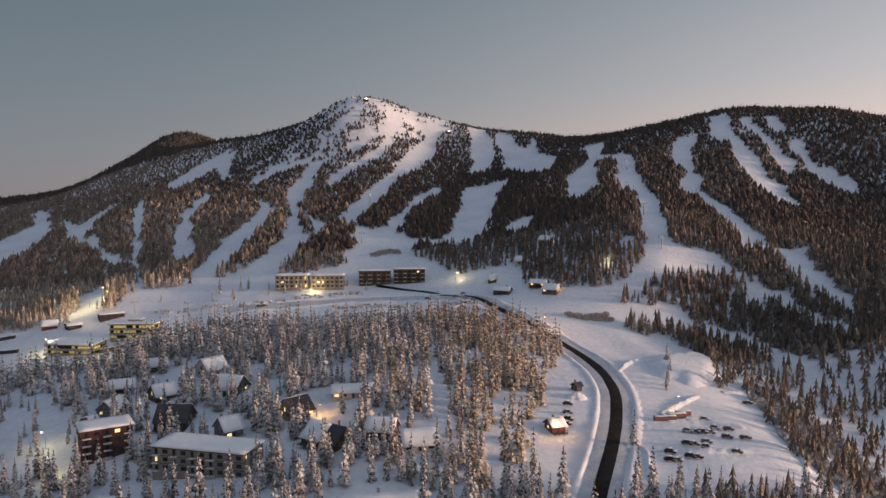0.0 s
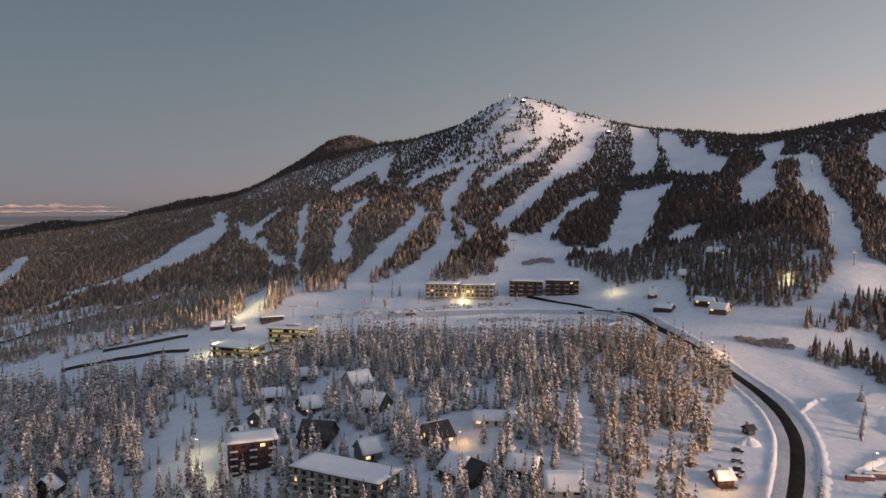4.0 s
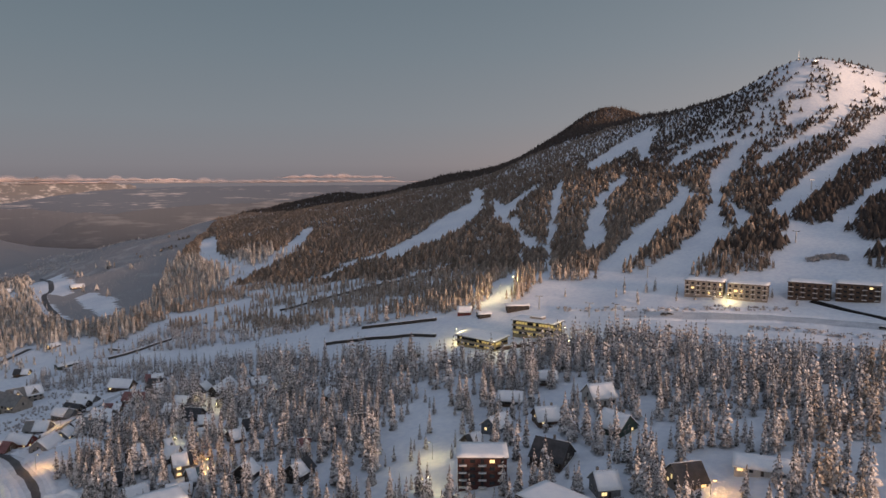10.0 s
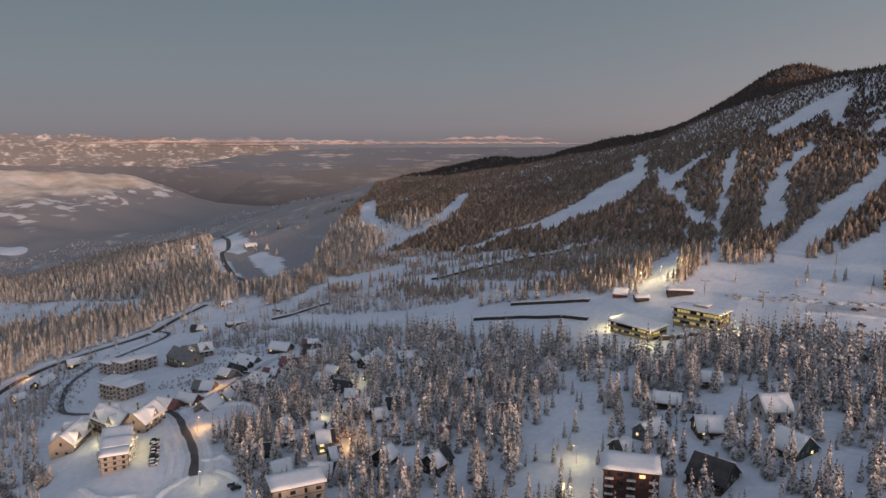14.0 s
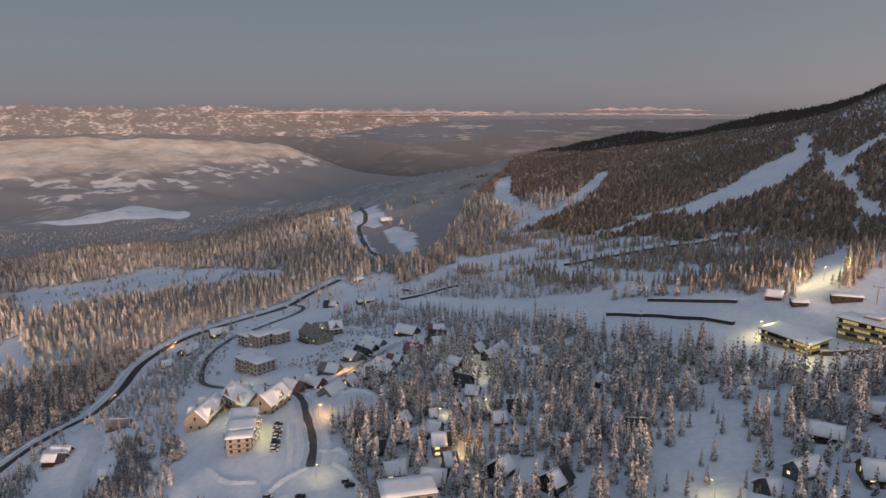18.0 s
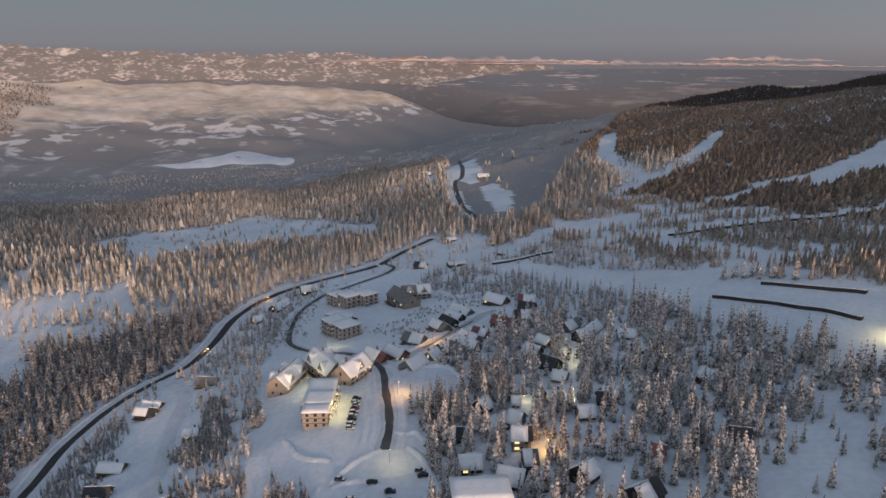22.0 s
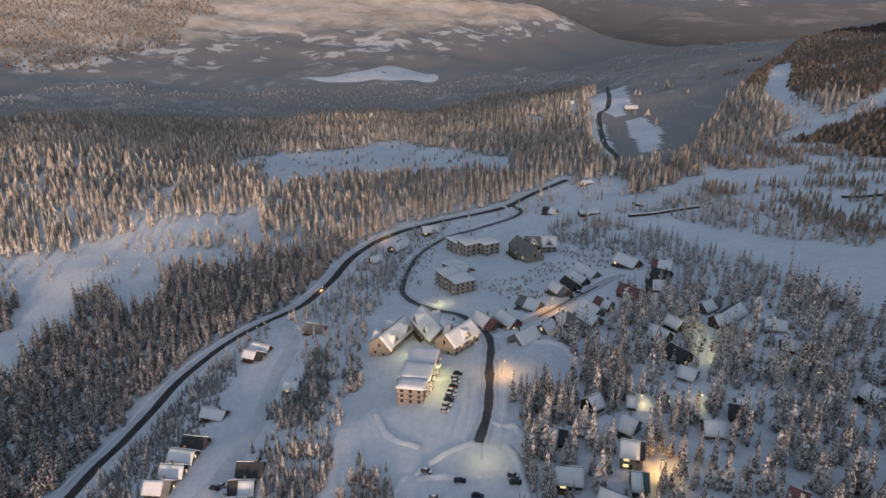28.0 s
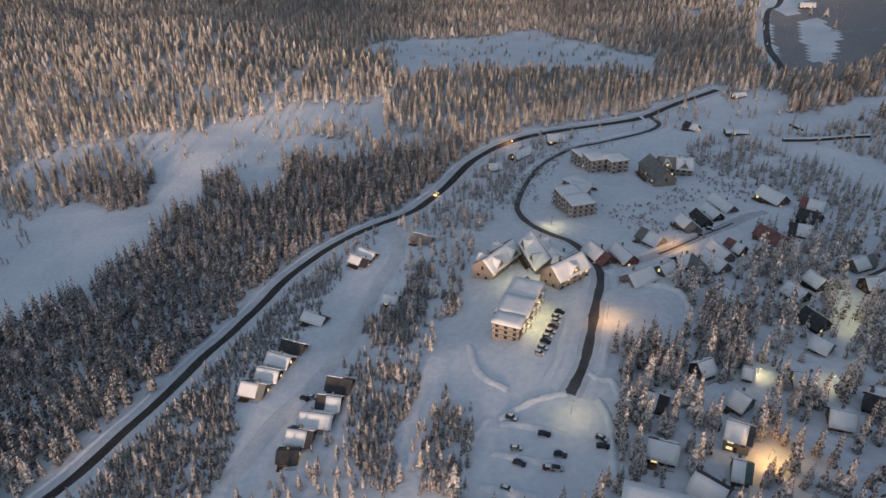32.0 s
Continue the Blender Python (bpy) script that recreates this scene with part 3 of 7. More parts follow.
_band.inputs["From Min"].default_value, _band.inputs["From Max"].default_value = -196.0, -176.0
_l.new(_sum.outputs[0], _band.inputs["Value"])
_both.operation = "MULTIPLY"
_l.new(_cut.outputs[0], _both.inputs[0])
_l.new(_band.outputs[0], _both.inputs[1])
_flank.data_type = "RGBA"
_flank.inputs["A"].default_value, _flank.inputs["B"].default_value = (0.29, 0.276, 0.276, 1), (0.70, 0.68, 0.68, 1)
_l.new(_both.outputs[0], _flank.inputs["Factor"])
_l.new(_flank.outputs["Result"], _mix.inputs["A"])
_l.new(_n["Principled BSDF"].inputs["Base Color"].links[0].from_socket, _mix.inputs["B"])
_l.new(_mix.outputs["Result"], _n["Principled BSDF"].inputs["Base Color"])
build_ground()


# ---- conifers ----------------------------------------------------------
def conifer(rng, tiers, spikes, droop=0.35, width=0.17, stem=5):
    """One conifer of height 1 as arrays: trunk faces first, then ragged whorls of branches that overlap down the stem."""
    v, tri, part_of = [], [], []
    n = stem
    for k in range(n):
        a = 6.283 * k / n
        v.append((0.016 * math.cos(a), 0.016 * math.sin(a), -0.05))
    v.append((0, 0, 0.96))
    for k in range(n):
        tri.append((k, (k + 1) % n, n))
        part_of.append(0)
    for t in range(tiers):
        u = t / (tiers - 1)
        low = 0.07 + 0.83 * u ** 0.95
        r = width * (1 - u) ** 0.8 * rng.uniform(0.75, 1.15) + 0.018
        rise = (0.95 / tiers) * rng.uniform(1.3, 1.8) + 0.03
        top = len(v)
        ox, oy = rng.uniform(-0.006, 0.006, 2)
        v.append((ox, oy, min(low + rise, 1.0)))
        turn = rng.uniform(0, 6.283)
        ring = []
        for k in range(spikes * 2):
            a = turn + 3.1416 * k / spikes + rng.uniform(-0.12, 0.12)
            q = r * (rng.uniform(0.8, 1.2) if k % 2 == 0 else rng.uniform(0.35, 0.55))
            zz = low - (droop * q * rng.uniform(0.5, 1.5) if k % 2 == 0 else -0.25 * rise)
            ring.append(len(v))
            v.append((ox + q * math.cos(a), oy + q * math.sin(a), zz))
        for k in range(len(ring)):
            tri.append((top, ring[k], ring[(k + 1) % len(ring)]))
            part_of.append(1)
    return np.array(v), np.array(tri), np.array(part_of)


def branchy(rng, whorls, per, width):
    """A fuller conifer of height 1: folded branch clumps set round the stem, drooping with their load of snow."""
    v, tri, part_of = [], [], []
    for k in range(5):
        a = 6.283 * k / 5
        v.append((0.013 * math.cos(a), 0.013 * math.sin(a), -0.05))
    v.append((0, 0, 0.97))
    for k in range(5):
        tri.append((k, (k + 1) % 5, 5))
        part_of.append(0)
    bulge = rng.uniform(1.3, 2.0)
    for t in range(whorls):
        u = t / (whorls - 1)
        z = 0.07 + 0.86 * u
        n = max(3, int(round(per * (1 - 0.45 * u))))
        turn = rng.uniform(0, 6.283)
        full = rng.uniform(0.8, 1.15)
        for k in range(n):
            a = turn + 6.283 * k / n + rng.uniform(-0.35, 0.35)
            r = (width * (1 - u ** bulge) ** 0.85 * full + 0.016) * rng.uniform(0.6, 1.2)
            zz = z + rng.uniform(-0.022, 0.022)
            c, s = math.cos(a), math.sin(a)
            wide = r * rng.uniform(0.36, 0.58) + 0.008
            drop = r * rng.uniform(0.15, 0.6)
            mid, lift = 0.62 * r, 0.022 + 0.16 * r
            i = len(v)
            v += [(0.08 * r * c, 0.08 * r * s, zz + 0.035), (mid * c, mid * s, zz + lift - 0.3 * drop), (mid * c - wide * s, mid * s + wide * c, zz - 0.75 * drop),
                  (mid * c + wide * s, mid * s - wide * c, zz - 0.75 * drop), (r * c, r * s, zz - drop)]
            tri += [(i, i + 1, i + 2), (i, i + 3, i + 1), (i + 1, i + 4, i + 2), (i + 1, i + 3, i + 4)]
            part_of += [1] * 4
    i = len(v)
    v += [(0.014, 0, 0.9), (-0.008, 0.012, 0.9), (-0.008, -0.012, 0.9), (0, 0, 1.0)]
    tri += [(i, i + 1, i + 3), (i + 1, i + 2, i + 3), (i + 2, i, i + 3)]
    part_of += [1] * 3
    return np.array(v), np.array(tri), np.array(part_of)


RNG = np.random.RandomState(11)
FINE = [branchy(RNG, 11, 6, RNG.uniform(0.105, 0.15)) for _ in range(10)]
MIDDLE = [conifer(RNG, 5, 5, width=RNG.uniform(0.16, 0.23)) for _ in range(6)]
LIGHT = [conifer(RNG, 4, 4, width=RNG.uniform(0.17, 0.23), stem=3) for _ in range(6)]
FAR = [conifer(RNG, 2, 3, width=RNG.uniform(0.2, 0.27), stem=3) for _ in range(6)]
BUSHY = [branchy(RNG, 8, 5, RNG.uniform(0.12, 0.165)) for _ in range(8)]
SAPLING = [branchy(RNG, 7, 5, RNG.uniform(0.14, 0.2)) for _ in range(6)]
COARSE = [conifer(RNG, 2, 3, width=RNG.uniform(0.38, 0.5), stem=3) for _ in range(5)]


def woods(name, xy, heights, kinds, leaf, label):
    """One object of stuff: conifers of a stand that nobody could count."""
    xy, heights = np.asarray(xy, float), np.asarray(heights, float)
    if not len(xy):
        return
    z = ground_at(xy[:, 0], xy[:, 1])
    pick = RNG.randint(0, len(kinds), len(xy))
    spin = RNG.uniform(0, 6.283, len(xy))
    lean = RNG.uniform(0.85, 1.2, len(xy))
    V, F, M, base = [], [], [], 0
    for k, (tv, tf, tp) in enumerate(kinds):
        s = np.where(pick == k)[0]
        if not len(s):
            continue
        c, d = np.cos(spin[s])[:, None], np.sin(spin[s])[:, None]
        h = heights[s][:, None]
        w = h * lean[s][:, None]
        x = xy[s, 0][:, None] + (tv[:, 0] * c - tv[:, 1] * d) * w
        y = xy[s, 1][:, None] + (tv[:, 0] * d + tv[:, 1] * c) * w
        V.append(np.stack([x, y, z[s][:, None] + tv[:, 2] * h], -1).reshape(-1, 3))
        F.append((tf[None] + (np.arange(len(s)) * len(tv))[:, None, None]).reshape(-1, 3) + base)
        M.append(np.tile(tp, len(s)))
        base += len(s) * len(tv)
    ob = new(name, mesh_of(name, np.concatenate(V), [np.concatenate(F)], [BARK, leaf], np.concatenate(M)))
    return tagged(ob, label, "trees", kind="stuff")


def scatter(x0, x1, y0, y1, gap, seed):
    """Points on a jittered lattice."""
    rng = np.random.RandomState(seed)
    X, Y = np.meshgrid(np.arange(x0, x1, gap), np.arange(y0, y1, gap * 0.87), indexing="ij")
    X = X + (np.arange(X.shape[1]) % 2) * gap / 2
    p = np.stack([X.ravel(), Y.ravel()], -1) + rng.uniform(-0.48, 0.48, (X.size, 2)) * gap
    return p


# ---- what stands where ---------------------------------------------------
def sample(line, step):
    """Points along a smooth curve through the spots, about step metres apart."""
    p = np.array(line, float)
    p = np.vstack([2 * p[0] - p[1], p, 2 * p[-1] - p[-2]])
    out = []
    for a, b, c, d in zip(p, p[1:], p[2:], p[3:]):
        n = max(2, int(np.linalg.norm(c[:2] - b[:2]) / step))
        for u in np.arange(n) / n:
            out.append(0.5 * (2 * b + (c - a) * u + (2 * a - 5 * b + 4 * c - d) * u * u + (3 * b - a - 3 * c + d) * u ** 3))
    out.append(p[-2])
    return np.array(out)


def off_line(x, y, line):
    """Distance to a broken line, and how far along it (a width in the third column is carried along)."""
    best, wide = np.full(np.shape(x), 1e9), np.zeros(np.shape(x))
    line = np.asarray(line, float)
    for a, b in zip(line, line[1:]):
        d = b[:2] - a[:2]
        u = np.clip(((x - a[0]) * d[0] + (y - a[1]) * d[1]) / max(d @ d, 1e-6), 0, 1)
        r = np.hypot(x - a[0] - u * d[0], y - a[1] - u * d[1])
        w = a[2] + u * (b[2] - a[2]) if len(a) > 2 else 0 * u
        take = r - w / 2 < best - wide / 2
        best, wide = np.where(take, r, best), np.where(take, w, wide)
    return best, wide


FOOTPRINTS = []                       # x, y, radius of every building, lamp and car
ROADS = [(MAIN_ROAD, 10.5), (LOOP_ROAD, 8), (SIDE_LANE, 6), (CABIN_LANE_ROAD, 7), (UPPER_ROAD, 9), (UPPER_LOT, 9), (LODGE_LANE, 8), (LODGE_TRACK, 6), (FAR_ROAD, 14)]


def open_ground(x, y, soft=0.0):
    """True where runs, fields and roads are kept clear; soft waves the edges."""
    wave = swell(x, y, 26, 9) * 2.5 + swell(x, y, 9, 10) * 1.5
    clear = np.zeros(np.shape(x), bool)
    for s in CLEAR_STRIPS:
        d, w = off_line(x, y, s)
        clear |= d + wave * 0.7 < w / 2
    for f in CLEAR_FIELDS:
        clear |= inside(x + wave, y + wave, f)
    for f in ISLANDS:
        clear &= ~inside(x + wave, y + wave, f)
    for line, half in ROADS:
        clear |= off_line(x, y, np.array(line, float))[0] < half
    return clear


def built(x, y, more=0.0):
    hit = np.zeros(np.shape(x), bool)
    for fx, fy, r in FOOTPRINTS:
        hit |= np.hypot(x - fx, y - fy) < r + more
    return hit


# ---- small mesh kit ------------------------------------------------------
class Solid:
    """Gathers boxes, prisms and slabs into one mesh."""

    def __init__(self):
        self.v, self.q, self.t, self.n = [], [], [], 0

    def add(self, v, q=(), t=()):
        self.v.append(np.asarray(v, float))
        self.q += [[i + self.n for i in f] for f in q]
        self.t += [[i + self.n for i in f] for f in t]
        self.n += len(v)
        return self

    def box(self, x0, x1, y0, y1, z0, z1, taper=0.0):
        k = taper
        v = [(x0, y0, z0), (x1, y0, z0), (x1, y1, z0), (x0, y1, z0), (x0 + k, y0 + k, z1), (x1 - k, y0 + k, z1), (x1 - k, y1 - k, z1), (x0 + k, y1 - k, z1)]
        return self.add(v, [(0, 3, 2, 1), (4, 5, 6, 7), (0, 1, 5, 4), (1, 2, 6, 5), (2, 3, 7, 6), (3, 0, 4, 7)])

    def house(self, L, W, z0, eave, ridge):
        """Walls with gable ends; the ridge runs along x."""
        v = []
        for x in (-L / 2, L / 2):
            v += [(x, -W / 2, z0), (x, W / 2, z0), (x, W / 2, eave), (x, 0, ridge), (x, -W / 2, eave)]
        self.add(v, [(0, 5, 9, 4), (2, 7, 6, 1), (0, 1, 6, 5), (4, 9, 8, 3), (3, 8, 7, 2)])
        return self.add(v[:5], [(0, 4, 2, 1)], [(4, 3, 2)]).add(v[5:], [(0, 1, 2, 4)], [(4, 2, 3)])

    def slab(self, p, u, w, n, thick, nu=1, nw=1, rng=None, rough=0.0):
        """A slab on the corner p, spanned by u and w, swelling along n; its edge is rounded off when it has rows."""
        p, u, w, n = (np.array(k, float) for k in (p, u, w, n))
        a, b = np.meshgrid(np.linspace(0, 1, nu + 1), np.linspace(0, 1, nw + 1), indexing="ij")
        rim = (np.minimum(a, 1 - a) < 1e-6) | (np.minimum(b, 1 - b) < 1e-6)
        h = np.full(a.shape, thick)
        if rng is not None:
            h = thick * (1 + rough * rng.uniform(-1, 1, a.shape)) * np.where(rim, 0.62, 1.0)
        base = p + a[..., None] * u + b[..., None] * w
        top = base + h[..., None] * n
        m = (nu + 1) * (nw + 1)
        v = np.concatenate([base.reshape(-1, 3), top.reshape(-1, 3)])
        q = []
        c = nw + 1
        for i in range(nu):
            for j in range(nw):
                k = i * c + j
                q += [(m + k, m + k + c, m + k + c + 1, m + k + 1), (k, k + 1, k + c + 1, k + c)]
        for i in range(nu):
            q += [(i * c, (i + 1) * c, m + (i + 1) * c, m + i * c), (i * c + nw, m + i * c + nw, m + (i + 1) * c + nw, (i + 1) * c + nw)]
        for j in range(nw):
            q += [(j, m + j, m + j + 1, j + 1), (nu * c + j, nu * c + j + 1, m + nu * c + j + 1, m + nu * c + j)]
        return self.add(v, q)

    def tube(self, p, q, r, r2=None, n=8):
        p, q = np.array(p, float), np.array(q, float)
        d = (q - p) / np.linalg.norm(q - p)
        a = np.cross(d, (0, 0, 1) if abs(d[2]) < 0.9 else (1, 0, 0))
        a /= np.linalg.norm(a)
        b = np.cross(d, a)
        r2 = r if r2 is None else r2
        ang = np.arange(n) * 6.28318 / n
        ring = np.cos(ang)[:, None] * a + np.sin(ang)[:, None] * b
        v = np.concatenate([p + ring * r, q + ring * r2, [p], [q]])
        qd = [(k, (k + 1) % n, n + (k + 1) % n, n + k) for k in range(n)]
        tr = [((k + 1) % n, k, 2 * n) for k in range(n)] + [(n + k, n + (k + 1) % n, 2 * n + 1) for k in range(n)]
        return self.add(v, qd, tr)

    def mesh(self, name, mat, smooth=False):
        f = [np.array(k) for k in (self.q, self.t) if k]
        return mesh_of(name, np.concatenate(self.v), f, [mat], None, smooth)


def thing(name, x, y, z, yaw, label, category, group="", radius=0.0):
    ob = new(name)
    ob.empty_display_size = 1
    ob.matrix_world = pose(x, y, z, 0, 0, yaw)
    if radius:
        FOOTPRINTS.append((x, y, radius))
    return tagged(ob, label, category, group)


def part(name, me, parent, label="", at=None):
    ob = new(name, me)
    ob.parent = parent
    if at is not None:
        ob.matrix_local = at
    return tagged(ob, label)


# ---- building materials ---------------------------------------------------
WALL = {
    "dark": varied("dark_stain", (0.022, 0.018, 0.016), (0.055, 0.045, 0.04), 0.6, 5, 0.8, 0.01, per_object=0.3),
    "brown": varied("brown_timber", (0.075, 0.048, 0.034), (0.15, 0.1, 0.07), 0.6, 5, 0.8, 0.01, per_object=0.25),
    "beige": varied("beige_boards", (0.24, 0.2, 0.15), (0.36, 0.3, 0.23), 0.5, 5, 0.8, 0.01, per_object=0.2),
    "red": varied("red_boards", (0.13, 0.03, 0.024), (0.24, 0.055, 0.04), 0.5, 5, 0.75, 0.01),
    "grey": varied("grey_boards", (0.12, 0.12, 0.125), (0.22, 0.22, 0.225), 0.5, 5, 0.8, 0.01, per_object=0.25),
    "blue": varied("blue_boards", (0.07, 0.085, 0.11), (0.13, 0.155, 0.19), 0.5, 5, 0.8, 0.01),
    "green": varied("green_boards", (0.03, 0.05, 0.04), (0.06, 0.09, 0.075), 0.5, 5, 0.8, 0.01),
    "white": varied("pale_boards", (0.42, 0.4, 0.37), (0.58, 0.56, 0.53), 0.5, 5, 0.8, 0.01),
    "tan": varied("tan_siding", (0.25, 0.215, 0.18), (0.36, 0.315, 0.27), 0.4, 4, 0.8, 0.01),
    "cream": varied("cream_stucco", (0.36, 0.31, 0.275), (0.48, 0.42, 0.38), 0.4, 4, 0.85, 0.01),
    "maroon": varied("maroon_siding", (0.05, 0.018, 0.016), (0.1, 0.034, 0.03), 0.5, 4, 0.75, 0.01),
    "yellow": varied("ochre_panels", (0.3, 0.24, 0.12), (0.42, 0.34, 0.18), 0.4, 4, 0.7, 0.01),
}
ROOF_DARK = varied("dark_roofing", (0.025, 0.026, 0.029), (0.06, 0.06, 0.064), 0.5, 6, 0.6, 0.01)
ROOF_RED = varied("red_metal_roofing", (0.14, 0.055, 0.052), (0.27, 0.13, 0.125), 0.4, 4, 0.5, 0.01)
ROOF_TEAL = varied("teal_metal_roofing", (0.04, 0.085, 0.09), (0.08, 0.14, 0.145), 0.4, 4, 0.5, 0.01)
ROOF_GREY = varied("grey_metal_roofing", (0.13, 0.13, 0.125), (0.24, 0.235, 0.225), 0.3, 3, 0.45, 0.01)
TRIM = varied("pale_trim", (0.35, 0.31, 0.26), (0.5, 0.46, 0.4), 0.5, 4, 0.7)
DARK_TRIM = varied("dark_trim", (0.03, 0.026, 0.023), (0.06, 0.05, 0.045), 0.5, 4, 0.7)
STEEL = varied("galvanised_steel", (0.22, 0.23, 0.24), (0.36, 0.37, 0.38), 0.5, 5, 0.45, metal=0.7)
TRACKED = varied("tracked_snow", (0.56, 0.59, 0.64), (0.74, 0.76, 0.79), 0.15, 0.9, 0.75, 0.08)
WORN = varied("worn_salted_asphalt", (0.028, 0.025, 0.024), (0.07, 0.064, 0.06), 0.12, 1.5, 0.9, 0.02)
SLUSH = varied("slushy_asphalt", (0.04, 0.039, 0.04), (0.13, 0.13, 0.135), 0.07, 2.5, 0.7, 0.03)
PACKED = varied("packed_snow", (0.42, 0.44, 0.48), (0.62, 0.64, 0.67), 0.12, 0.9, 0.75, 0.06)
STONE = varied("fieldstone", (0.12, 0.11, 0.1), (0.26, 0.24, 0.22), 0.8, 4, 0.85, 0.03)


def glow(name, colour, strength):
    m, n, l, b = shader(name, 0.4)
    b.inputs["Base Color"].default_value = (*colour, 1)
    b.inputs["Emission Color"].default_value = (*colour, 1)
    b.inputs["Emission Strength"].default_value = strength
    return m


GLASS, _n, _l, _b = shader("window_glass", 0.08)
_b.inputs["Base Color"].default_value = (0.02, 0.025, 0.03, 1)
_b.inputs["Specular IOR Level"].default_value = 0.7
BAND_GLASS = glow("lit_hall_window", (0.9, 0.72, 0.28), 0.24)
LIT_GLASS = glow("lit_window", (1.0, 0.74, 0.34), 1.3)
BULB_WARM = glow("lamp_warm", (1.0, 0.8, 0.42), 30.0)
BULB_ORANGE = glow("lamp_sodium", (1.0, 0.5, 0.14), 30.0)


def window_meshes(w, h):
    f = Solid()
    for x0, x1, z0, z1 in ((-w / 2, w / 2, h / 2 - 0.09, h / 2), (-w / 2, w / 2, -h / 2, -h / 2 + 0.09), (-w / 2, -w / 2 + 0.09, -h / 2 + 0.09, h / 2 - 0.09),
                           (w / 2 - 0.09, w / 2, -h / 2 + 0.09, h / 2 - 0.09), (-0.03, 0.03, -h / 2 + 0.09, h / 2 - 0.09)):
        f.box(x0, x1, -0.08, 0.06, z0, z1)
    g = Solid().box(-w / 2 + 0.09, w / 2 - 0.09, -0.03, 0.03, -h / 2 + 0.09, h / 2 - 0.09)
    return f, g


WINDOWS = {}
for _key, (_w, _h) in {"small": (1.3, 1.3), "wide": (2.0, 1.4), "tall": (1.1, 1.9)}.items():
    _f, _g = window_meshes(_w, _h)
    WINDOWS[_key] = (_f.mesh("window_frame", TRIM), _f.mesh("window_frame_dark", DARK_TRIM), _g.mesh("pane", GLASS), _g.mesh("pane_lit", LIT_GLASS))


def window(parent, x, y, z, turn, key="small", lit=False, dark=False):
    """A framed window on a wall of parent, facing outwards along turn."""
    fr, frd, pane, plit = WINDOWS[key]
    w = part("window", frd if dark else fr, parent, "", pose(x, y, z, 0, 0, turn))
    part("pane", plit if lit else pane, w, "lit pane" if lit else "")


DOOR = Solid().box(-0.5, 0.5, -0.08, 0.06, 0, 2.05).mesh("door", DARK_TRIM)
BRNG = np.random.RandomState(5)


def floor_under(x, y, yaw, L, W):
    """Lowest and middle ground under a building."""
    c, s = math.cos(radians(yaw)), math.sin(radians(yaw))
    pts = [(x + c * a * L / 2 - s * b * W / 2, y + s * a * L / 2 + c * b * W / 2) for a in (-1, 0, 1) for b in (-1, 0, 1)]
    z = ground_at([p[0] for p in pts], [p[1] for p in pts])
    return float(z.min()), float(ground_at(x, y))


def gable_roof(parent, L, W, eave, ridge, covering, snow, rng, over=0.7, bare=0.0, at=None):
    """Two roof planes and the snow that lies on them; bare is the share that has slid off."""
    k = (ridge - eave) / (W / 2)
    half = W / 2 + over
    low = ridge - k * half
    n = np.array([0, k, 1.0]) / math.hypot(k, 1)
    roof, cover = Solid(), Solid()
    for side in (1, -1):
        nn = n * (1, side, 1)
        roof.slab((-L / 2 - over, 0, ridge), (L + 2 * over, 0, 0), (0, side * half, low - ridge), nn, 0.22)
        cut = rng.uniform(0.25, 0.65) * L if rng.rand() < bare else 0.0
        end = rng.rand() < 0.5
        x0 = -L / 2 - over + (cut if end else 0.0)
        x1 = L / 2 + over - (0.0 if end else cut)
        if x1 - x0 > 1.5 and rng.rand() > bare * 0.55:
            cover.slab(np.array((x0, 0, ridge)) + nn * 0.22, (x1 - x0, 0, 0), np.array((0, side * (half + 0.15), (low - ridge) * (half + 0.15) / half)), nn, rng.uniform(0.35, 0.55), max(3, int((x1 - x0) / 1.6)), 4, rng, 0.22)
    r = part("roof", roof.mesh("roof", covering), parent, "", at)
    if snow and cover.n:
        part("roof_snow", cover.mesh("roof_snow", ROOF_SNOW, True), parent, "thick snow on the roof", at)
    return r


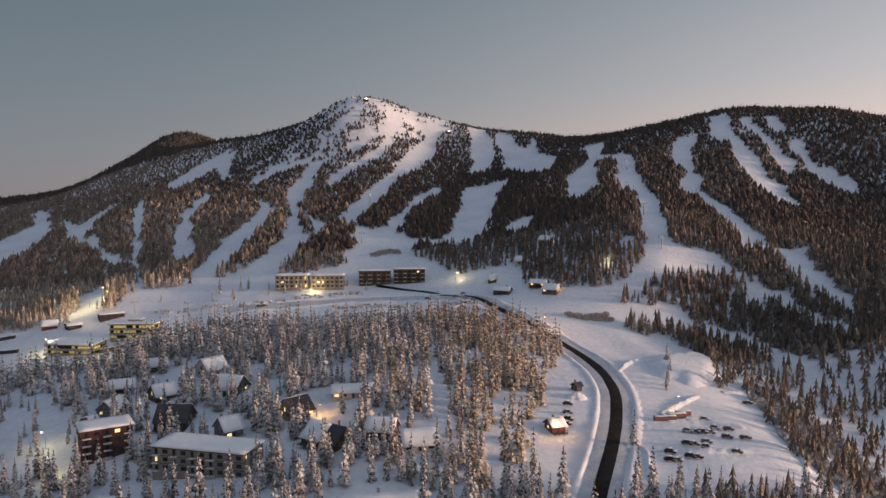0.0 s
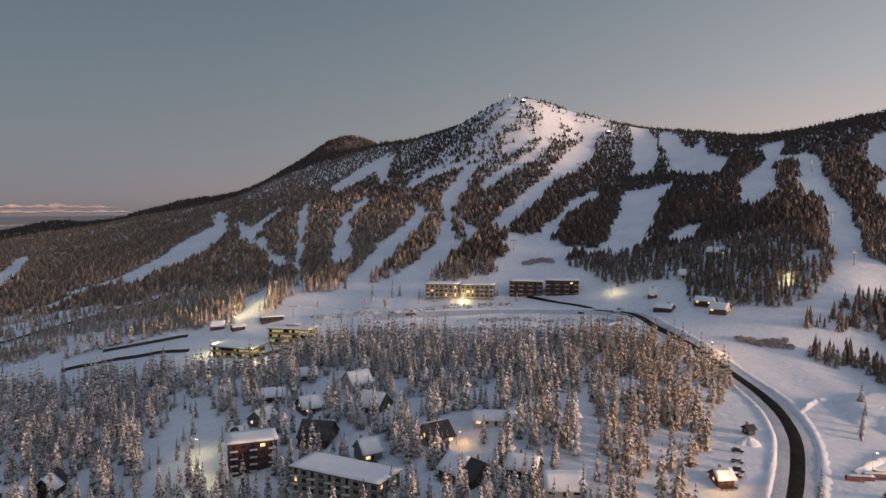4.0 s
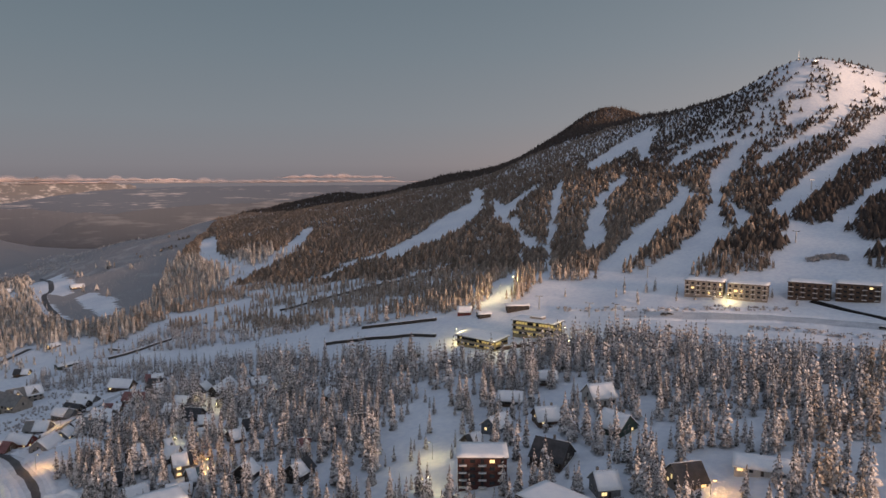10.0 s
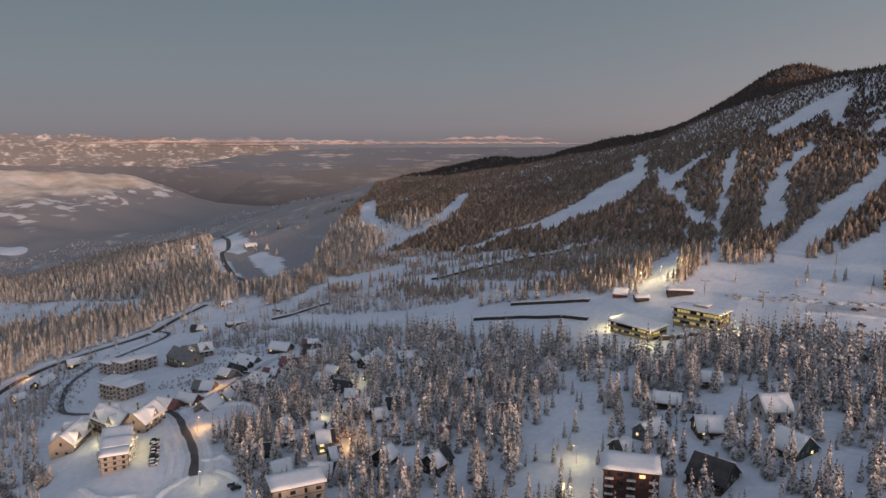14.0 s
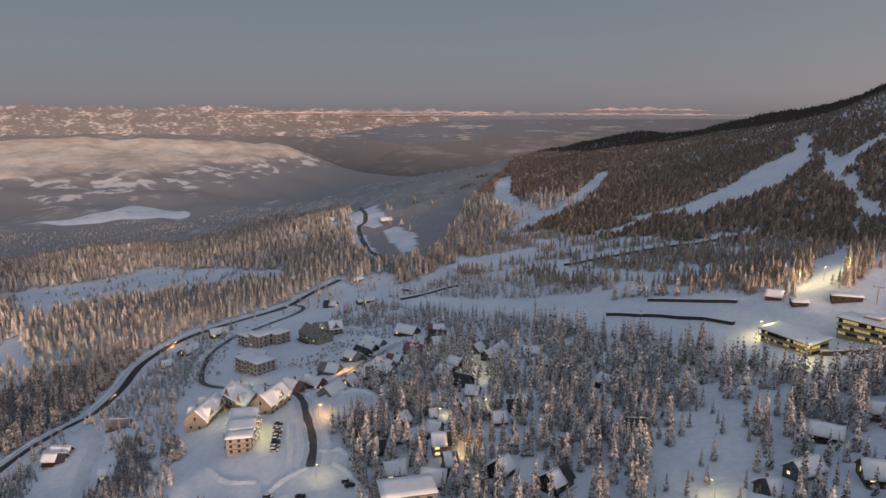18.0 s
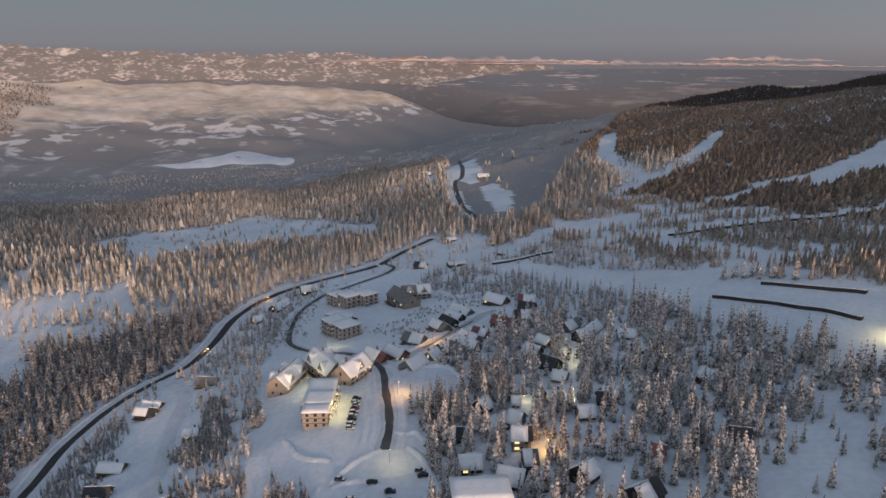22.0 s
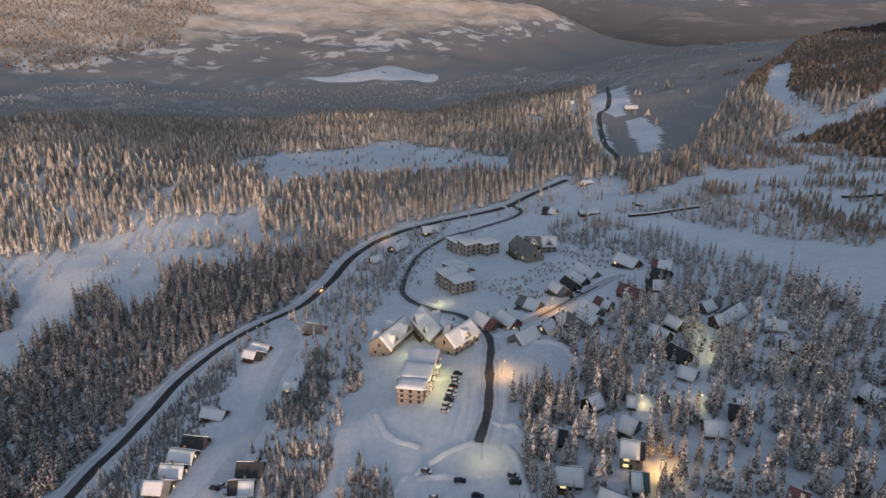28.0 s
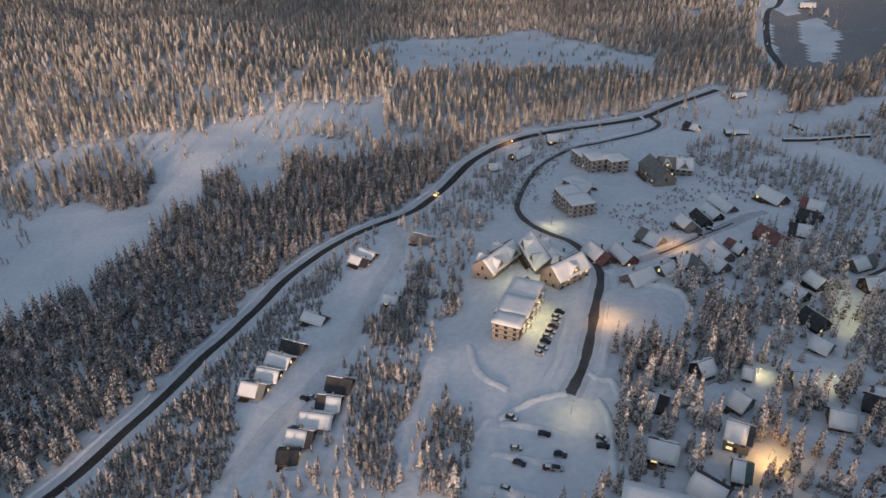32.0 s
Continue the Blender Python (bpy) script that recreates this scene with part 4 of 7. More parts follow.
LOOK = {   # wall, roofing, share of bare roof, lit windows, words
    "dark": ("dark", ROOF_DARK, 0.16, 0.05, "dark-stained timber cabin with a thick snow-covered roof"),
    "brown": ("brown", ROOF_DARK, 0.6, 0.05, "brown timber cabin with a half-bare snowy roof"),
    "beige": ("beige", ROOF_GREY, 0.25, 0.05, "beige clapboard cabin with a snow-covered roof"),
    "darkroof": ("dark", ROOF_DARK, 0.75, 0.05, "dark cabin with only patches of snow on its roof"),
    "red": ("red", ROOF_DARK, 0.15, 0.1, "red-walled cabin with a snow-covered roof"),
    "redroof": ("brown", ROOF_RED, 0.95, 0.08, "brown cabin with a bare dark-red metal roof"),
    "redwall": ("red", ROOF_RED, 0.5, 0.2, "bright red timber hut beside the trees"),
    "grey": ("grey", ROOF_GREY, 0.12, 0.08, "grey boarded chalet under a white snow roof"),
    "blue": ("blue", ROOF_GREY, 0.25, 0.08, "blue-grey boarded chalet with a snowy gable roof"),
    "green": ("green", ROOF_DARK, 0.1, 0.15, "dark green cabin with a broad snow-covered roof"),
    "white": ("white", ROOF_GREY, 0.05, 0.08, "pale-walled chalet with a smooth white snow roof"),
    "teal": ("brown", ROOF_TEAL, 0.8, 0.1, "cabin with a teal metal gable roof"),
    "lit": ("brown", ROOF_DARK, 0.1, 0.6, "timber house with warmly lit windows and a snowy roof"),
    "orange": ("tan", ROOF_DARK, 0.5, 0.35, "tan house with an orange-lit yard beside it"),
    "hotel": ("tan", ROOF_GREY, 0.42, 0.16, "tan hotel wing with steep snowy gables"),
    "orangecab": ("red", ROOF_DARK, 0.0, 0.5, "small red-orange cabin lit by a yard lamp"),
    "greyroof": ("tan", ROOF_GREY, 0.97, 0.06, "tan lodge with a bare grey metal roof"),
    "chalet": ("brown", ROOF_DARK, 0.1, 0.15, "large log chalet with cross gables and a snowy roof"),
}


def dormer(parent, x, side, W, eave, ridge, wide, wall, covering, rng, lit):
    """A cross gable that stands out of one roof plane."""
    top = eave + (ridge - eave) * 0.86
    low = eave + (ridge - eave) * 0.12
    deep = W / 2 + 0.25
    at = pose(x, side * deep / 2, 0, 0, 0, 90)
    part("dormer", Solid().house(deep, wide, low - 0.6, low + 0.5, top - 0.1).mesh("dormer", wall), parent, "", at)
    gable_roof(parent, deep, wide, low + 0.5, top, covering, True, rng, 0.35, 0.0, at)
    window(parent, x, side * (deep + 0.03), low + (top - low) * 0.4, 0 if side < 0 else 180, "small", lit)


def cabin(x, y, yaw, L, W, high, style, dormers=0, storeys=0):
    wall, covering, bare, lit, words = LOOK[style]
    if L < 16:
        k = 0.96 if -480 < x < -362 and y > 200 else 0.76 if y < 135 else 0.82
        L, W = k * L, (0.5 + 0.5 * k) * W
    rng = BRNG
    low, mid = floor_under(x, y, yaw, L, W)
    name = "cabin" if L < 16 else "chalet"
    house = thing(name, x, y, mid, yaw, words, "house", "village houses", 0.5 * math.hypot(L, W) + 0.5)
    ridge = high - 0.5
    eave = max(2.3, ridge - 0.44 * W)
    body = part("wall", Solid().house(L, W, low - mid - 0.6, eave, ridge).mesh("wall", WALL[wall]), house)
    gable_roof(house, L, W, eave, ridge, covering, bare < 0.99 or rng.rand() > 0.5, rng, 0.6, bare)
    rows = storeys or max(1, int((eave + 0.3) / 2.6))
    for r in range(rows):
        z = 1.5 + 2.6 * r
        if z + 0.8 > eave:
            z = eave - 0.85
        n = max(1, int(L / 3.4))
        for i in range(n):
            for side in (-1, 1):
                if r == 0 and i == n // 2 and side < 0 and n > 1:
                    continue
                window(house, (i + 0.5) * L / n - L / 2, side * (W / 2 + 0.03), z, 0 if side < 0 else 180, "small" if i % 2 else "wide", rng.rand() < lit, wall in ("beige", "tan", "white"))
    for side in (-1, 1):
        zs = [1.5] + ([eave + 0.5] if ridge - eave > 2.0 else [])
        for z in zs:
            for off in ((-W * 0.2, W * 0.2) if z < eave and W > 7 else (0,)):
                window(house, side * (L / 2 + 0.03), off, z, 90 if side > 0 else -90, "small" if z < eave else "tall", rng.rand() < lit * 1.3, wall in ("beige", "tan", "white"))
    part("door", DOOR, house, "", pose(0, -W / 2 - 0.03, 0.1, 0, 0, 0))
    cx, cy = L * rng.uniform(-0.3, 0.3), W * 0.16
    part("chimney", Solid().box(cx - 0.4, cx + 0.4, cy - 0.4, cy + 0.4, eave, ridge + 0.9).box(cx - 0.5, cx + 0.5, cy - 0.5, cy + 0.5, ridge + 0.9, ridge + 1.15, 0.12).mesh("chimney", STONE), house)
    if rng.rand() < 0.55:
        d = Solid().box(-L / 2, L / 2, -W / 2 - 2.2, -W / 2, -0.25, 0.0)
        for i in range(int(L / 1.6) + 1):
            px = -L / 2 + 0.06 + i * (L - 0.12) / int(L / 1.6)
            d.box(px - 0.05, px + 0.05, -W / 2 - 2.18, -W / 2 - 2.08, low - mid - 0.5, 0.95)
        d.box(-L / 2, L / 2, -W / 2 - 2.2, -W / 2 - 2.06, 0.95, 1.03)
        part("deck", d.mesh("deck", WALL["brown"]), house)
    for i in range(dormers):
        for side in (-1, 1):
            dormer(house, (i + 0.5) * L / dormers - L / 2, side, W, eave, ridge, min(4.6, 0.7 * L / dormers), WALL[wall], covering, rng, rng.rand() < lit)
    return house


def block(name, words, x, y, yaw, L, W, storeys, wall, high=2.9, balconies=(-1,), lit=0.15, roof="flat", bays=3.6, category="building", covering=None, ragged=0.0):
    """A building of several floors with a window in each bay, balconies on the given sides and snow on its roof."""
    rng = BRNG
    low, mid = floor_under(x, y, yaw, L, W)
    ob = thing(name, x, y, mid, yaw, words, category, "", 0.5 * math.hypot(L, W) + 0.5)
    for r in (0.3, -0.3):
        c, s = math.cos(radians(yaw)), math.sin(radians(yaw))
        FOOTPRINTS.append((x + c * L * r, y + s * L * r, W * 0.7))
    top = storeys * high
    if roof == "gable":
        part("wall", Solid().house(L, W, low - mid - 0.6, top, top + 0.42 * W).mesh("wall", WALL[wall]), ob)
        gable_roof(ob, L, W, top, top + 0.42 * W, covering or ROOF_GREY, True, rng, 0.8, ragged)
    else:
        part("wall", Solid().box(-L / 2, L / 2, -W / 2, W / 2, low - mid - 0.6, top).mesh("wall", WALL[wall]), ob)
        part("roof", Solid().box(-L / 2 - 0.6, L / 2 + 0.6, -W / 2 - 0.6, W / 2 + 0.6, top, top + 0.35).mesh("roof", covering or ROOF_DARK), ob)
        part("roof_snow", Solid().slab((-L / 2 - 0.7, -W / 2 - 0.7, top + 0.35), (L + 1.4, 0, 0), (0, W + 1.4, 0), (0, 0, 1), 0.65, int(L / 2.2), int(W / 2.2), rng, 0.2).mesh("roof_snow", ROOF_SNOW, True), ob, "thick rounded snow on the roof")
    for k in range(1, storeys):
        part("floor_band", Solid().box(-L / 2 - 0.06, L / 2 + 0.06, -W / 2 - 0.06, W / 2 + 0.06, k * high - 0.14, k * high + 0.06).mesh("floor_band", DARK_TRIM), ob)
    n = max(2, int(L / bays))
    m = max(1, int(W / bays))
    for k in range(storeys):
        z = k * high + 1.55
        for i in range(n):
            u = (i + 0.5) * L / n - L / 2
            for side in (-1, 1):
                window(ob, u, side * (W / 2 + 0.05), z, 0 if side < 0 else 180, "wide" if i % 2 else "tall", rng.rand() < lit, True)
                if side in balconies and i % 2 == 0:
                    bw = min(3.0, L / n - 0.3)
                    s0, s1 = sorted((side * W / 2, side * (W / 2 + 1.5)))
                    s2, s3 = sorted((side * (W / 2 + 1.4), side * (W / 2 + 1.5)))
                    b = part("balcony", Solid().box(u - bw / 2, u + bw / 2, s0, s1, z - 1.55, z - 1.4).mesh("balcony", TRIM), ob)
                    rail = Solid().box(u - bw / 2, u + bw / 2, s2, s3, z - 0.55, z - 0.45)
                    for j in range(6):
                        px = u - bw / 2 + 0.04 + j * (bw - 0.08) / 5
                        rail.box(px - 0.03, px + 0.03, s2, s3, z - 1.4, z - 0.55)
                    part("railing", rail.mesh("railing", DARK_TRIM), b)
                    part("balcony_snow", Solid().slab((u - bw / 2, s0, z - 1.4), (bw, 0, 0), (0, s1 - s0, 0), (0, 0, 1), 0.22, 3, 2, rng, 0.2).mesh("balcony_snow", ROOF_SNOW, True), b)
        for i in range(m):
            u = (i + 0.5) * W / m - W / 2
            for side in (-1, 1):
                window(ob, side * (L / 2 + 0.05), u, z, 90 if side > 0 else -90, "small", rng.rand() < lit, True)
    return ob


# ---- roads ---------------------------------------------------------------
def ribbon(name, line, width, lift, mat, label, category, ragged=0.0, seed=0):
    p = sample(line, 2.5)
    d = np.gradient(p, axis=0)
    d /= np.linalg.norm(d, axis=1)[:, None]
    side = np.stack([d[:, 1], -d[:, 0]], -1)
    rng = np.random.RandomState(seed)
    cols = np.linspace(-0.5, 0.5, max(5, int(width / 1.6) | 1))
    wig = np.convolve(rng.uniform(-1, 1, len(p) + 4), np.ones(5) / 5, "valid") * ragged
    v = []
    for k, c in enumerate(cols):
        q = p + side * ((c * width) + (np.sign(c) * wig if abs(c) > 0.49 else 0))[..., None] if abs(c) > 0.49 else p + side * c * width
        v.append(np.c_[q, ground_at(q[:, 0], q[:, 1]) + lift * (0.25 if abs(c) > 0.49 else 1)])
    m = len(cols)
    v = np.stack(v, 1).reshape(-1, 3)
    i, j = np.meshgrid(np.arange(len(p) - 1), np.arange(m - 1), indexing="ij")
    a = (i * m + j).ravel()
    ob = new(name, mesh_of(name, v, [np.stack([a, a + 1, a + m + 1, a + m], -1)], [mat], None, True))
    return tagged(ob, label, category, kind="structure")


def bank(name, line, away, high, seed):
    """Ploughed snow heaped along one side of a road."""
    p = sample(line, 2.0)
    d = np.gradient(p, axis=0)
    d /= np.linalg.norm(d, axis=1)[:, None]
    side = np.stack([d[:, 1], -d[:, 0]], -1)
    rng = np.random.RandomState(seed)
    lump = 0.45 + np.convolve(rng.uniform(0, 1.3, len(p) + 2), np.ones(3) / 3, "valid")
    s = np.sign(away)
    v = []
    for off, h in ((0, -0.2), (0.7, 0.65), (1.6, 1.0), (2.7, 0.55), (4.2, -0.2)):
        q = p + side * (away + s * off * (0.8 + 0.4 * rng.rand(len(p))))[:, None]
        v.append(np.c_[q, ground_at(q[:, 0], q[:, 1]) + (h * high * lump if h > 0 else h)])
    v = np.stack(v, 1).reshape(-1, 3)
    i, j = np.meshgrid(np.arange(len(p) - 1), np.arange(4), indexing="ij")
    a = (i * 5 + j).ravel()
    f = np.stack([a, a + 1, a + 6, a + 5], -1)
    ob = new(name, mesh_of(name, v, [f if s > 0 else f[:, ::-1]], [SNOW], None, True))
    return tagged(ob, "lumpy bank of ploughed snow along the road", "snow bank", kind="stuff")


ribbon("road_main_shoulder", MAIN_ROAD, 17, 0.22, TRACKED, "packed snow shoulder of the valley road", "road", 1.0, 1)
ribbon("road_main", MAIN_ROAD, 8.4, 0.36, WORN, "bare dark asphalt road winding down the valley", "road", 0.5, 2)
ribbon("road_loop_shoulder", LOOP_ROAD, 8.5, 0.22, TRACKED, "packed snow edge of the village loop road", "road", 1.0, 3)
ribbon("road_loop", LOOP_ROAD, 4.8, 0.36, SLUSH, "dark wet asphalt loop road between the lodges", "road", 1.3, 4)
ribbon("road_side_track", [(-398, 248), (-408, 262), (-423, 281), (-440, 302)], 2.2, 0.42, SLUSH, "dark wheel track worn into the snowy lane", "road", 0.7, 13)
ribbon("road_side", SIDE_LANE, 6.5, 0.3, PACKED, "packed snow lane between two rows of chalets", "road", 1.0, 5)
ribbon("road_cabins", CABIN_LANE_ROAD, 8, 0.3, TRACKED, "packed snow lane past the small cabins", "road", 1.2, 6)
ribbon("road_upper_shoulder", UPPER_ROAD, 13, 0.22, PACKED, "packed snow shoulder of the curving upper road", "road", 1.0, 7)
ribbon("road_upper", UPPER_ROAD, 6.6, 0.36, ASPHALT, "bare black asphalt road curving to the ski base", "road", 0.4, 8)
ribbon("road_lot", UPPER_LOT, 10, 0.3, PACKED, "cleared grey snow lane of the car park", "road", 1.0, 9)
ribbon("road_lodges", LODGE_LANE, 11, 0.3, PACKED, "cleared snow lane below the lodges", "road", 1.0, 10)
ribbon("road_track", LODGE_TRACK, 5, 0.3, ASPHALT, "narrow dark access track to the lodges", "road", 0.6, 11)
ribbon("road_far", FAR_ROAD, 7, 0.3, SLUSH, "far stretch of the road through the woods", "road", 0.6, 12)
for _k, (_line, _w) in enumerate(((MAIN_ROAD, 8.6), (LOOP_ROAD, 5.6), (UPPER_ROAD, 6.6), (UPPER_LOT, 6.5), (LODGE_LANE, 6.5), (SIDE_LANE, 3.8))):
    for _s in (-1, 1):
        bank("snow_bank", _line, _s * _w, 0.7 if _k else 0.4, 20 + 2 * _k + _s)

# ---- houses --------------------------------------------------------------
cabin(-322.2, 62.5, 74, 13.3, 9, 6, "beige")
cabin(-330.9, 66.8, 75, 12, 8, 6, "dark")
cabin(-340.8, 69.7, 68, 13.8, 9, 6, "dark")
cabin(-350.7, 73.8, 70, 13.6, 8, 6, "darkroof")
cabin(-379.5, 78.9, 62, 15.3, 8, 5.5, "brown")
cabin(-432.4, 96.2, 57, 15.3, 7, 5.5, "dark")
cabin(-438.9, 99.8, 54, 14.4, 6, 5.5, "dark")
cabin(-386.5, 116, 73, 9.4, 8, 5, "dark")
cabin(-317.3, 98.8, 77, 12.9, 9, 6, "darkroof")
cabin(-308.4, 95.6, 80, 11.9, 9, 6, "darkroof")
cabin(-300.5, 91.7, 79, 15.9, 9, 6, "beige")
cabin(-292.3, 86.7, 79, 12.2, 10, 6, "brown")
cabin(-283, 83.4, 89, 9.5, 8, 5, "darkroof")
cabin(-446.1, 130.6, 62, 15.7, 8, 5.5, "beige")
cabin(-568.8, 181.5, 109, 10.6, 8, 6, "red")
cabin(-590.1, 203, 134, 19.7, 9, 6, "dark")
cabin(-608.9, 231.2, 92, 15.5, 9, 7, "lit")
cabin(-617.9, 338.2, 38, 13.9, 8, 6, "lit")
cabin(-598.1, 365.1, 85, 16.9, 8, 4, "green")
cabin(-688.1, 401.1, 107, 14.7, 6, 5, "lit")
cabin(-393.9, 217.9, 24, 16, 9, 7, "redroof")
cabin(-392.7, 229.2, 22, 14.2, 8, 7, "red")
cabin(-413.3, 248.6, 35, 13.5, 9, 7, "grey")
cabin(-431.8, 274, 14, 15.6, 8, 7, "grey")
cabin(-439.8, 283.9, 13, 12.9, 7, 7, "dark")
cabin(-448.9, 293.2, 13, 14.1, 7, 7, "dark")
cabin(-464.5, 305.3, 17, 17.7, 8, 7, "grey")
cabin(-368.2, 229.7, 121, 14.2, 10, 7, "grey")
cabin(-377.6, 244.8, 124, 8.8, 7, 6, "grey")
cabin(-384.2, 255.7, 106, 9.2, 8, 7, "dark")
cabin(-378.3, 261.1, 17, 12.6, 8, 7, "blue")
cabin(-383.6, 270.2, 23, 14.7, 9, 7, "grey")
cabin(-394.1, 276.8, 16, 13.9, 8, 7, "grey")
cabin(-398.6, 286.1, 32, 9.6, 7, 7, "redroof")
cabin(-411.3, 310, 30, 16, 9, 7, "redroof")
cabin(-473.1, 337.9, 25, 16.7, 10, 8, "chalet")
cabin(-454.9, 352.4, 55, 12.5, 9, 7, "redroof")
cabin(-437.3, 342.4, 42, 11.5, 9, 7, "darkroof")
cabin(-418.5, 327.7, 64, 10.5, 9, 7, "darkroof")
cabin(-350.3, 293.2, 27, 11, 9, 7, "dark")
cabin(-359.6, 306.3, 20, 10.3, 8, 7, "dark")
cabin(-327.6, 289.8, 25, 12.1, 9, 7, "dark")
cabin(-375.7, 334.8, 113, 12.9, 8, 7, "grey")
cabin(-354.6, 327.8, 99, 9.6, 8, 7, "dark")
cabin(-309.4, 283.7, 39, 8.2, 8, 6, "grey")
cabin(-287.1, 265.7, 76, 8.4, 8, 6, "lit")
cabin(-294.2, 232.8, 113, 7.1, 8, 7, "dark")
cabin(-279.7, 212.6, 62, 8.1, 9, 6, "darkroof")
cabin(-346.5, 263.9, 7, 12.9, 7, 6, "grey")
cabin(-275.7, 239.3, 38, 6.9, 9, 7, "blue")
cabin(-246.2, 228, 71, 5.9, 9, 7, "teal")
cabin(-240, 216.7, 46, 11.4, 11, 7, "dark")
cabin(-256.7, 207.9, 70, 10.3, 9, 7, "dark")
cabin(-265.7, 267.3, 70, 8.3, 9, 6, "brown")
cabin(-273.1, 281.4, 59, 5.5, 8, 6, "dark")
cabin(-291.3, 247.9, 67, 4, 6, 5, "lit")
cabin(-360.3, 337.4, 119, 17.5, 9, 7, "dark")
cabin(-341.5, 336.1, 51, 8.2, 8, 6, "grey")
cabin(-339, 347.3, 60, 11.4, 8, 6, "white")
cabin(-318.3, 338.3, 69, 6.3, 7, 6, "redwall")
cabin(-268.9, 339.9, 3, 10.3, 10, 6, "dark")
cabin(-215.5, 302.2, 52, 8.7, 10, 6, "darkroof")
cabin(-223.8, 270.1, 39, 6.3, 8, 6, "redroof")
cabin(-225.9, 238.6, 109, 9.1, 9, 8, "dark")
cabin(-204.6, 247.8, 99, 13.2, 9, 8, "dark")
cabin(-276.2, 288.4, 69, 10, 8, 6, "grey")
cabin(-147.9, 291, 62, 7.4, 9, 7, "dark")
cabin(-147, 310.1, 83, 14, 9, 7, "blue")
cabin(-156.3, 340.3, 25, 13.7, 9, 6, "dark")
cabin(-129.3, 322.5, 43, 12.2, 11, 7, "lit")
cabin(-149.7, 366.8, 36, 10.7, 9, 6, "grey")
cabin(-113.7, 343.9, 51, 13.7, 12, 9, "white")
cabin(-97.3, 321.4, -18, 14.6, 13, 8, "green")
cabin(-112.1, 291.5, 1, 15.9, 14, 9, "darkroof")
cabin(-60.5, 286.4, 46, 12.7, 12, 8, "orange")
cabin(-41.9, 255.3, -35, 16.5, 12, 7.5, "brown")
cabin(-39.3, 303.5, 10, 17.6, 12, 5, "white")
cabin(-22.4, 256.6, -12, 12.6, 9, 7, "dark")
cabin(-8.9, 248.1, 10, 14.6, 10, 7, "white")
cabin(-84.7, 274.8, 43, 9.5, 10, 8, "grey")
cabin(-19.8, 209.5, 10, 23.2, 12, 6, "grey")
cabin(-109.4, 225.3, -1, 9.1, 9, 6, "grey")
cabin(43.3, 270.3, 19, 6.9, 7, 5, "orangecab")
cabin(59.9, 313.5, 29, 4, 4, 4, "dark")
cabin(42.8, 505.2, -24, 14.3, 8, 5, "dark")
cabin(69, 506.9, -31, 14.7, 8, 5, "lit")
cabin(75.7, 491.2, -29, 13.1, 10, 6, "lit")
cabin(60.6, 557.8, -13, 7.7, 8, 7, "white")
cabin(37.2, 532, -6, 7.5, 8, 6, "lit")
cabin(86.2, 589.4, -43, 14.2, 8, 6, "white")
cabin(-269.5, 482.1, 23, 11.7, 8, 6, "redwall")
cabin(-253, 480.9, 46, 10.9, 7, 4, "dark")
cabin(-1111, 553, 60, 18, 10, 7, "lit")
cabin(-1018, 611, 75, 18.2, 9, 7, "lit")
cabin(-259.2, 231.8, 64, 9, 9, 9.5, "orange", 0, 2)

# large buildings
block("apartment_house", "maroon four-storey apartment house with balconies and a snowy flat roof", -131.4, 270.6, 32, 18, 13, 4, "maroon", 2.8, (-1,), 0.06, "flat", 3.4)
block("apartment_house", "long grey-beige three-storey apartment house with balconies and a snowy roof", -84.1, 248.6, -14, 36, 14, 3, "tan", 2.8, (-1,), 0.05, "flat", 3.4)
block("apartment_house", "four-storey ochre flat-roofed apartment house beside the firs", -227, 197, 70, 19, 12, 4, "tan", 3.2, (), 0.05, "flat", 4.6)
block("storage_shed", "low dark flat-roofed shed at the foot of the slope", -235.5, 499.2, 37, 16, 8, 1, "dark", 2.8, (), 0.0, "flat", 4.0)
for _dx in (-13.6, 13.6):
    for (_n, _bx, _by, _yaw) in (("A", -102.8, 547.6, 5), ("B", -40.5, 561.7, 3)):
        _c, _s = math.cos(radians(_yaw)), math.sin(radians(_yaw))
        block("slope_lodge", "timber slope lodge with balconies and a thick snow roof", _bx + _c * _dx, _by + _s * _dx, _yaw, 24.5, 14, 3, "tan" if _n == "A" else "brown", 3.1, (-1,), 0.14 if _n == "A" else 0.05, "flat", 3.4)


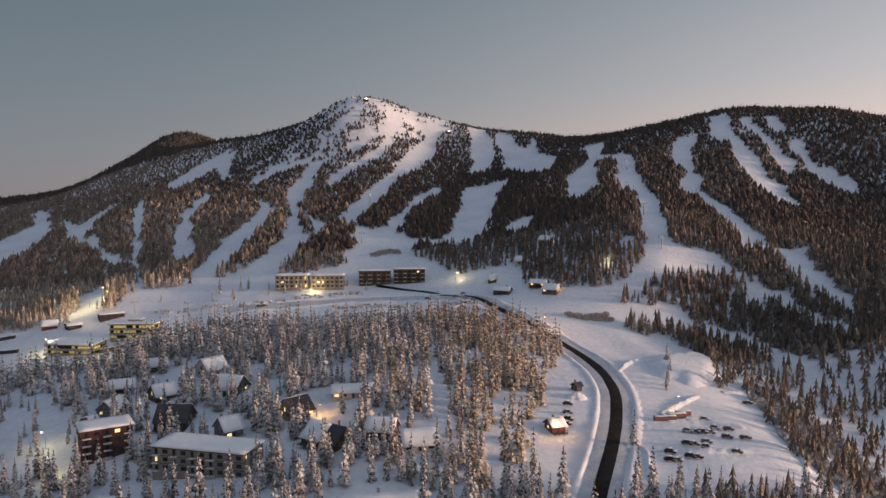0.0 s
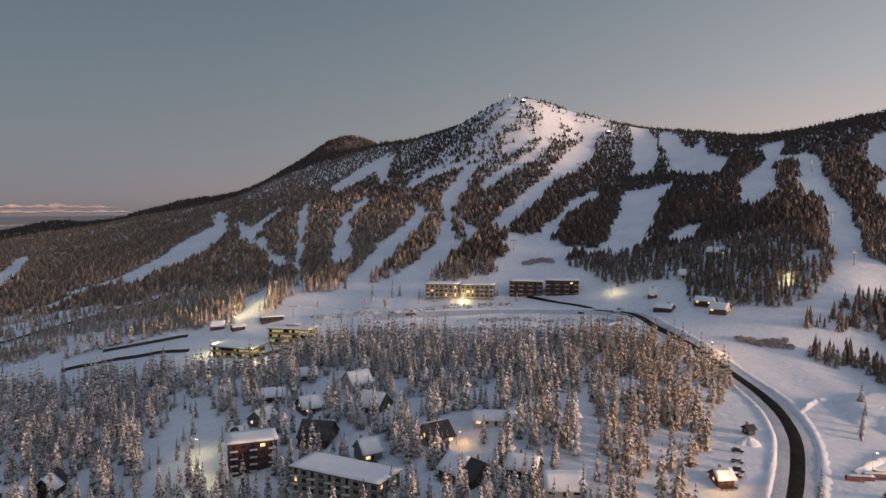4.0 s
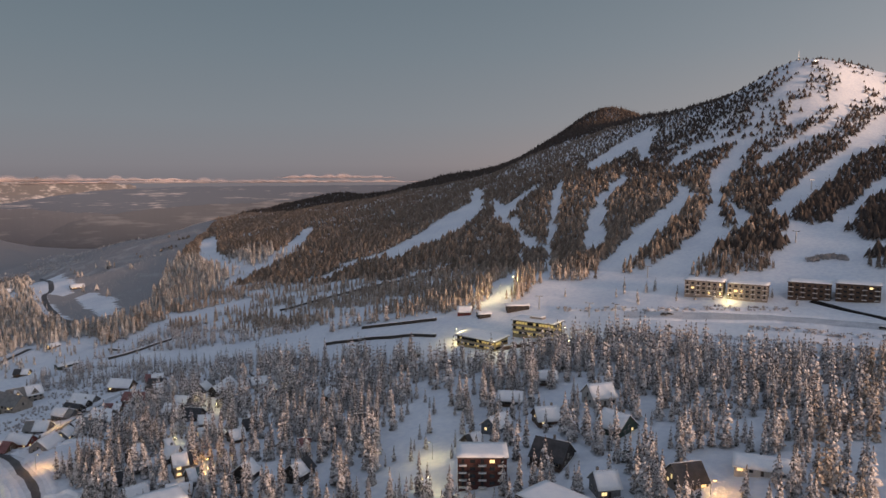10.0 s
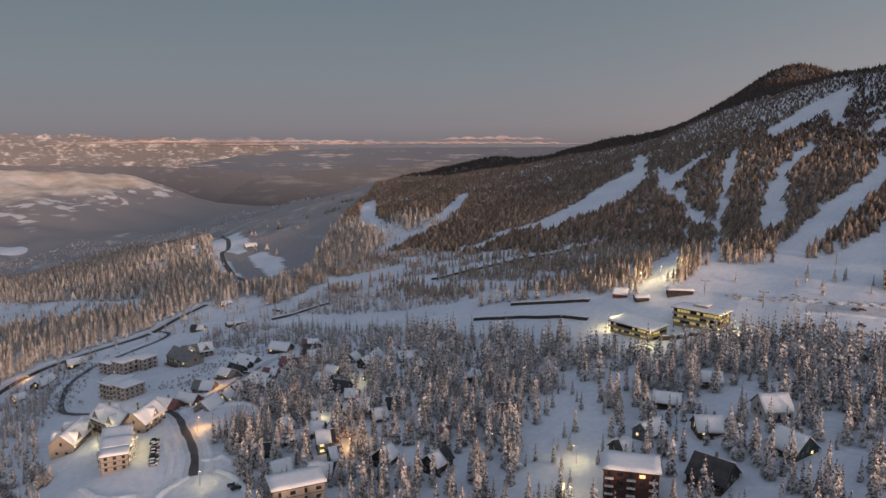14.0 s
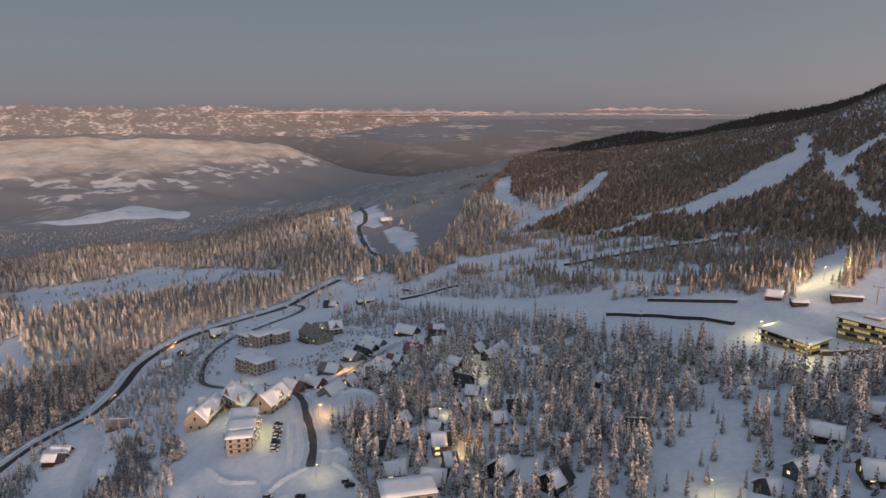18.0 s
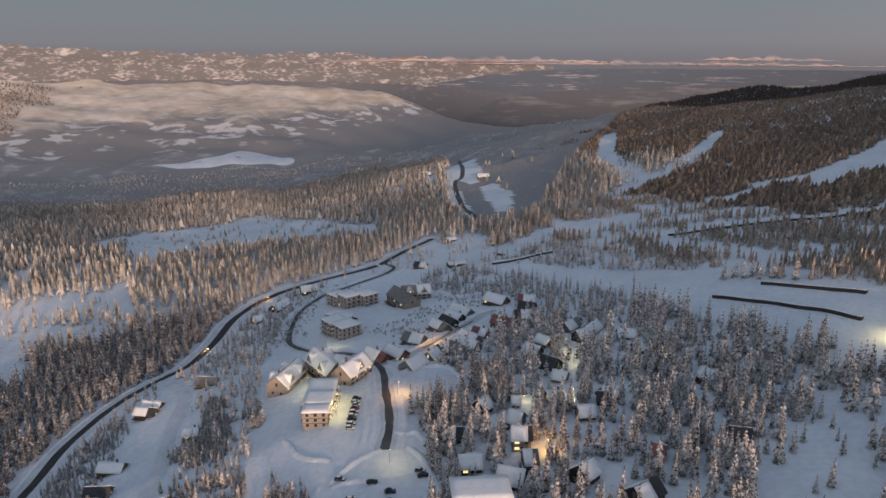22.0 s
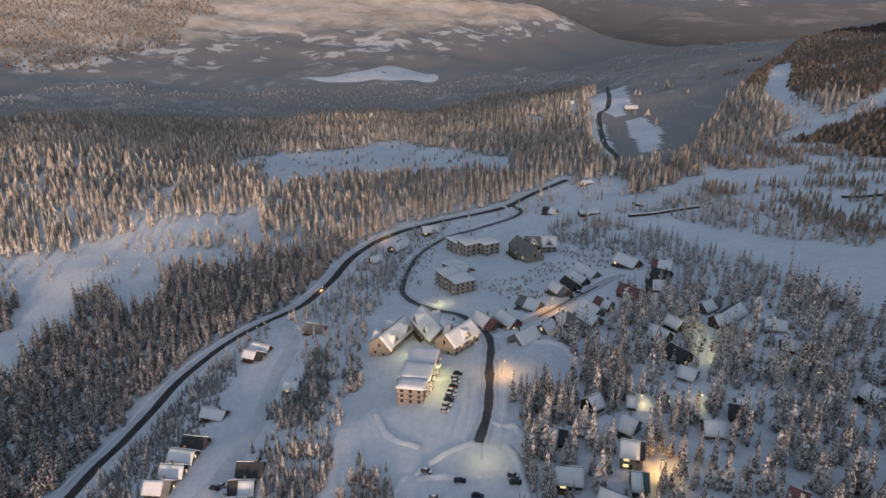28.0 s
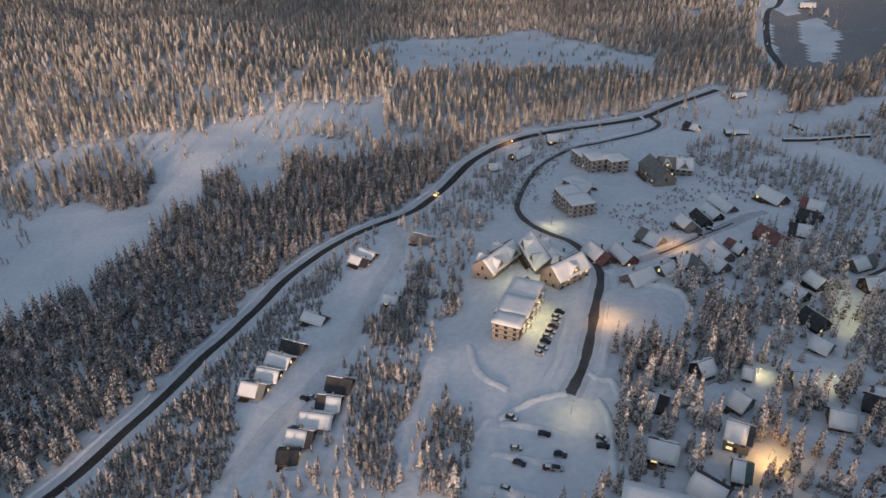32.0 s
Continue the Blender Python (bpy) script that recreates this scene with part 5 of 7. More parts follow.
def banded_hall(name, words, x, y, yaw, L, W, storeys, high, fall=0.0):
    """A hall with unbroken bands of lit panes between ochre parapets, under a broad snowy roof that may fall to one side."""
    low, mid = floor_under(x, y, yaw, L, W)
    ob = thing(name, x, y, mid, yaw, words, "building", "", 0.5 * math.hypot(L, W) + 0.5)
    top = storeys * high
    v = [(-L / 2, -W / 2, low - mid - 0.6), (L / 2, -W / 2, low - mid - 0.6), (L / 2, W / 2, low - mid - 0.6), (-L / 2, W / 2, low - mid - 0.6), (-L / 2, -W / 2, top), (L / 2, -W / 2, top), (L / 2, W / 2, top + fall), (-L / 2, W / 2, top + fall)]
    part("wall", Solid().add(v, [(4, 5, 6, 7), (0, 1, 5, 4), (1, 2, 6, 5), (2, 3, 7, 6), (3, 0, 4, 7)]).mesh("wall", WALL["yellow"]), ob)
    part("roof", Solid().slab((-L / 2 - 1, -W / 2 - 1.4, top), (L + 2, 0, 0), (0, W + 2.4, fall), (0, 0, 1), 0.4).mesh("roof", ROOF_DARK), ob)
    part("roof_snow", Solid().slab((-L / 2 - 1.1, -W / 2 - 1.5, top + 0.4), (L + 2.2, 0, 0), (0, W + 2.6, fall), (0, 0, 1), 0.7, int(L / 2), int(W / 2), BRNG, 0.22).mesh("roof_snow", ROOF_SNOW, True), ob, "thick rounded snow on the roof")
    for k in range(storeys):
        z0, z1 = k * high + 1.0, (k + 1) * high - 0.55
        for (cx, cy, turn, run) in ((0, -W / 2 - 0.06, 0, L - 0.8), (L / 2 + 0.06, 0, 90, W - 1.2), (-L / 2 - 0.06, 0, -90, W - 1.2)):
            n = int(run / 1.9)
            fr = Solid().box(-run / 2 - 0.1, run / 2 + 0.1, -0.1, 0.05, z0 - 0.1, z0).box(-run / 2 - 0.1, run / 2 + 0.1, -0.1, 0.05, z1, z1 + 0.1)
            for i in range(n + 1):
                u = -run / 2 + i * run / n
                fr.box(u - 0.06, u + 0.06, -0.1, 0.05, z0, z1)
            band = part("window_band", fr.mesh("window_band", DARK_TRIM), ob, "", pose(cx, cy, 0, 0, 0, turn))
            pane = Solid().box(-run / n / 2 + 0.06, run / n / 2 - 0.06, -0.02, 0.02, z0, z1)
            lit, dull = pane.mesh("pane", BAND_GLASS), pane.mesh("pane_unlit", GLASS)
            for i in range(n):
                part("pane", lit if BRNG.rand() < (0.55 if turn == 0 else 0.4) else dull, band, "", pose(-run / 2 + (i + 0.5) * run / n, 0, 0))
        if k:
            part("terrace", Solid().box(-L / 2, L / 2, -W / 2 - 1.6, -W / 2, k * high - 0.25, k * high).box(-L / 2, L / 2, -W / 2 - 1.6, -W / 2 - 1.5, k * high, k * high + 0.8).mesh("terrace", WALL["tan"]), ob)
    return ob


_h = banded_hall("day_lodge", "ochre three-storey day lodge with long bands of lit windows", -200, 459, 1, 29, 13, 3, 3.2)
part("roof_house", Solid().box(-5, 4, -1, 4, 9.9, 12.0).mesh("roof_house", WALL["tan"]), _h, "plant room on the roof")
part("roof_house_snow", Solid().slab((-5.3, -1.3, 12.0), (9.6, 0, 0), (0, 5.6, 0), (0, 0, 1), 0.55, 5, 3, BRNG, 0.2).mesh("roof_house_snow", ROOF_SNOW, True), _h)
banded_hall("lift_hall", "low ochre lift hall with lit windows under a snowy lean-to roof", -221, 424, -8, 30, 13, 2, 2.9, 1.6)
_w = thing("covered_walkway", -205, 420, float(ground_at(-205, 420)), 0, "brown boarded walkway with snow on top between the halls", "walkway")
for _k in range(6):
    _p, _q = np.array((20.0, 29.0)) * _k / 6, np.array((20.0, 29.0)) * (_k + 1) / 6
    _s = np.array((0.82, -0.57)) * 1.2
    _z = float(ground_at(-205 + _p[0], 420 + _p[1])) - float(ground_at(-205, 420))
    _lo, _hi = [(*c, _z - 1.0) for c in (_p - _s, _p + _s, _q + _s, _q - _s)], [(*c, _z + 2.6) for c in (_p - _s, _p + _s, _q + _s, _q - _s)]
    part("bay", Solid().add(_lo + _hi, [(0, 1, 5, 4), (1, 2, 6, 5), (2, 3, 7, 6), (3, 0, 4, 7), (4, 5, 6, 7)]).mesh("bay", WALL["brown"]), _w)
    part("bay_snow", Solid().slab((*(_p - _s * 1.2), _z + 2.6), (*(_q - _p), 0), (*(_s * 2.4), 0), (0, 0, 1), 0.4, 3, 2, BRNG, 0.2).mesh("bay_snow", ROOF_SNOW, True), _w)
    FOOTPRINTS.append((-205 + _p[0], 420 + _p[1], 3))
for (_x, _y, _yaw, _L, _W) in ((-398.7, 168.4, 140, 25, 12), (-395, 189, 12, 26, 13), (-375, 197.5, 128, 20, 12)):
    _h = cabin(_x, _y, _yaw, _L, _W, 11.5, "hotel", 2 if _L > 20 else 1, 2)
    _h.name = "hotel_wing"
    tagged(_h, "tan hotel wing with steep half-bare snowy roofs and cross gables", "hotel", "hotel wings")
_h = cabin(-383, 199, 40, 16.5, 10, 9.5, "hotel", 1, 2)
_h.name = "hotel_wing"
tagged(_h, "short tan hotel wing with a snowy gable roof", "hotel", "hotel wings")
_c, _s = math.cos(radians(-22)), math.sin(radians(-22))
for _u, _L, _W, _high, _words in ((-11.5, 14, 12.5, 3.1, "tan three-storey hotel block with a level roof deep in snow"), (2.2, 13, 12.5, 2.85, "middle hotel block with balconies and a snowy level roof"), (12.7, 7.6, 11.0, 2.5, "lower tan end block of the hotel with snow on its roof")):
    block("hotel_block", _words, -341 + _c * _u, 171.5 + _s * _u, -22, _L, _W, 3, "tan", _high, (-1, 1), 0.06, "flat", 3.4, "hotel")
_w = thing("entrance_canopy", -368, 179, float(ground_at(-368, 179)), 25, "dark teal glazed entrance canopy between the hotel wings", "canopy", "", 4)
part("roof", Solid().slab((-4, -3, 3.0), (8, 0, 0), (0, 6, 0.9), (0, 0, 1), 0.25).mesh("roof", ROOF_TEAL), _w)
for _px in (-3.6, 3.6):
    for _py in (-2.6, 2.6):
        part("post", Solid().box(_px - 0.12, _px + 0.12, _py - 0.12, _py + 0.12, -0.5, 3.0).mesh("post", DARK_TRIM), _w)
# condominium rows: stepped level roofs, pale walls, balconies
for _x, _y, _yaw, _L, _W, _n, _high in ((-466, 221.5, 15, 13, 14, 3, 2.9), (-479.5, 218, 15, 14, 13, 3, 3.2), (-489, 226, 60, 12, 11, 3, 2.8),
                                        (-546, 262, 106, 13, 13, 3, 2.9), (-549.5, 249, 106, 13, 13, 3, 3.2), (-562, 243.5, 20, 13, 12, 3, 2.8), (-508, 229, 35, 16, 11, 2, 2.8)):
    block("condominium", "pale beige condominium block with balconies and deep roof snow", _x, _y, _yaw, _L, _W, _n, "cream", _high, (-1, 1), 0.05, "flat", 3.3, "building")
_h = cabin(-524, 284.5, 8, 28, 14, 12.5, "greyroof", 0, 3)
_h.name = "lodge"
tagged(_h, "large tan lodge with a bare grey-green metal gable roof", "hotel")
_h = cabin(-534, 299, 78, 22, 12, 11.5, "hotel", 2, 3)
_h.name = "lodge"
tagged(_h, "tan lodge wing with snowy cross gables", "hotel")

# ---- conveyor lifts, towers, lamps, cars -----------------------------------
RUBBER = varied("dark_rubber", (0.012, 0.012, 0.012), (0.03, 0.03, 0.03), 0.6, 5, 0.85)
GALLERY = varied("dark_gallery_wall", (0.02, 0.018, 0.016), (0.05, 0.045, 0.04), 0.5, 3, 0.7)


def conveyor(ends, wide=2.4, high=2.0):
    """A covered carpet lift: dark sides on posts, a snow-covered roof."""
    (ax, ay), (bx, by) = ends
    n = max(3, int(math.hypot(bx - ax, by - ay) / 6))
    yaw = math.degrees(math.atan2(by - ay, bx - ax))
    ob = thing("carpet_lift", ax, ay, float(ground_at(ax, ay)), 0, "long dark covered carpet lift with snow on top", "ski lift", "carpet lifts")
    d = np.array((bx - ax, by - ay)) / math.hypot(bx - ax, by - ay)
    s = np.array((d[1], -d[0])) * wide / 2
    z0 = float(ground_at(ax, ay))
    for k in range(n):
        p, q = np.array((bx - ax, by - ay)) * k / n, np.array((bx - ax, by - ay)) * (k + 1) / n
        zp, zq = float(ground_at(ax + p[0], ay + p[1])) - z0, float(ground_at(ax + q[0], ay + q[1])) - z0
        FOOTPRINTS.append((ax + p[0], ay + p[1], 4))
        low = [(*(p - s), zp - 0.4), (*(p + s), zp - 0.4), (*(q + s), zq - 0.4), (*(q - s), zq - 0.4)]
        top = [(*(p - s), zp + high), (*(p + s), zp + high), (*(q + s), zq + high), (*(q - s), zq + high)]
        part("gallery", Solid().add(low + top, [(0, 1, 5, 4), (1, 2, 6, 5), (2, 3, 7, 6), (3, 0, 4, 7), (4, 5, 6, 7)]).mesh("gallery", GALLERY), ob)
        part("gallery_snow", Solid().slab((*(p - s * 1.1), zp + high), (*(q - p), zq - zp), (*(s * 2.2), 0), (0, 0, 1), 0.3, 3, 2, BRNG, 0.25).mesh("gallery_snow", ROOF_SNOW, True), ob)
    return ob


for _ends in (FENCE_A, FENCE_B, FENCE_C, FENCE_D, FENCE_E):
    conveyor(_ends)


def lift_tower(x, y, yaw, high):
    ob = thing("lift_tower", x, y, float(ground_at(x, y)) - 0.3, yaw, "grey steel chairlift tower standing in the snow", "lift tower", "chairlift towers", 1.5)
    part("mast", Solid().tube((0, 0, 0), (0, 0, high), 0.42, 0.28).mesh("mast", STEEL), ob)
    part("crossarm", Solid().box(-2.6, 2.6, -0.18, 0.18, high - 0.3, high + 0.1).mesh("crossarm", STEEL), ob)
    for s in (-1, 1):
        a = Solid()
        for k in (-0.9, -0.3, 0.3, 0.9):
            a.tube((s * 2.45, k, high + 0.25), (s * 2.6, k, high + 0.25), 0.2, n=8)
        a.box(s * 2.5 - 0.08, s * 2.5 + 0.08, -1.1, 1.1, high + 0.02, high + 0.16)
        part("wheel_bank", a.mesh("wheel_bank", RUBBER), ob)


for _k, (_x, _y) in enumerate(TOWERS):
    lift_tower(_x, _y, (20, -30, 45, 10)[_k % 4], 9 + (_k % 3))


def lamp_light(x, y, z, colour, watts, size=0.35):
    d = bpy.data.lights.new("lamp_light", "POINT")
    d.energy, d.color, d.shadow_soft_size = watts, colour, size
    o = new("lamp_light", d)
    o.location = (x, y, z)


def street_lamp(x, y, high=7.0, orange=False, watts=2500.0, yaw=0):
    z = float(ground_at(x, y))
    ob = thing("street_lamp", x, y, z, yaw, "sodium street lamp glowing orange over the snow" if orange else "warm street lamp on a slim grey pole", "street lamp", "street lamps", 2.0)
    part("pole", Solid().tube((0, 0, -0.3), (0, 0, high), 0.11, 0.07).mesh("pole", STEEL), ob)
    part("arm", Solid().tube((0, 0, high), (1.3, 0, high + 0.25), 0.05, n=6).mesh("arm", STEEL), ob)
    head = part("lamp_head", Solid().box(0.9, 1.75, -0.2, 0.2, high + 0.18, high + 0.36, 0.05).mesh("lamp_head", STEEL), ob)
    part("bulb", Solid().box(1.0, 1.65, -0.15, 0.15, high + 0.06, high + 0.17).mesh("bulb", BULB_ORANGE if orange else BULB_WARM), head, "glowing lens")
    c, s = math.cos(radians(yaw)), math.sin(radians(yaw))
    lamp_light(x + 1.3 * c, y + 1.3 * s, z + high - 0.2, (1.0, 0.48, 0.14) if orange else (1.0, 0.79, 0.36), watts)


for _k, (_x, _y) in enumerate(LAMPS):
    street_lamp(_x, _y, 7.0 if _k < 7 else 9.0, _k in (1, 2, 3), 2600.0 if _k in (1, 2) else 3200.0 if _k > 6 else 700.0 if _k == 0 else 1500.0, 40 * _k)
street_lamp(-252, 239, 5, True, 2600)
street_lamp(-331, 176.5, 6, False, 1300)
street_lamp(-345, 182, 6, False, 1300)
street_lamp(-379, 175, 7, False, 2600)
street_lamp(-447, 203, 6, False, 1500)
street_lamp(-241, 424, 9, False, 5000)
street_lamp(-204, 406, 9, False, 3500)
street_lamp(-178, 450, 8, False, 5000)
street_lamp(-51, 281, 5, True, 1500)
street_lamp(42.5, 264.5, 5, True, 1500, 60)
street_lamp(97, 292, 7, False, 450)
street_lamp(10, 549, 6, False, 1800)
street_lamp(120, 520, 6, False, 1300)
street_lamp(-100, 535, 5, False, 2500)
street_lamp(-303, 335, 6, False, 800)
street_lamp(-326, 303, 4.5, False, 550)
street_lamp(-288, 276, 4.5, False, 700)
street_lamp(-294, 253, 3.5, False, 500)
street_lamp(-365, 308, 4.5, False, 500)
street_lamp(60, 425, 8, True, 3000)

CAR_PAINT = [varied("car_paint_%s" % n, tuple(0.8 * k for k in c), c, 0.8, 3, 0.35, metal=0.2) for n, c in
             (("black", (0.02, 0.02, 0.022)), ("grey", (0.12, 0.12, 0.125)), ("white", (0.55, 0.55, 0.55)), ("red", (0.2, 0.025, 0.02)), ("blue", (0.03, 0.05, 0.1)), ("silver", (0.3, 0.31, 0.32)))]


def car_meshes(tall):
    body = Solid()
    body.box(-2.2, 2.2, -0.88, 0.88, 0.35, 0.92, 0.06)
    cab = Solid().add([(-1.75, -0.8, 0.92), (1.0, -0.8, 0.92), (1.0, 0.8, 0.92), (-1.75, 0.8, 0.92), (-1.4, -0.66, tall), (0.35, -0.66, tall), (0.35, 0.66, tall), (-1.4, 0.66, tall)],
                      [(4, 5, 6, 7), (0, 1, 5, 4), (1, 2, 6, 5), (2, 3, 7, 6), (3, 0, 4, 7)])
    snow = Solid().slab((-1.4, -0.66, tall), (1.75, 0, 0), (0, 1.32, 0), (0, 0, 1), 0.18, 4, 3, BRNG, 0.2).slab((1.0, -0.8, 0.92), (1.15, 0, 0), (0, 1.6, 0), (0, 0, 1), 0.12, 3, 3, BRNG, 0.2)
    return body, cab.mesh("cab", GLASS), snow.mesh("car_snow", ROOF_SNOW, True)


WHEEL = Solid().tube((0, -0.11, 0), (0, 0.11, 0), 0.34, n=12).mesh("wheel", RUBBER)
SEDAN, SUV = car_meshes(1.42), car_meshes(1.72)
HEAD = Solid().box(-0.03, 0.03, -0.2, 0.2, -0.08, 0.08).mesh("headlight", glow("headlight", (1.0, 0.85, 0.55), 12.0))
DULL_HEAD = Solid().box(-0.03, 0.03, -0.2, 0.2, -0.08, 0.08).mesh("headlight_off", STEEL)
CAR_BODIES = {}


def car(x, y, yaw, colour, suv=False, snowy=True, lights=False):
    body, cab, snow = SUV if suv else SEDAN
    key = (suv, colour)
    if key not in CAR_BODIES:
        CAR_BODIES[key] = body.mesh("body", CAR_PAINT[colour])
    tint = ("black", "grey", "white", "red", "dark blue", "silver")[colour]
    ob = thing("car", x, y, float(ground_at(x, y)) + 0.3, yaw, "%s %s with %s on the packed snow" % (tint, "off-roader" if suv else "car", "snow on its roof" if snowy else "lit headlamps" if lights else "a cleared roof"), "car", "cars", 3.2)
    part("body", CAR_BODIES[key], ob)
    part("cab", cab, ob, "dark glazed cab")
    if snowy:
        part("car_snow", snow, ob, "snow on the roof and bonnet")
    for wx in (-1.35, 1.35):
        for wy in (-0.82, 0.82):
            part("wheel", WHEEL, ob, "", pose(wx, wy, 0.34))
    for wy in (-0.6, 0.6):
        part("headlight", HEAD if lights else DULL_HEAD, ob, "", pose(2.2, wy, 0.68))


CRNG = np.random.RandomState(3)
for _k, (_x, _y) in enumerate(HOTEL_CARS):
    car(_x, _y, 64 + CRNG.uniform(-6, 6), _k % 6, _k % 2 == 0, _k % 3 > 0)
for _k, (_x, _y) in enumerate(LOT_CARS):
    car(_x, _y, 75 + CRNG.uniform(-20, 20), (_k * 5 + 1) % 6, _k % 3 == 0, _k % 2 == 0)
for _k, (_x, _y) in enumerate(UPPER_CARS):
    car(_x, _y, -20 + CRNG.uniform(-12, 12), (_k * 5 + 2) % 6, _k % 2 == 0, True)
for _k, (_x, _y) in enumerate(BASE_CARS):
    car(_x, _y, 15 + CRNG.uniform(-25, 25), (_k * 5 + 1) % 6, _k % 2 == 0, _k % 3 > 0)
_m = sample(MAIN_ROAD, 2.5)
for _u in (0.5, 0.66):
    _k = int(_u * len(_m))
    _d = _m[_k] - _m[_k + 1]
    car(_m[_k][0] + 1.7, _m[_k][1] - 1.2, math.degrees(math.atan2(_d[1], _d[0])), 1, False, False, True)
    lamp_light(_m[_k][0] + 6 * _d[0] / 2.5 + 1.7, _m[_k][1] + 6 * _d[1] / 2.5 - 1.2, float(ground_at(*_m[_k])) + 1.2, (1.0, 0.5, 0.2), 2000, 0.2)

# ---- snow heaps, shrubs, loose pieces ---------------------------------------
BERMS = {
    "ring": [(-349, 211), (-357, 215), (-364, 224), (-364, 234), (-360, 243), (-350, 247), (-338, 243), (-328, 239)],
    "lot_n": [(-283, 159), (-287, 167), (-290, 175), (-291, 184)], "lot_a": [(-281, 160), (-278, 168), (-274, 176), (-271, 181)],
    "lot_b": [(-268, 156), (-263, 166), (-259, 176)], "lot_e": [(-300, 194), (-296, 197), (-295, 201), (-287, 202)],
    "lot_e2": [(-287, 194), (-277, 196), (-261, 194), (-249, 192)], "lot_w": [(-284, 155), (-273, 148), (-261, 145), (-252, 146)],
    "lot_s": [(-255, 151), (-251, 160), (-247, 170)], "hotel_e": [(-339, 194), (-321, 188), (-308, 183), (-299, 178)], "hotel_s": [(-327, 151), (-308, 154), (-296, 164)],
}
BERMS_UP = {
    "east": [(132, 330), (148, 335), (148, 312), (136, 271), (132, 254), (126, 237)], "a": [(68, 258), (74, 255), (69, 230)], "b": [(90, 289), (102, 302), (115, 316)],
    "c": [(85, 344), (103, 370), (114, 356)], "d": [(91, 283), (107, 282), (121, 278)], "f": [(80, 255), (94, 253), (113, 254)],
    "base_a": [(-75, 492), (-38, 490), (-10, 489), (18, 486)], "base_b": [(-74, 467), (-36, 467), (-10, 471), (14, 474)],
    "base_c": [(-145, 466), (-107, 470), (-71, 469)], "base_d": [(-205, 504), (-167, 508), (-134, 512), (-96, 524), (-62, 534)],
}


def berm(line, wide, high, seed):
    """A lumpy ridge of pushed-up snow."""
    p = sample(line, 1.2)
    d = np.gradient(p, axis=0)
    d /= np.linalg.norm(d, axis=1)[:, None] + 1e-9
    side = np.stack([d[:, 1], -d[:, 0]], -1)
    rng = np.random.RandomState(seed)
    ends = np.sin(np.linspace(0.1, 3.04, len(p))) ** 0.4
    v = []
    for c, h in ((-1, -0.15), (-0.6, 0.55), (-0.15, 1.0), (0.3, 0.9), (0.7, 0.4), (1, -0.15)):
        q = p + side * (c * wide / 2 + rng.uniform(-0.25, 0.25, len(p)) * wide * 0.25)[:, None]
        v.append(np.c_[q, ground_at(q[:, 0], q[:, 1]) + (h * high * ends * rng.uniform(0.55, 1.35, len(p)) if h > 0 else h)])
    v = np.stack(v, 1).reshape(-1, 3)
    i, j = np.meshgrid(np.arange(len(p) - 1), np.arange(5), indexing="ij")
    a = (i * 6 + j).ravel()
    ob = new("snow_berm", mesh_of("snow_berm", v, [np.stack([a, a + 6, a + 7, a + 1], -1)[:, ::-1]], [SNOW], None, True))
    tagged(ob, "lumpy ridge of snow pushed up by the plough", "snow bank", kind="stuff")


for _k, _line in enumerate(list(BERMS.values()) + list(BERMS_UP.values())):
    berm(_line, 3.6 if _k else 4.4, (1.2 if _k < 10 else 1.4) if _k else 1.7, 60 + _k)


def heap(name, x, y, rx, ry, yaw, high, flat, label, seed):
    """A big snow heap with a level top and a steep, furrowed flank."""
    rng = np.random.RandomState(seed)
    n, rings = 40, 9
    c, s = math.cos(radians(yaw)), math.sin(radians(yaw))
    v = []
    for r in range(rings + 1):
        u = r / rings
        a = np.arange(n) * 6.28318 / n
        edge = 1 + 0.12 * np.sin(a * 3 + seed) + 0.06 * np.sin(a * 7 + 1) + rng.uniform(-0.02, 0.02, n)
        px, py = np.cos(a) * rx * u * edge, np.sin(a) * ry * u * edge
        wx, wy = x + px * c - py * s, y + px * s + py * c
        h = high * np.clip((1.0 - u) / (1 - flat), 0, 1) ** 0.85 + (rng.uniform(-0.2, 0.2, n) if 0 < r < rings else 0)
        v.append(np.stack([wx, wy, ground_at(wx, wy) + h - (0.3 if r == rings else 0)], -1))
    v = np.concatenate(v)
    q = [(r * n + i, r * n + (i + 1) % n, (r + 1) * n + (i + 1) % n, (r + 1) * n + i) for r in range(rings) for i in range(n)]
    ob = new(name, mesh_of(name, v, [np.array(q)[:, ::-1]], [SNOW], None, True))
    tagged(ob, label, "snow heap")


heap("snow_mound", 128, 368, 42, 17, 62, 3.6, 0.6, "great flat-topped heap of ploughed snow above the car park", 2)
heap("snow_mound", -340, 227, 19, 14, 100, 0.7, 0.9, "rounded snow heap lit orange by a street lamp", 4)
heap("snow_mound", 58, 304, 5, 4, 20, 2.2, 0.2, "small snow heap between parked cars", 5)


def shrub(rng):
    v, t = [], []
    for k in range(16):
        a, r, h = rng.uniform(0, 6.283), rng.uniform(0.25, 0.6), rng.uniform(0.5, 1.0)
        c, s = math.cos(a), math.sin(a)
        i = len(v)
        v += [(0.05 * c - 0.02 * s, 0.05 * s + 0.02 * c, -0.1), (0.05 * c + 0.02 * s, 0.05 * s - 0.02 * c, -0.1), (r * c - 0.12 * s, r * s + 0.12 * c, h * 0.75), (r * c + 0.12 * s, r * s - 0.12 * c, h * 0.8), (r * c * 1.1, r * s * 1.1, h)]
        t += [(i, i + 1, i + 3), (i, i + 3, i + 2), (i + 2, i + 3, i + 4)]
    return np.array(v), np.array(t), np.ones(len(t), int)


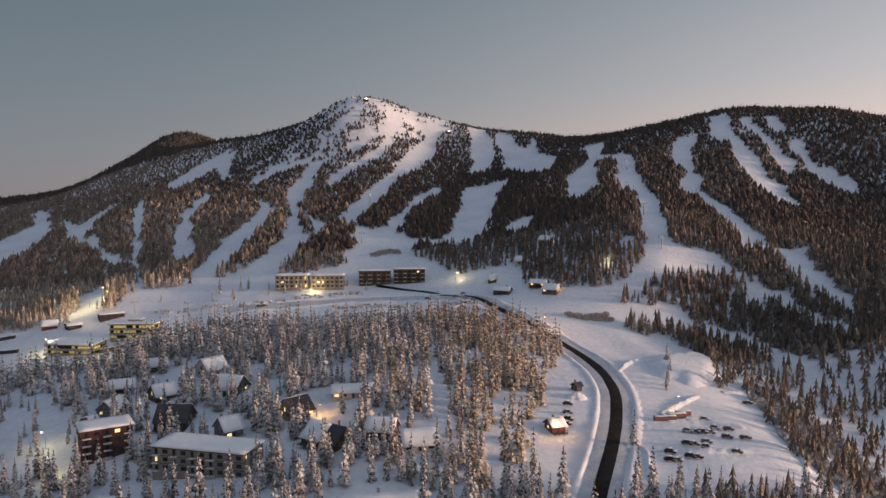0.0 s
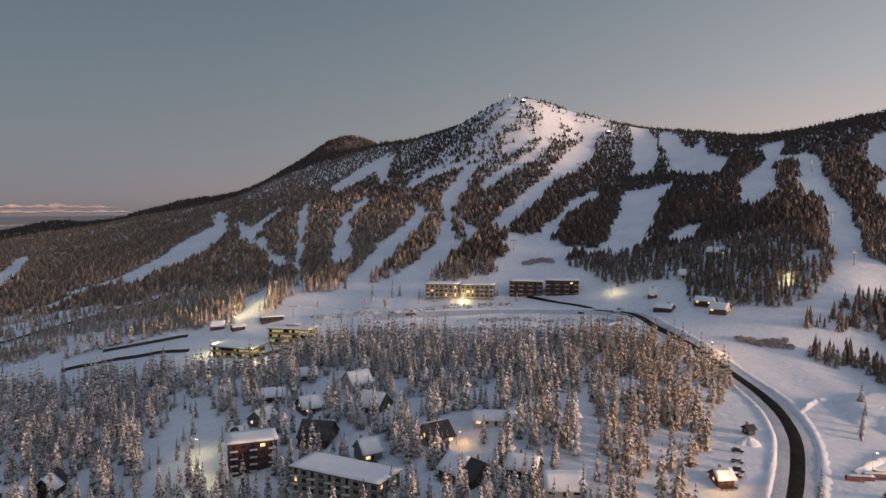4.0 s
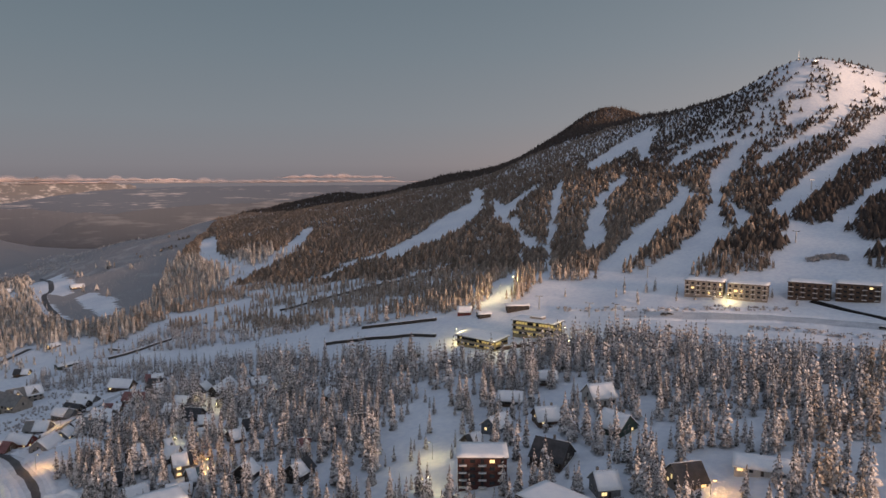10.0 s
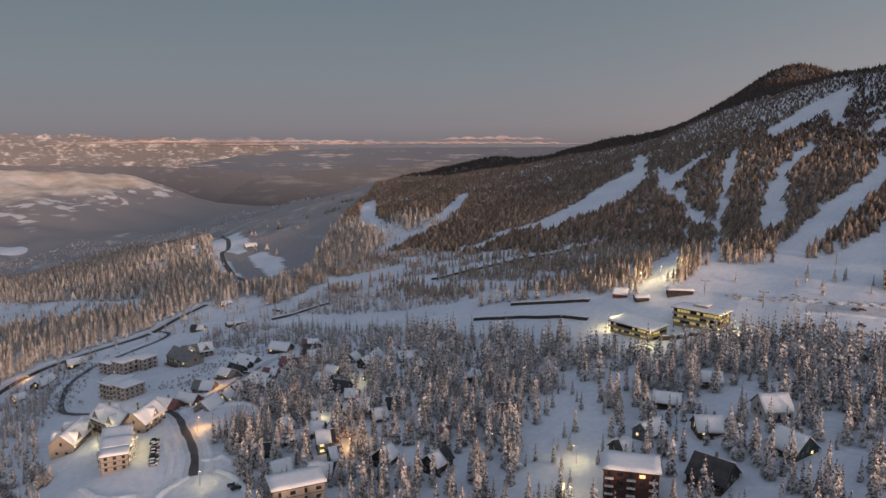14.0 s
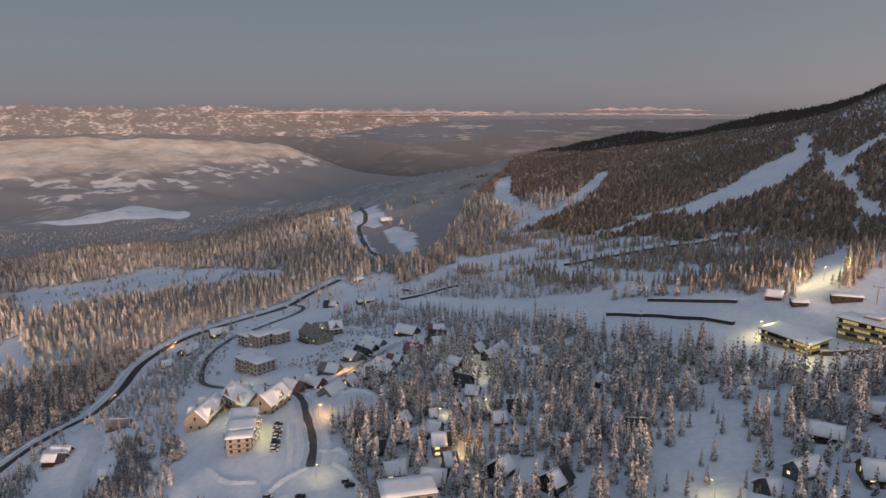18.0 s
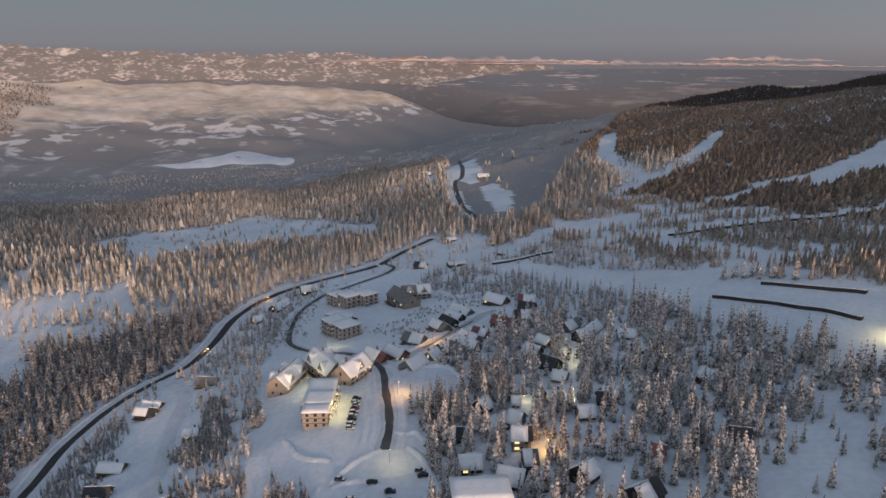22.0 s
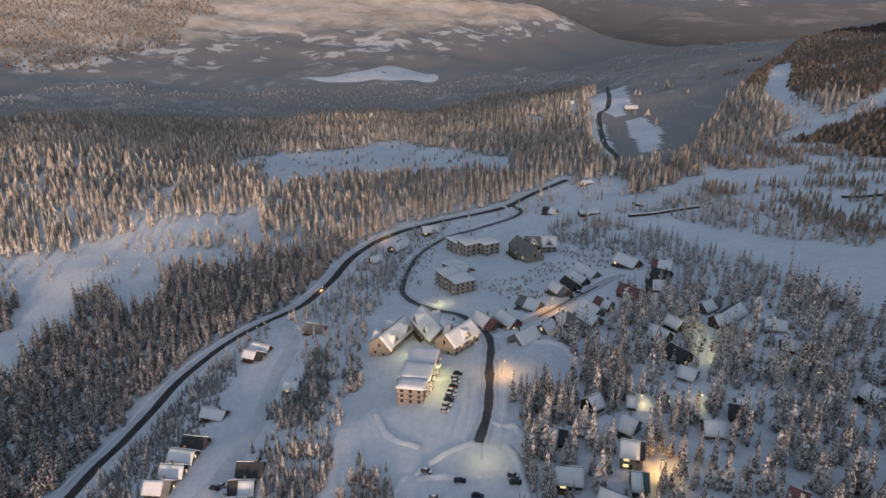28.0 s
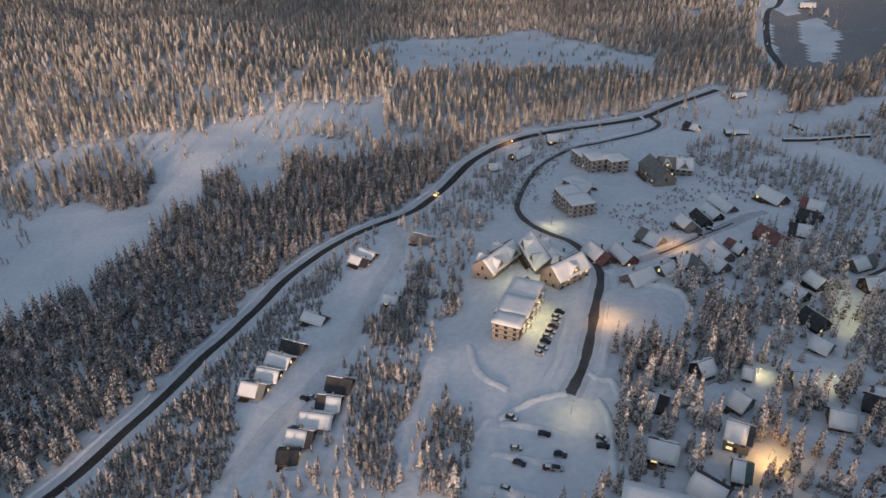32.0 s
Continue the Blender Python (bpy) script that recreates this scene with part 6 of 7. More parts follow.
SHRUBS = [shrub(RNG) for _ in range(5)]


def shrub_row(lines, step, spread, odds, label, low=1.0, high=2.4):
    rng = np.random.RandomState(len(lines) * 7 + int(step * 10))
    pts = np.concatenate([sample(l, step) for l in lines])
    pts = pts[rng.rand(len(pts)) < odds] 
    pts = pts + rng.uniform(-spread, spread, pts.shape)
    woods("shrubs", pts, rng.uniform(low, high, len(pts)), SHRUBS, BRUSH, label)


shrub_row([BERMS_UP["base_a"], BERMS_UP["base_b"], BERMS_UP["base_c"], BERMS_UP["base_d"]] * 3, 1.6, 3.0, 0.6, "bare frosted shrubs in rows between the parking lanes")
shrub_row([[(-60, 612), (-48, 620), (-38, 618)], [(80, 452), (92, 447), (106, 446)], [(95, 449), (104, 452)]] * 6, 1.0, 2.2, 0.9, "dark brush island on the snow", 1.5, 3.2)
shrub_row([LOOP_ROAD[9:14], [(-560, 205), (-540, 190), (-500, 175)], [(-500, 300), (-480, 280), (-460, 260)], [(-560, 330), (-520, 320), (-480, 330)], [(-470, 240), (-440, 250), (-430, 270)]] * 5, 2.0, 11.0, 0.6, "frosted bushes on the verge between the lodges", 0.7, 1.9)
shrub_row([[(150, 330), (150, 300), (140, 260), (150, 230)], [(155, 345), (165, 300), (160, 250)]] * 8, 1.6, 7.0, 0.7, "brown frosted scrub on the bank of the car park", 1.5, 4.0)


def summit_mast(x, y, high, lit):
    z = float(ground_at(x, y)) - 0.5
    ob = thing("summit_hut" if high < 8 else "summit_mast", x, y, z, 15, "small lift hut with a lamp on the bare ridge" if high < 8 else "thin radio mast on the bare summit", "hut" if high < 8 else "mast", "", 5)
    if high < 8:
        part("wall", Solid().house(7, 5, -1, 3.0, 4.6).mesh("wall", WALL["dark"]), ob)
        gable_roof(ob, 7, 5, 3.0, 4.6, ROOF_DARK, True, BRNG, 0.4, 0)
    else:
        part("mast", Solid().tube((0, 0, 0), (0, 0, high), 0.35, 0.1, 6).mesh("mast", STEEL), ob)
    if lit:
        part("lamp", Solid().tube((0, -3.2, 3.4), (0, -3.2, 4.4), 0.5, 0.5, 8).mesh("lamp", BULB_WARM), ob, "glowing lamp")


summit_mast(-112, 1046, 5, True)
summit_mast(-132, 1058, 14, False)
summit_mast(8, 1040, 5, True)
summit_mast(392, 985, 5, False)
summit_mast(330, 985, 5, False)


def container(x, y, yaw, colour, L=9.0):
    ob = thing("shipping_container", x, y, float(ground_at(x, y)), yaw, "%s steel container under a cap of snow" % colour, "container", "containers", 5)
    b = Solid()
    for k in range(int(L / 0.5)):
        u = -L / 2 + 0.5 * k
        b.box(u, u + 0.46, -0.95, 0.95, 0.1, 1.85)
    b.box(-L / 2, L / 2, -0.91, 0.91, 0.05, 1.9)
    part("body", b.mesh("body", ROOF_RED if colour == "red" else GALLERY), ob)
    part("snow_cap", Solid().slab((-L / 2, -0.95, 1.9), (L, 0, 0), (0, 1.9, 0), (0, 0, 1), 0.2, 8, 3, BRNG, 0.25).mesh("snow_cap", ROOF_SNOW, True), ob)


container(90, 283, 5, "red")
container(96, 287, 8, "red", 8)
container(100, 290.5, 8, "red", 6)
container(-596, 408, 20, "green", 12)

# ---- trees ---------------------------------------------------------------
THICKETS = {   # edge of each stand of young trees, and their least and greatest height
    "roadside_low": ([(-262, 0), (-284, 4), (-310, 18), (-330, 28), (-330, 50), (-312, 56), (-302, 61), (-288, 59), (-262, 56)], 2.6, 6.2),
    "roadside_high": ([(-322, 26), (-345, 32), (-387, 42), (-428, 58), (-446, 74), (-440, 84), (-420, 86), (-397, 78), (-369, 75), (-346, 66), (-330, 60), (-316, 56)], 1.8, 4.8),
    "mid_low": ([(-256, 124), (-262, 114), (-282, 106), (-294, 105), (-317, 98), (-331, 101), (-326, 116), (-317, 130), (-304, 131), (-293, 126), (-288, 122)], 2.6, 6.2),
    "mid_high": ([(-358, 104), (-377, 105), (-380, 118), (-403, 123), (-419, 128), (-409, 137), (-358, 131), (-335, 125), (-341, 115)], 2.8, 6.5),
    "lot_edge": ([(-255, 130), (-275, 132), (-289, 137), (-304, 140), (-293, 143), (-281, 149), (-265, 148), (-252, 142)], 2.6, 6.2),
    "hotel_side": ([(-390, 151), (-356, 146), (-357, 144), (-382, 141), (-403, 148)], 3.2, 7),
    "clump_a": ([(-274, 199), (-295, 203), (-312, 212), (-319, 223), (-310, 230), (-292, 224), (-289, 213), (-272, 204)], 9, 17),
    "clump_b": ([(-300, 231), (-338, 247), (-356, 260), (-342, 263), (-302, 253), (-287, 238)], 9, 17),
    "lot_end": ([(-243, 186), (-252, 189), (-258, 196), (-247, 207), (-240, 206)], 6, 11),
    "upper_bank": ([(88, 212), (95, 222), (108, 230), (128, 240), (140, 228), (112, 200)], 5, 10),
}
TR = np.random.RandomState(21)


def keep(p, odds):
    return p[TR.rand(len(p)) < odds]


p = scatter(-620, 80, -140, 470, 5.0, 31)
x, y = p[:, 0], p[:, 1]
clear = open_ground(x, y)
thin = np.where((x < -225) & (y > 150), np.clip(0.62 + 0.45 * swell(x, y, 36, 12), 0.3, 0.92), np.clip(0.5 + 0.35 * swell(x, y, 44, 12) + np.interp(y, [340, 420], [0, 0.35]), 0.15, 0.95))
_mr = np.array(MAIN_ROAD, float)[::-1]


def below_road(x, y):
    """True on the valley side of the main road."""
    return y < np.where(x > -284, -12 + (x + 284) * -0.6, np.interp(x, _mr[:, 0], _mr[:, 1]))


south = below_road(x, y)
west = x < -255 - 0.35 * (y - 150)
lane = (y < 150) & west & ~south
stand = ~clear & ~built(x, y, 1.6) & (TR.rand(len(p)) < np.where(lane, 0.9, np.where(south, 0.9, thin))) & ~((y < 140) & (x > -255) & ~south)
p = p[stand]
south, lane = south[stand], lane[stand]
h = TR.uniform(9.5, 19.0, len(p)) * np.where(lane, 0.5, np.where((p[:, 0] < -400) & ~south, 0.65, 1.0)) * np.where(TR.rand(len(p)) < 0.18, 0.55, 1)
reach = np.hypot(p[:, 0] + 70, p[:, 1] - 120)
order = np.argsort(reach)
NEAR_TREES = 300
picked, rest = order[:NEAR_TREES], order[NEAR_TREES:]
TREE_PARTS = []
for _v, _f, _p in FINE:
    trunk = mesh_of("trunk", _v[:6], [_f[_p == 0]], [BARK])
    crown = mesh_of("crown", _v[6:], [_f[_p == 1] - 6], [FIR])
    TREE_PARTS.append((trunk, crown))
FIRST = []
for trunk, crown in TREE_PARTS:
    t = new("fir_tree")
    tagged(t, "tall slender fir laden with frost, rooted in deep snow", "tree", "near firs")
    part("trunk", trunk, t)
    part("crown", crown, t, "ragged frosted branches")
    FIRST.append(t)
for k, i in enumerate(picked):
    x, y = p[i]
    s = h[i] * TR.uniform(0.9, 1.1)
    m = pose(x, y, float(ground_at(x, y)), 0, 0, TR.uniform(0, 360)) @ Matrix.Diagonal((s, s, h[i], 1))
    if k < len(FIRST):
        FIRST[k].matrix_basis = m
    else:
        t = copy_thing(FIRST[k % len(FIRST)], m)
        t.matrix_basis = m
fine, plain = rest[:1800], rest[1800:]
for _name, (_edge, _lo, _hi) in THICKETS.items():
    _e = np.array(_edge, float)
    q = scatter(*_e.min(0)[[0]], *_e.max(0)[[0]], *_e.min(0)[[1]], *_e.max(0)[[1]], 1.95 if _hi < 10 else 3.9, 51)
    _wob = swell(q[:, 0], q[:, 1], 14, 22) * 1.5
    q = q[inside(q[:, 0] + _wob, q[:, 1] - _wob, _e) & ~built(q[:, 0], q[:, 1], 0.6)]
    q = q[(off_line(q[:, 0], q[:, 1], np.array(MAIN_ROAD, float))[0] > 8.5) & (TR.rand(len(q)) < 0.78 + 0.5 * swell(q[:, 0], q[:, 1], 18, 23))]
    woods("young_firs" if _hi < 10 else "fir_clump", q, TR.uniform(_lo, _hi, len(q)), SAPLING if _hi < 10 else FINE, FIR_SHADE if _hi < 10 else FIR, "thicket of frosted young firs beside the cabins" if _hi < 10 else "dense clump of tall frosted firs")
q = scatter(-235, -130, 243, 360, 8.5, 57)
q = q[(inside(q[:, 0], q[:, 1], CLEAR_FIELDS[LANE_AT]) | inside(q[:, 0], q[:, 1], CLEAR_FIELDS[LANE_AT + 1])) & ~built(q[:, 0], q[:, 1], 2.5) & (TR.rand(len(q)) < 0.4)]
woods("lane_firs", q, TR.uniform(5, 12, len(q)), FINE, FIR, "scattered frosted firs along the village lane")
LONE = [(71, 259, 14), (103, 322, 7), (105, 328, 9), (108, 336, 8), (112, 346, 9), (116, 363, 13), (77, 225, 11), (82, 224, 9), (89, 222, 10),
        (-173, 530, 8), (-170, 538, 8), (-154, 520, 9), (-156, 543, 8), (-151, 546, 8), (-131, 530, 7), (-120, 535, 8), (-211, 528, 7),
        (-134, 543, 7), (-128, 543, 8), (-95, 544, 9), (-88, 550, 10), (-75, 552, 7), (-59, 544, 8), (-25, 557, 9), (-173, 547, 10), (-158, 530, 7), (-156, 545, 8), (-151, 549, 9), (-108, 536, 10), (-80, 546, 7)]
for k, (x, y, s) in enumerate(LONE):
    m = pose(x, y, float(ground_at(x, y)), 0, 0, 77 * k) @ Matrix.Diagonal((s, s, s, 1))
    t = copy_thing(FIRST[k % len(FIRST)], m)
    t.matrix_basis = m
    tagged(t, "lone frosted fir standing on open snow", "tree", "lone firs")
# firs below the road take the shade-darkened colour
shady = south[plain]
# eastern firs that get the sun-warmed colour
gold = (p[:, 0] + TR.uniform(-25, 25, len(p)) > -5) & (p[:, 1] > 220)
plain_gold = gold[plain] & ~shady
woods("village_edge_firs", p[plain][~shady & ~plain_gold], h[plain][~shady & ~plain_gold], BUSHY, FIR, "frosted firs at the far edge of the village")
woods("village_firs", p[fine][~gold[fine]], h[fine][~gold[fine]], FINE, FIR, "frosted firs standing thick between the village houses")
woods("sun_tinted_firs", np.concatenate([p[plain][plain_gold], p[fine][gold[fine]]]), np.concatenate([h[plain][plain_gold], h[fine][gold[fine]]]), BUSHY, FIR_EAST, "firs beside the upper road, warm sunlight put into their colour")
woods("roadside_firs", p[plain][shady], h[plain][shady], BUSHY, FIR_SHADE, "frosted firs below the valley road, darkened as in shade")

p = scatter(-1500, -280, -560, 760, 6.9, 33)
x, y = p[:, 0], p[:, 1]
clear = open_ground(x, y)
clump = swell(x, y, 48, 18) + 0.5 * swell(x, y, 15, 19)
odds = np.where(clear, np.where(clump > np.where(y < 420, 0.62, 0.8), 0.6, np.where((y < 420) & (x > -790), 0.085, 0.02)), 0.85 + 0.25 * swell(x, y, 90, 14))
odds = np.where(inside(x, y, PALE_SLOPE), np.where(swell(x, y, 70, 28) > 0.9, 0.2 * odds, 0), odds)
odds = np.where((x > -620) & (y > -140) & (y < 470), 0, odds)
odds = np.where((x > -700) & (y > 470), 0, odds)
odds = np.where(off_line(x, y, np.array(MAIN_ROAD, float))[0] < 12, 0, odds)
p = p[(TR.rand(len(p)) < odds) & ~built(x, y, 2)]
h = TR.uniform(10.5, 20.0, len(p)) * np.where(open_ground(p[:, 0], p[:, 1]), 0.5, 1.0)
close = p[:, 0] > -820
woods("valley_firs", p[close], h[close], MIDDLE, FIR_VALLEY, "tall frosted firs along the valley road")
woods("far_valley_firs", p[~close], h[~close], FAR, FIR_VALLEY, "frosted firs of the valley woods")

p = scatter(-1250, 720, 400, 1140, 4.3, 35)
x, y = p[:, 0], p[:, 1]
clear = open_ground(x, y)
fall = np.sin((0.87 * x - 0.5 * y) / 7.5 + 2.2 * swell(x, y, 90, 25))     # tree lines run down the fall line of the summit
cap = inside(x + 6 * swell(x, y, 40, 26), y, SUMMIT_CAP)
odds = np.where(clear, 0, np.where(x < -330, np.where(y > 650, 0.95 + 0.3 * swell(x, y, 55, 15), 0.6 + 0.75 * swell(x, y, 42, 15)), 0.97 + 0.15 * swell(x, y, 70, 15)))
odds = np.where(cap & ~clear, np.where(fall > 0.25, np.where(x < -150, 0.92, 0.6), np.where(x < -150, 0.34, 0.06)), odds)
odds = np.where((y > 1036) & (x > -215) & (x < 10), np.minimum(odds, 0.2), odds)
odds = np.where(inside(x, y, PALE_SLOPE), np.where(swell(x, y, 70, 28) > 0.9, 0.2 * odds, 0), odds)
odds = np.where((x > -620) & (x < 80) & (y < 470), 0, odds)
odds = np.where((x < -700) & (y < 760), 0, odds)
odds = np.where((x > -240) & (x < 60) & (y < 560), 0, odds)
p = p[(TR.rand(len(p)) < odds) & ~built(x, y, 2)]
h = TR.uniform(5.0, 11.5, len(p)) * np.interp(p[:, 1], [500, 900, 1000, 1060], [1.12, 0.78, 0.72, 0.55])
close = p[:, 1] < 620
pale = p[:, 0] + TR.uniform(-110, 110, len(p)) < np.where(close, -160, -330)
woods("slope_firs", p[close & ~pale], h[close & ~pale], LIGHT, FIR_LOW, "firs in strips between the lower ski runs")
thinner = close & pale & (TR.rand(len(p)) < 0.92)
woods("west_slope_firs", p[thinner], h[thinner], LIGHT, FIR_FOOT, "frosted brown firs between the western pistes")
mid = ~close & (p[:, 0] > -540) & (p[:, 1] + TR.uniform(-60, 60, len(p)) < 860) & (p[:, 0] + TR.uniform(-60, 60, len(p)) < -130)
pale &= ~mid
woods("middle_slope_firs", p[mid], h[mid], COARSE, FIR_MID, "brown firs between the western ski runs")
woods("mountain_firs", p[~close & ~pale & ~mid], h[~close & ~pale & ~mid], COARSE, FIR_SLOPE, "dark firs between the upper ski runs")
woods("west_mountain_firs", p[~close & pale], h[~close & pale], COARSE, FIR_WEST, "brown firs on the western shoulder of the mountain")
p = scatter(150, 620, 400, 860, 6.5, 36)
x, y = p[:, 0], p[:, 1]
p = p[~open_ground(x, y) & ~built(x, y, 2)]
woods("east_slope_firs", p, TR.uniform(5, 10, len(p)), COARSE, FIR_LOW, "thick dark firs on the eastern slope")

p = scatter(-1300, 250, 1140, 1400, 6.4, 37)
p = keep(p, 0.93)
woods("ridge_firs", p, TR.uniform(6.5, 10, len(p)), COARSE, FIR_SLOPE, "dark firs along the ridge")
p = scatter(-2500, -1250, -600, 1700, 16, 39)
p = p[(TR.rand(len(p)) < 0.6 + 0.5 * swell(p[:, 0], p[:, 1], 260, 16)) & ~open_ground(p[:, 0], p[:, 1]) & (p[:, 0] < -1500)]
woods("distant_firs", p, TR.uniform(5, 9, len(p)), COARSE, SCRUB, "distant frosted woods in the valley")
p = scatter(-1900, -640, 440, 1150, 7.5, 45)
p = p[inside(p[:, 0], p[:, 1], PALE_SLOPE) & ~open_ground(p[:, 0], p[:, 1]) & ~built(p[:, 0], p[:, 1], 3)]
woods("frosted_brush", p, TR.uniform(0.9, 2.0, len(p)), COARSE, SCRUB, "low grey frosted brush on the western slope")
p = scatter(-4700, -2900, -1400, -60, 24, 43)
p = p[p[:, 1] < -120 - 0.22 * (p[:, 0] + 4700) + 90 * swell(p[:, 0], p[:, 1], 500, 27)]
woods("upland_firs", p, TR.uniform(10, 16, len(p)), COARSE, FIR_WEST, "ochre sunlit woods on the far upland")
p = scatter(30, 420, 150, 470, 6.0, 41)
x, y = p[:, 0], p[:, 1]
p = p[~open_ground(x, y) & ~built(x, y, 2) & (TR.rand(len(p)) < 0.7) & (x > 80)]
woods("gully_firs", p, TR.uniform(6, 12, len(p)), LIGHT, FIR_WEST, "firs and scrub on the bank of the gully")

def sheet(name, edge, lift, mat, label, category):
    """A flat sheet inside an edge, lying on the ground."""
    e = np.array(edge, float)
    c = e.mean(0)
    rings = [c + (sample(np.vstack([e, e[:1]]), 12) - c) * u for u in (0.02, 0.3, 0.6, 0.85, 1.0)]
    n = len(rings[0])
    v = np.concatenate([np.c_[r, ground_at(r[:, 0], r[:, 1]) + lift * (1 if k < 4 else -0.2)] for k, r in enumerate(rings)])
    q = [(a * n + i, a * n + i + 1, (a + 1) * n + i + 1, (a + 1) * n + i) for a in range(4) for i in range(n - 1)]
    ob = new(name, mesh_of(name, v, [np.array(q)], [mat], None, True))
    return tagged(ob, label, category, kind="structure")


sheet("water_frozen_lake", CLEAR_FIELDS[-1], 3.0, SNOW, "frozen snow-covered lake in the far valley", "lake")

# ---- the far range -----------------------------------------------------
# Blue haze of distance is put into these base colours.
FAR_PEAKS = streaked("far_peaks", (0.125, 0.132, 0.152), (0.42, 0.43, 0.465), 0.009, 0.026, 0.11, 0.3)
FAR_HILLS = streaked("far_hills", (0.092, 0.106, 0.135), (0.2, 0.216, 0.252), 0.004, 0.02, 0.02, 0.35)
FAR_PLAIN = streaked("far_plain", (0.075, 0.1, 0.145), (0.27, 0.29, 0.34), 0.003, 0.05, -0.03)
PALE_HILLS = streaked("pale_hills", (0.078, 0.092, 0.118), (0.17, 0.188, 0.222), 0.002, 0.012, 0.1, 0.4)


def far_ridge(name, az0, az1, radius, back, tops, seed, jag, mat, label):
    """One ridge line of the far country: a slope that leans back to a ragged crest."""
    rng = np.random.RandomState(seed)
    az = np.arange(az0, az1, 0.07)
    wob = 0
    for f, w in ((1.3, 1.0), (3.1, 0.6), (7.3, 0.45), (15.7, 0.3), (33.0, 0.2), (71.0, 0.12)):
        wob = wob + w * np.sin(az * f + rng.uniform(0, 6.28))
    top = np.interp(az, *zip(*tops)) + jag * wob
    a = np.radians(az)
    v, rows = [], 10
    for r in range(rows + 1):
        u = r / rows
        d = radius + back * u + (0.3 * back * np.convolve(rng.uniform(-1, 1, len(az) + 40), np.hanning(41) / 12, "valid") * math.sin(3.14 * u))
        el = -8.0 + (top + 8.0) * (1 - (1 - u) ** 1.4)
        v.append(np.stack([-60 - np.sin(a) * d, 110 + np.cos(a) * d, 140 + d * np.tan(np.radians(el))], -1))
    v = np.stack(v, 1).reshape(-1, 3)
    m = rows + 1
    i, j = np.meshgrid(np.arange(len(az) - 1), np.arange(rows), indexing="ij")
    k = (i * m + j).ravel()
    ob = new(name, mesh_of(name, v, [np.stack([k, k + m, k + m + 1, k + 1], -1)], [mat], None, True))
    return tagged(ob, label, "mountains", kind="structure")


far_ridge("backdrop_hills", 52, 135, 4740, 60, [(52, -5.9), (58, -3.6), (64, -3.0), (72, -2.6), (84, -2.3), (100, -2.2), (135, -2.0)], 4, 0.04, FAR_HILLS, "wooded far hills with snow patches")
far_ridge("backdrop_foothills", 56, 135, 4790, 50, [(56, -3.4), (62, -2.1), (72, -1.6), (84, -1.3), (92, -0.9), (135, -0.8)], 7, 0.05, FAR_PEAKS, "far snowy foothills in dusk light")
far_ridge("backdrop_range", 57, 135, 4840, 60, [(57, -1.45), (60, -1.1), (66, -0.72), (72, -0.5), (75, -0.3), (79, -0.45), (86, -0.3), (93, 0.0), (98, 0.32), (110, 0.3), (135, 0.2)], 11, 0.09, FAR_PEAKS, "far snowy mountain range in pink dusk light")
far_ridge("backdrop_plain_near", 5, 68, 4720, 60, [(5, -2.3), (40, -2.5), (54, -3.0), (60, -3.6), (68, -5.95)], 14, 0.03, PALE_HILLS, "far woodland plain with haze in its colour")
far_ridge("backdrop_plain", 5, 70, 4780, 50, [(5, -1.3), (40, -1.45), (54, -1.5), (60, -1.75), (66, -2.6), (70, -4.5)], 17, 0.015, FAR_PLAIN, "far plain with snow fields, tinted blue as by haze")
CLOUD = varied("cloud", (0.42, 0.37, 0.4), (0.6, 0.52, 0.53), 0.004, 0.012, 1.0)
_n, _l = CLOUD.node_tree.nodes, CLOUD.node_tree.links
_tc, _sep, _map, _tx, _mul, _rng = _n.new("ShaderNodeTexCoord"), _n.new("ShaderNodeSeparateXYZ"), _n.new("ShaderNodeMapping"), _n.new("ShaderNodeTexNoise"), _n.new("ShaderNodeMath"), _n.new("ShaderNodeMapRange")
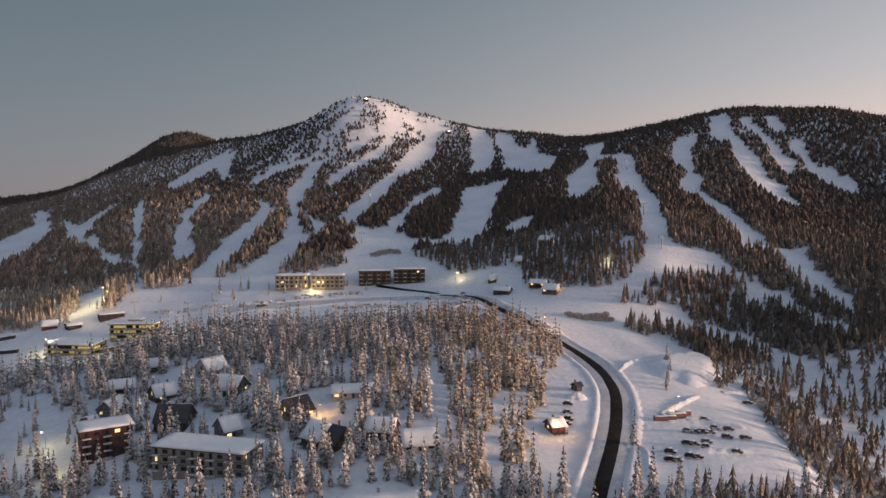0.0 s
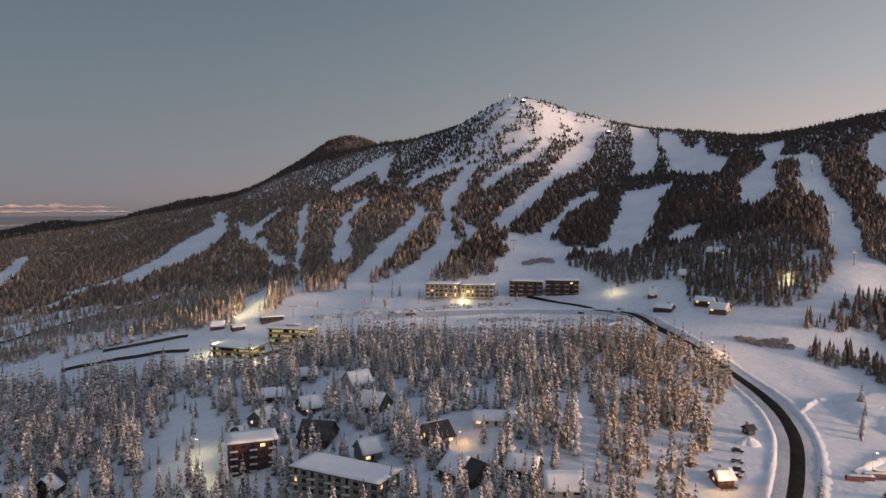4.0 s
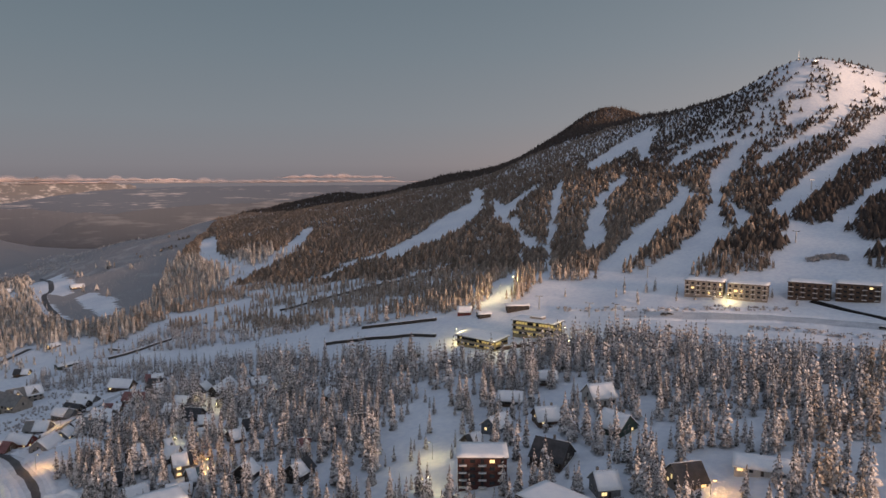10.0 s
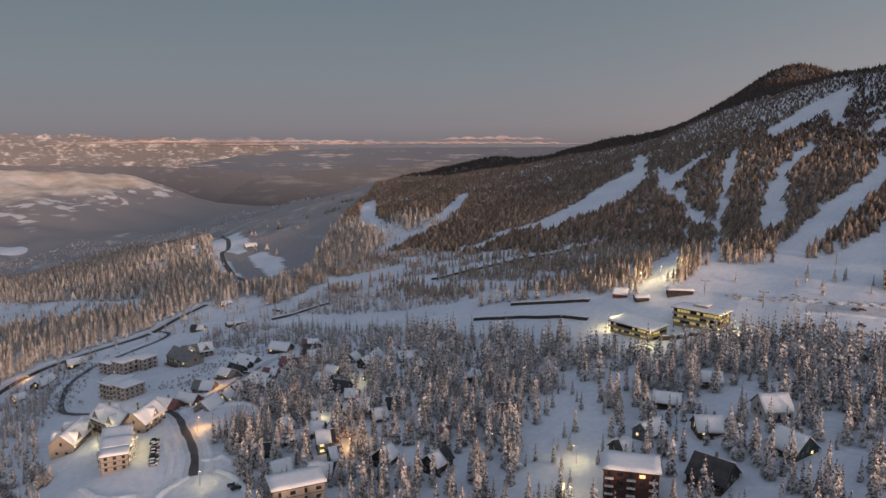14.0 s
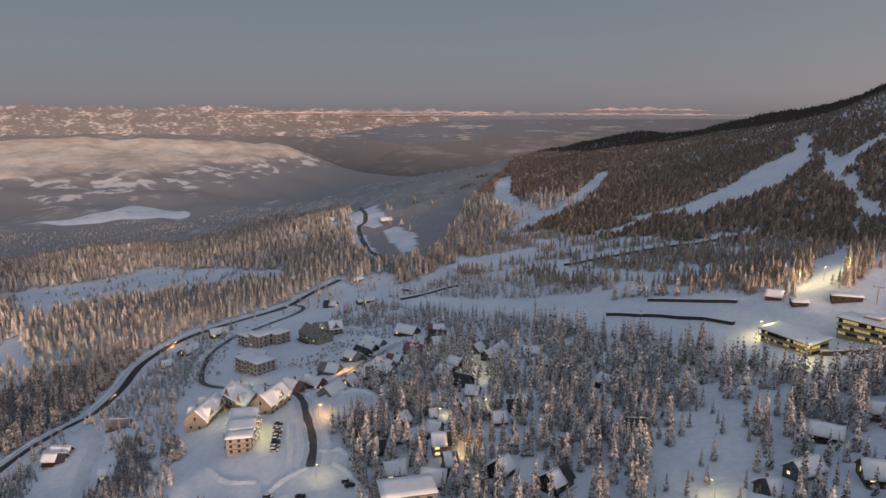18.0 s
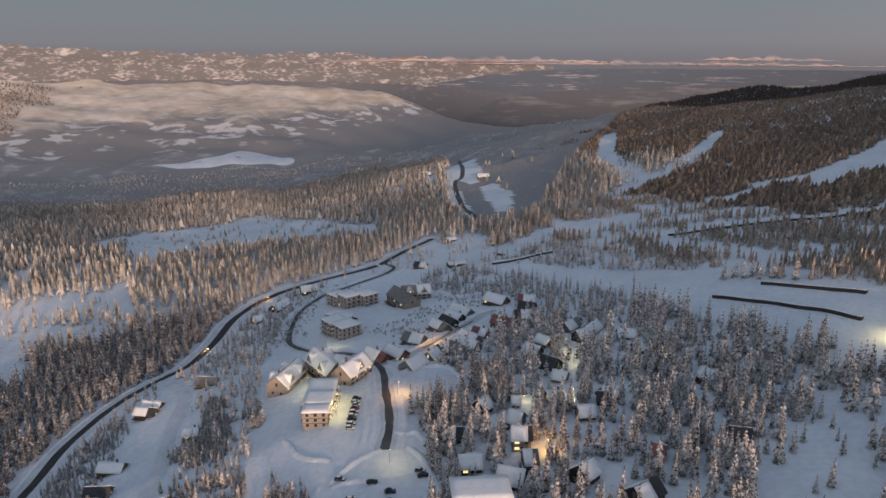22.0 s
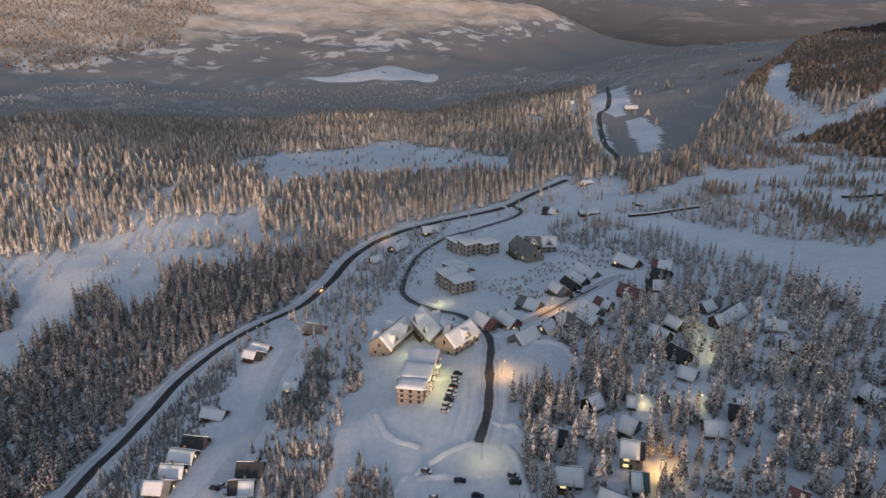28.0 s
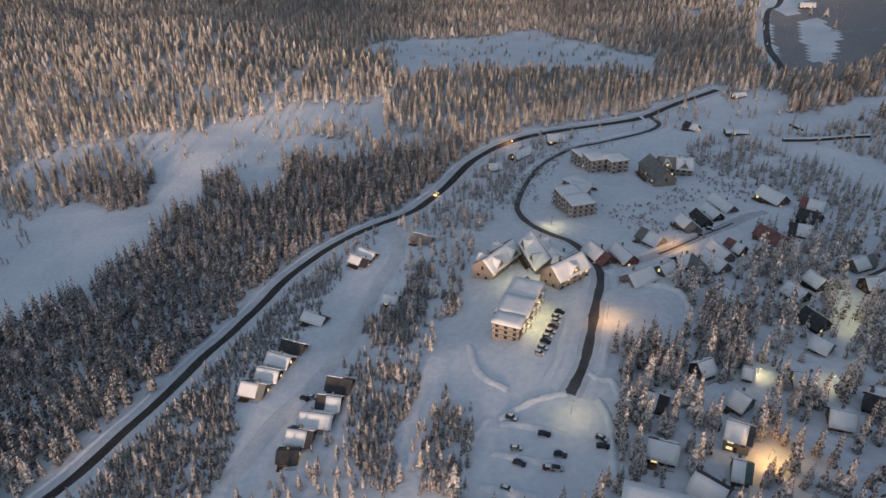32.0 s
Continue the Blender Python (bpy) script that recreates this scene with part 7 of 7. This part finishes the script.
_map.inputs["Scale"].default_value = (0.0025, 0.0025, 0.02)
_tx.inputs["Scale"].default_value, _tx.inputs["Detail"].default_value = 1.0, 5
_l.new(_n.new("ShaderNodeNewGeometry").outputs["Position"], _map.inputs["Vector"])
_l.new(_map.outputs[0], _tx.inputs["Vector"])
_l.new(_tc.outputs["Generated"], _sep.inputs[0])
_mul.operation = "MULTIPLY_ADD"          # thinner towards the top
_mul.inputs[1].default_value = -0.45
_l.new(_sep.outputs["Z"], _mul.inputs[0])
_l.new(_tx.outputs[0], _mul.inputs[2])
_rng.inputs["From Min"].default_value, _rng.inputs["From Max"].default_value, _rng.inputs["To Max"].default_value = 0.12, 0.5, 0.75
_l.new(_mul.outputs[0], _rng.inputs["Value"])
_l.new(_rng.outputs[0], _n["Principled BSDF"].inputs["Alpha"])


def cloud_bank(az0, az1, el, thick, seed):
    rng = np.random.RandomState(seed)
    n = int((az1 - az0) / 0.15)
    az = np.linspace(az0, az1, n)
    swellings = thick * (0.35 + 0.65 * np.abs(np.sin(az * 0.9 + seed)) * np.abs(np.sin(az * 2.3 + 2 * seed))) * np.sin(np.linspace(0.02, 3.12, n))
    v = []
    a = np.radians(az)
    for u in (0, 0.35, 0.7, 0.9, 1.0):
        d = 4880 - 40 * math.sin(3.14 * u) + rng.uniform(-8, 8, n)
        v.append(np.stack([-60 - np.sin(a) * d, 110 + np.cos(a) * d, 140 + d * np.tan(np.radians(el + swellings * (u - 0.1)))], -1))
    v = np.stack(v, 1).reshape(-1, 3)
    i, j = np.meshgrid(np.arange(n - 1), np.arange(4), indexing="ij")
    k = (i * 5 + j).ravel()
    ob = new("backdrop_cloud", mesh_of("backdrop_cloud", v, [np.stack([k, k + 5, k + 6, k + 1], -1)], [CLOUD], None, True))
    tagged(ob, "low pink cloud bank on the horizon", "cloud", kind="structure")


cloud_bank(33, 66, -1.2, 0.55, 2)
cloud_bank(37, 47, -0.85, 0.55, 5)
cloud_bank(52, 76, -1.0, 0.6, 9)
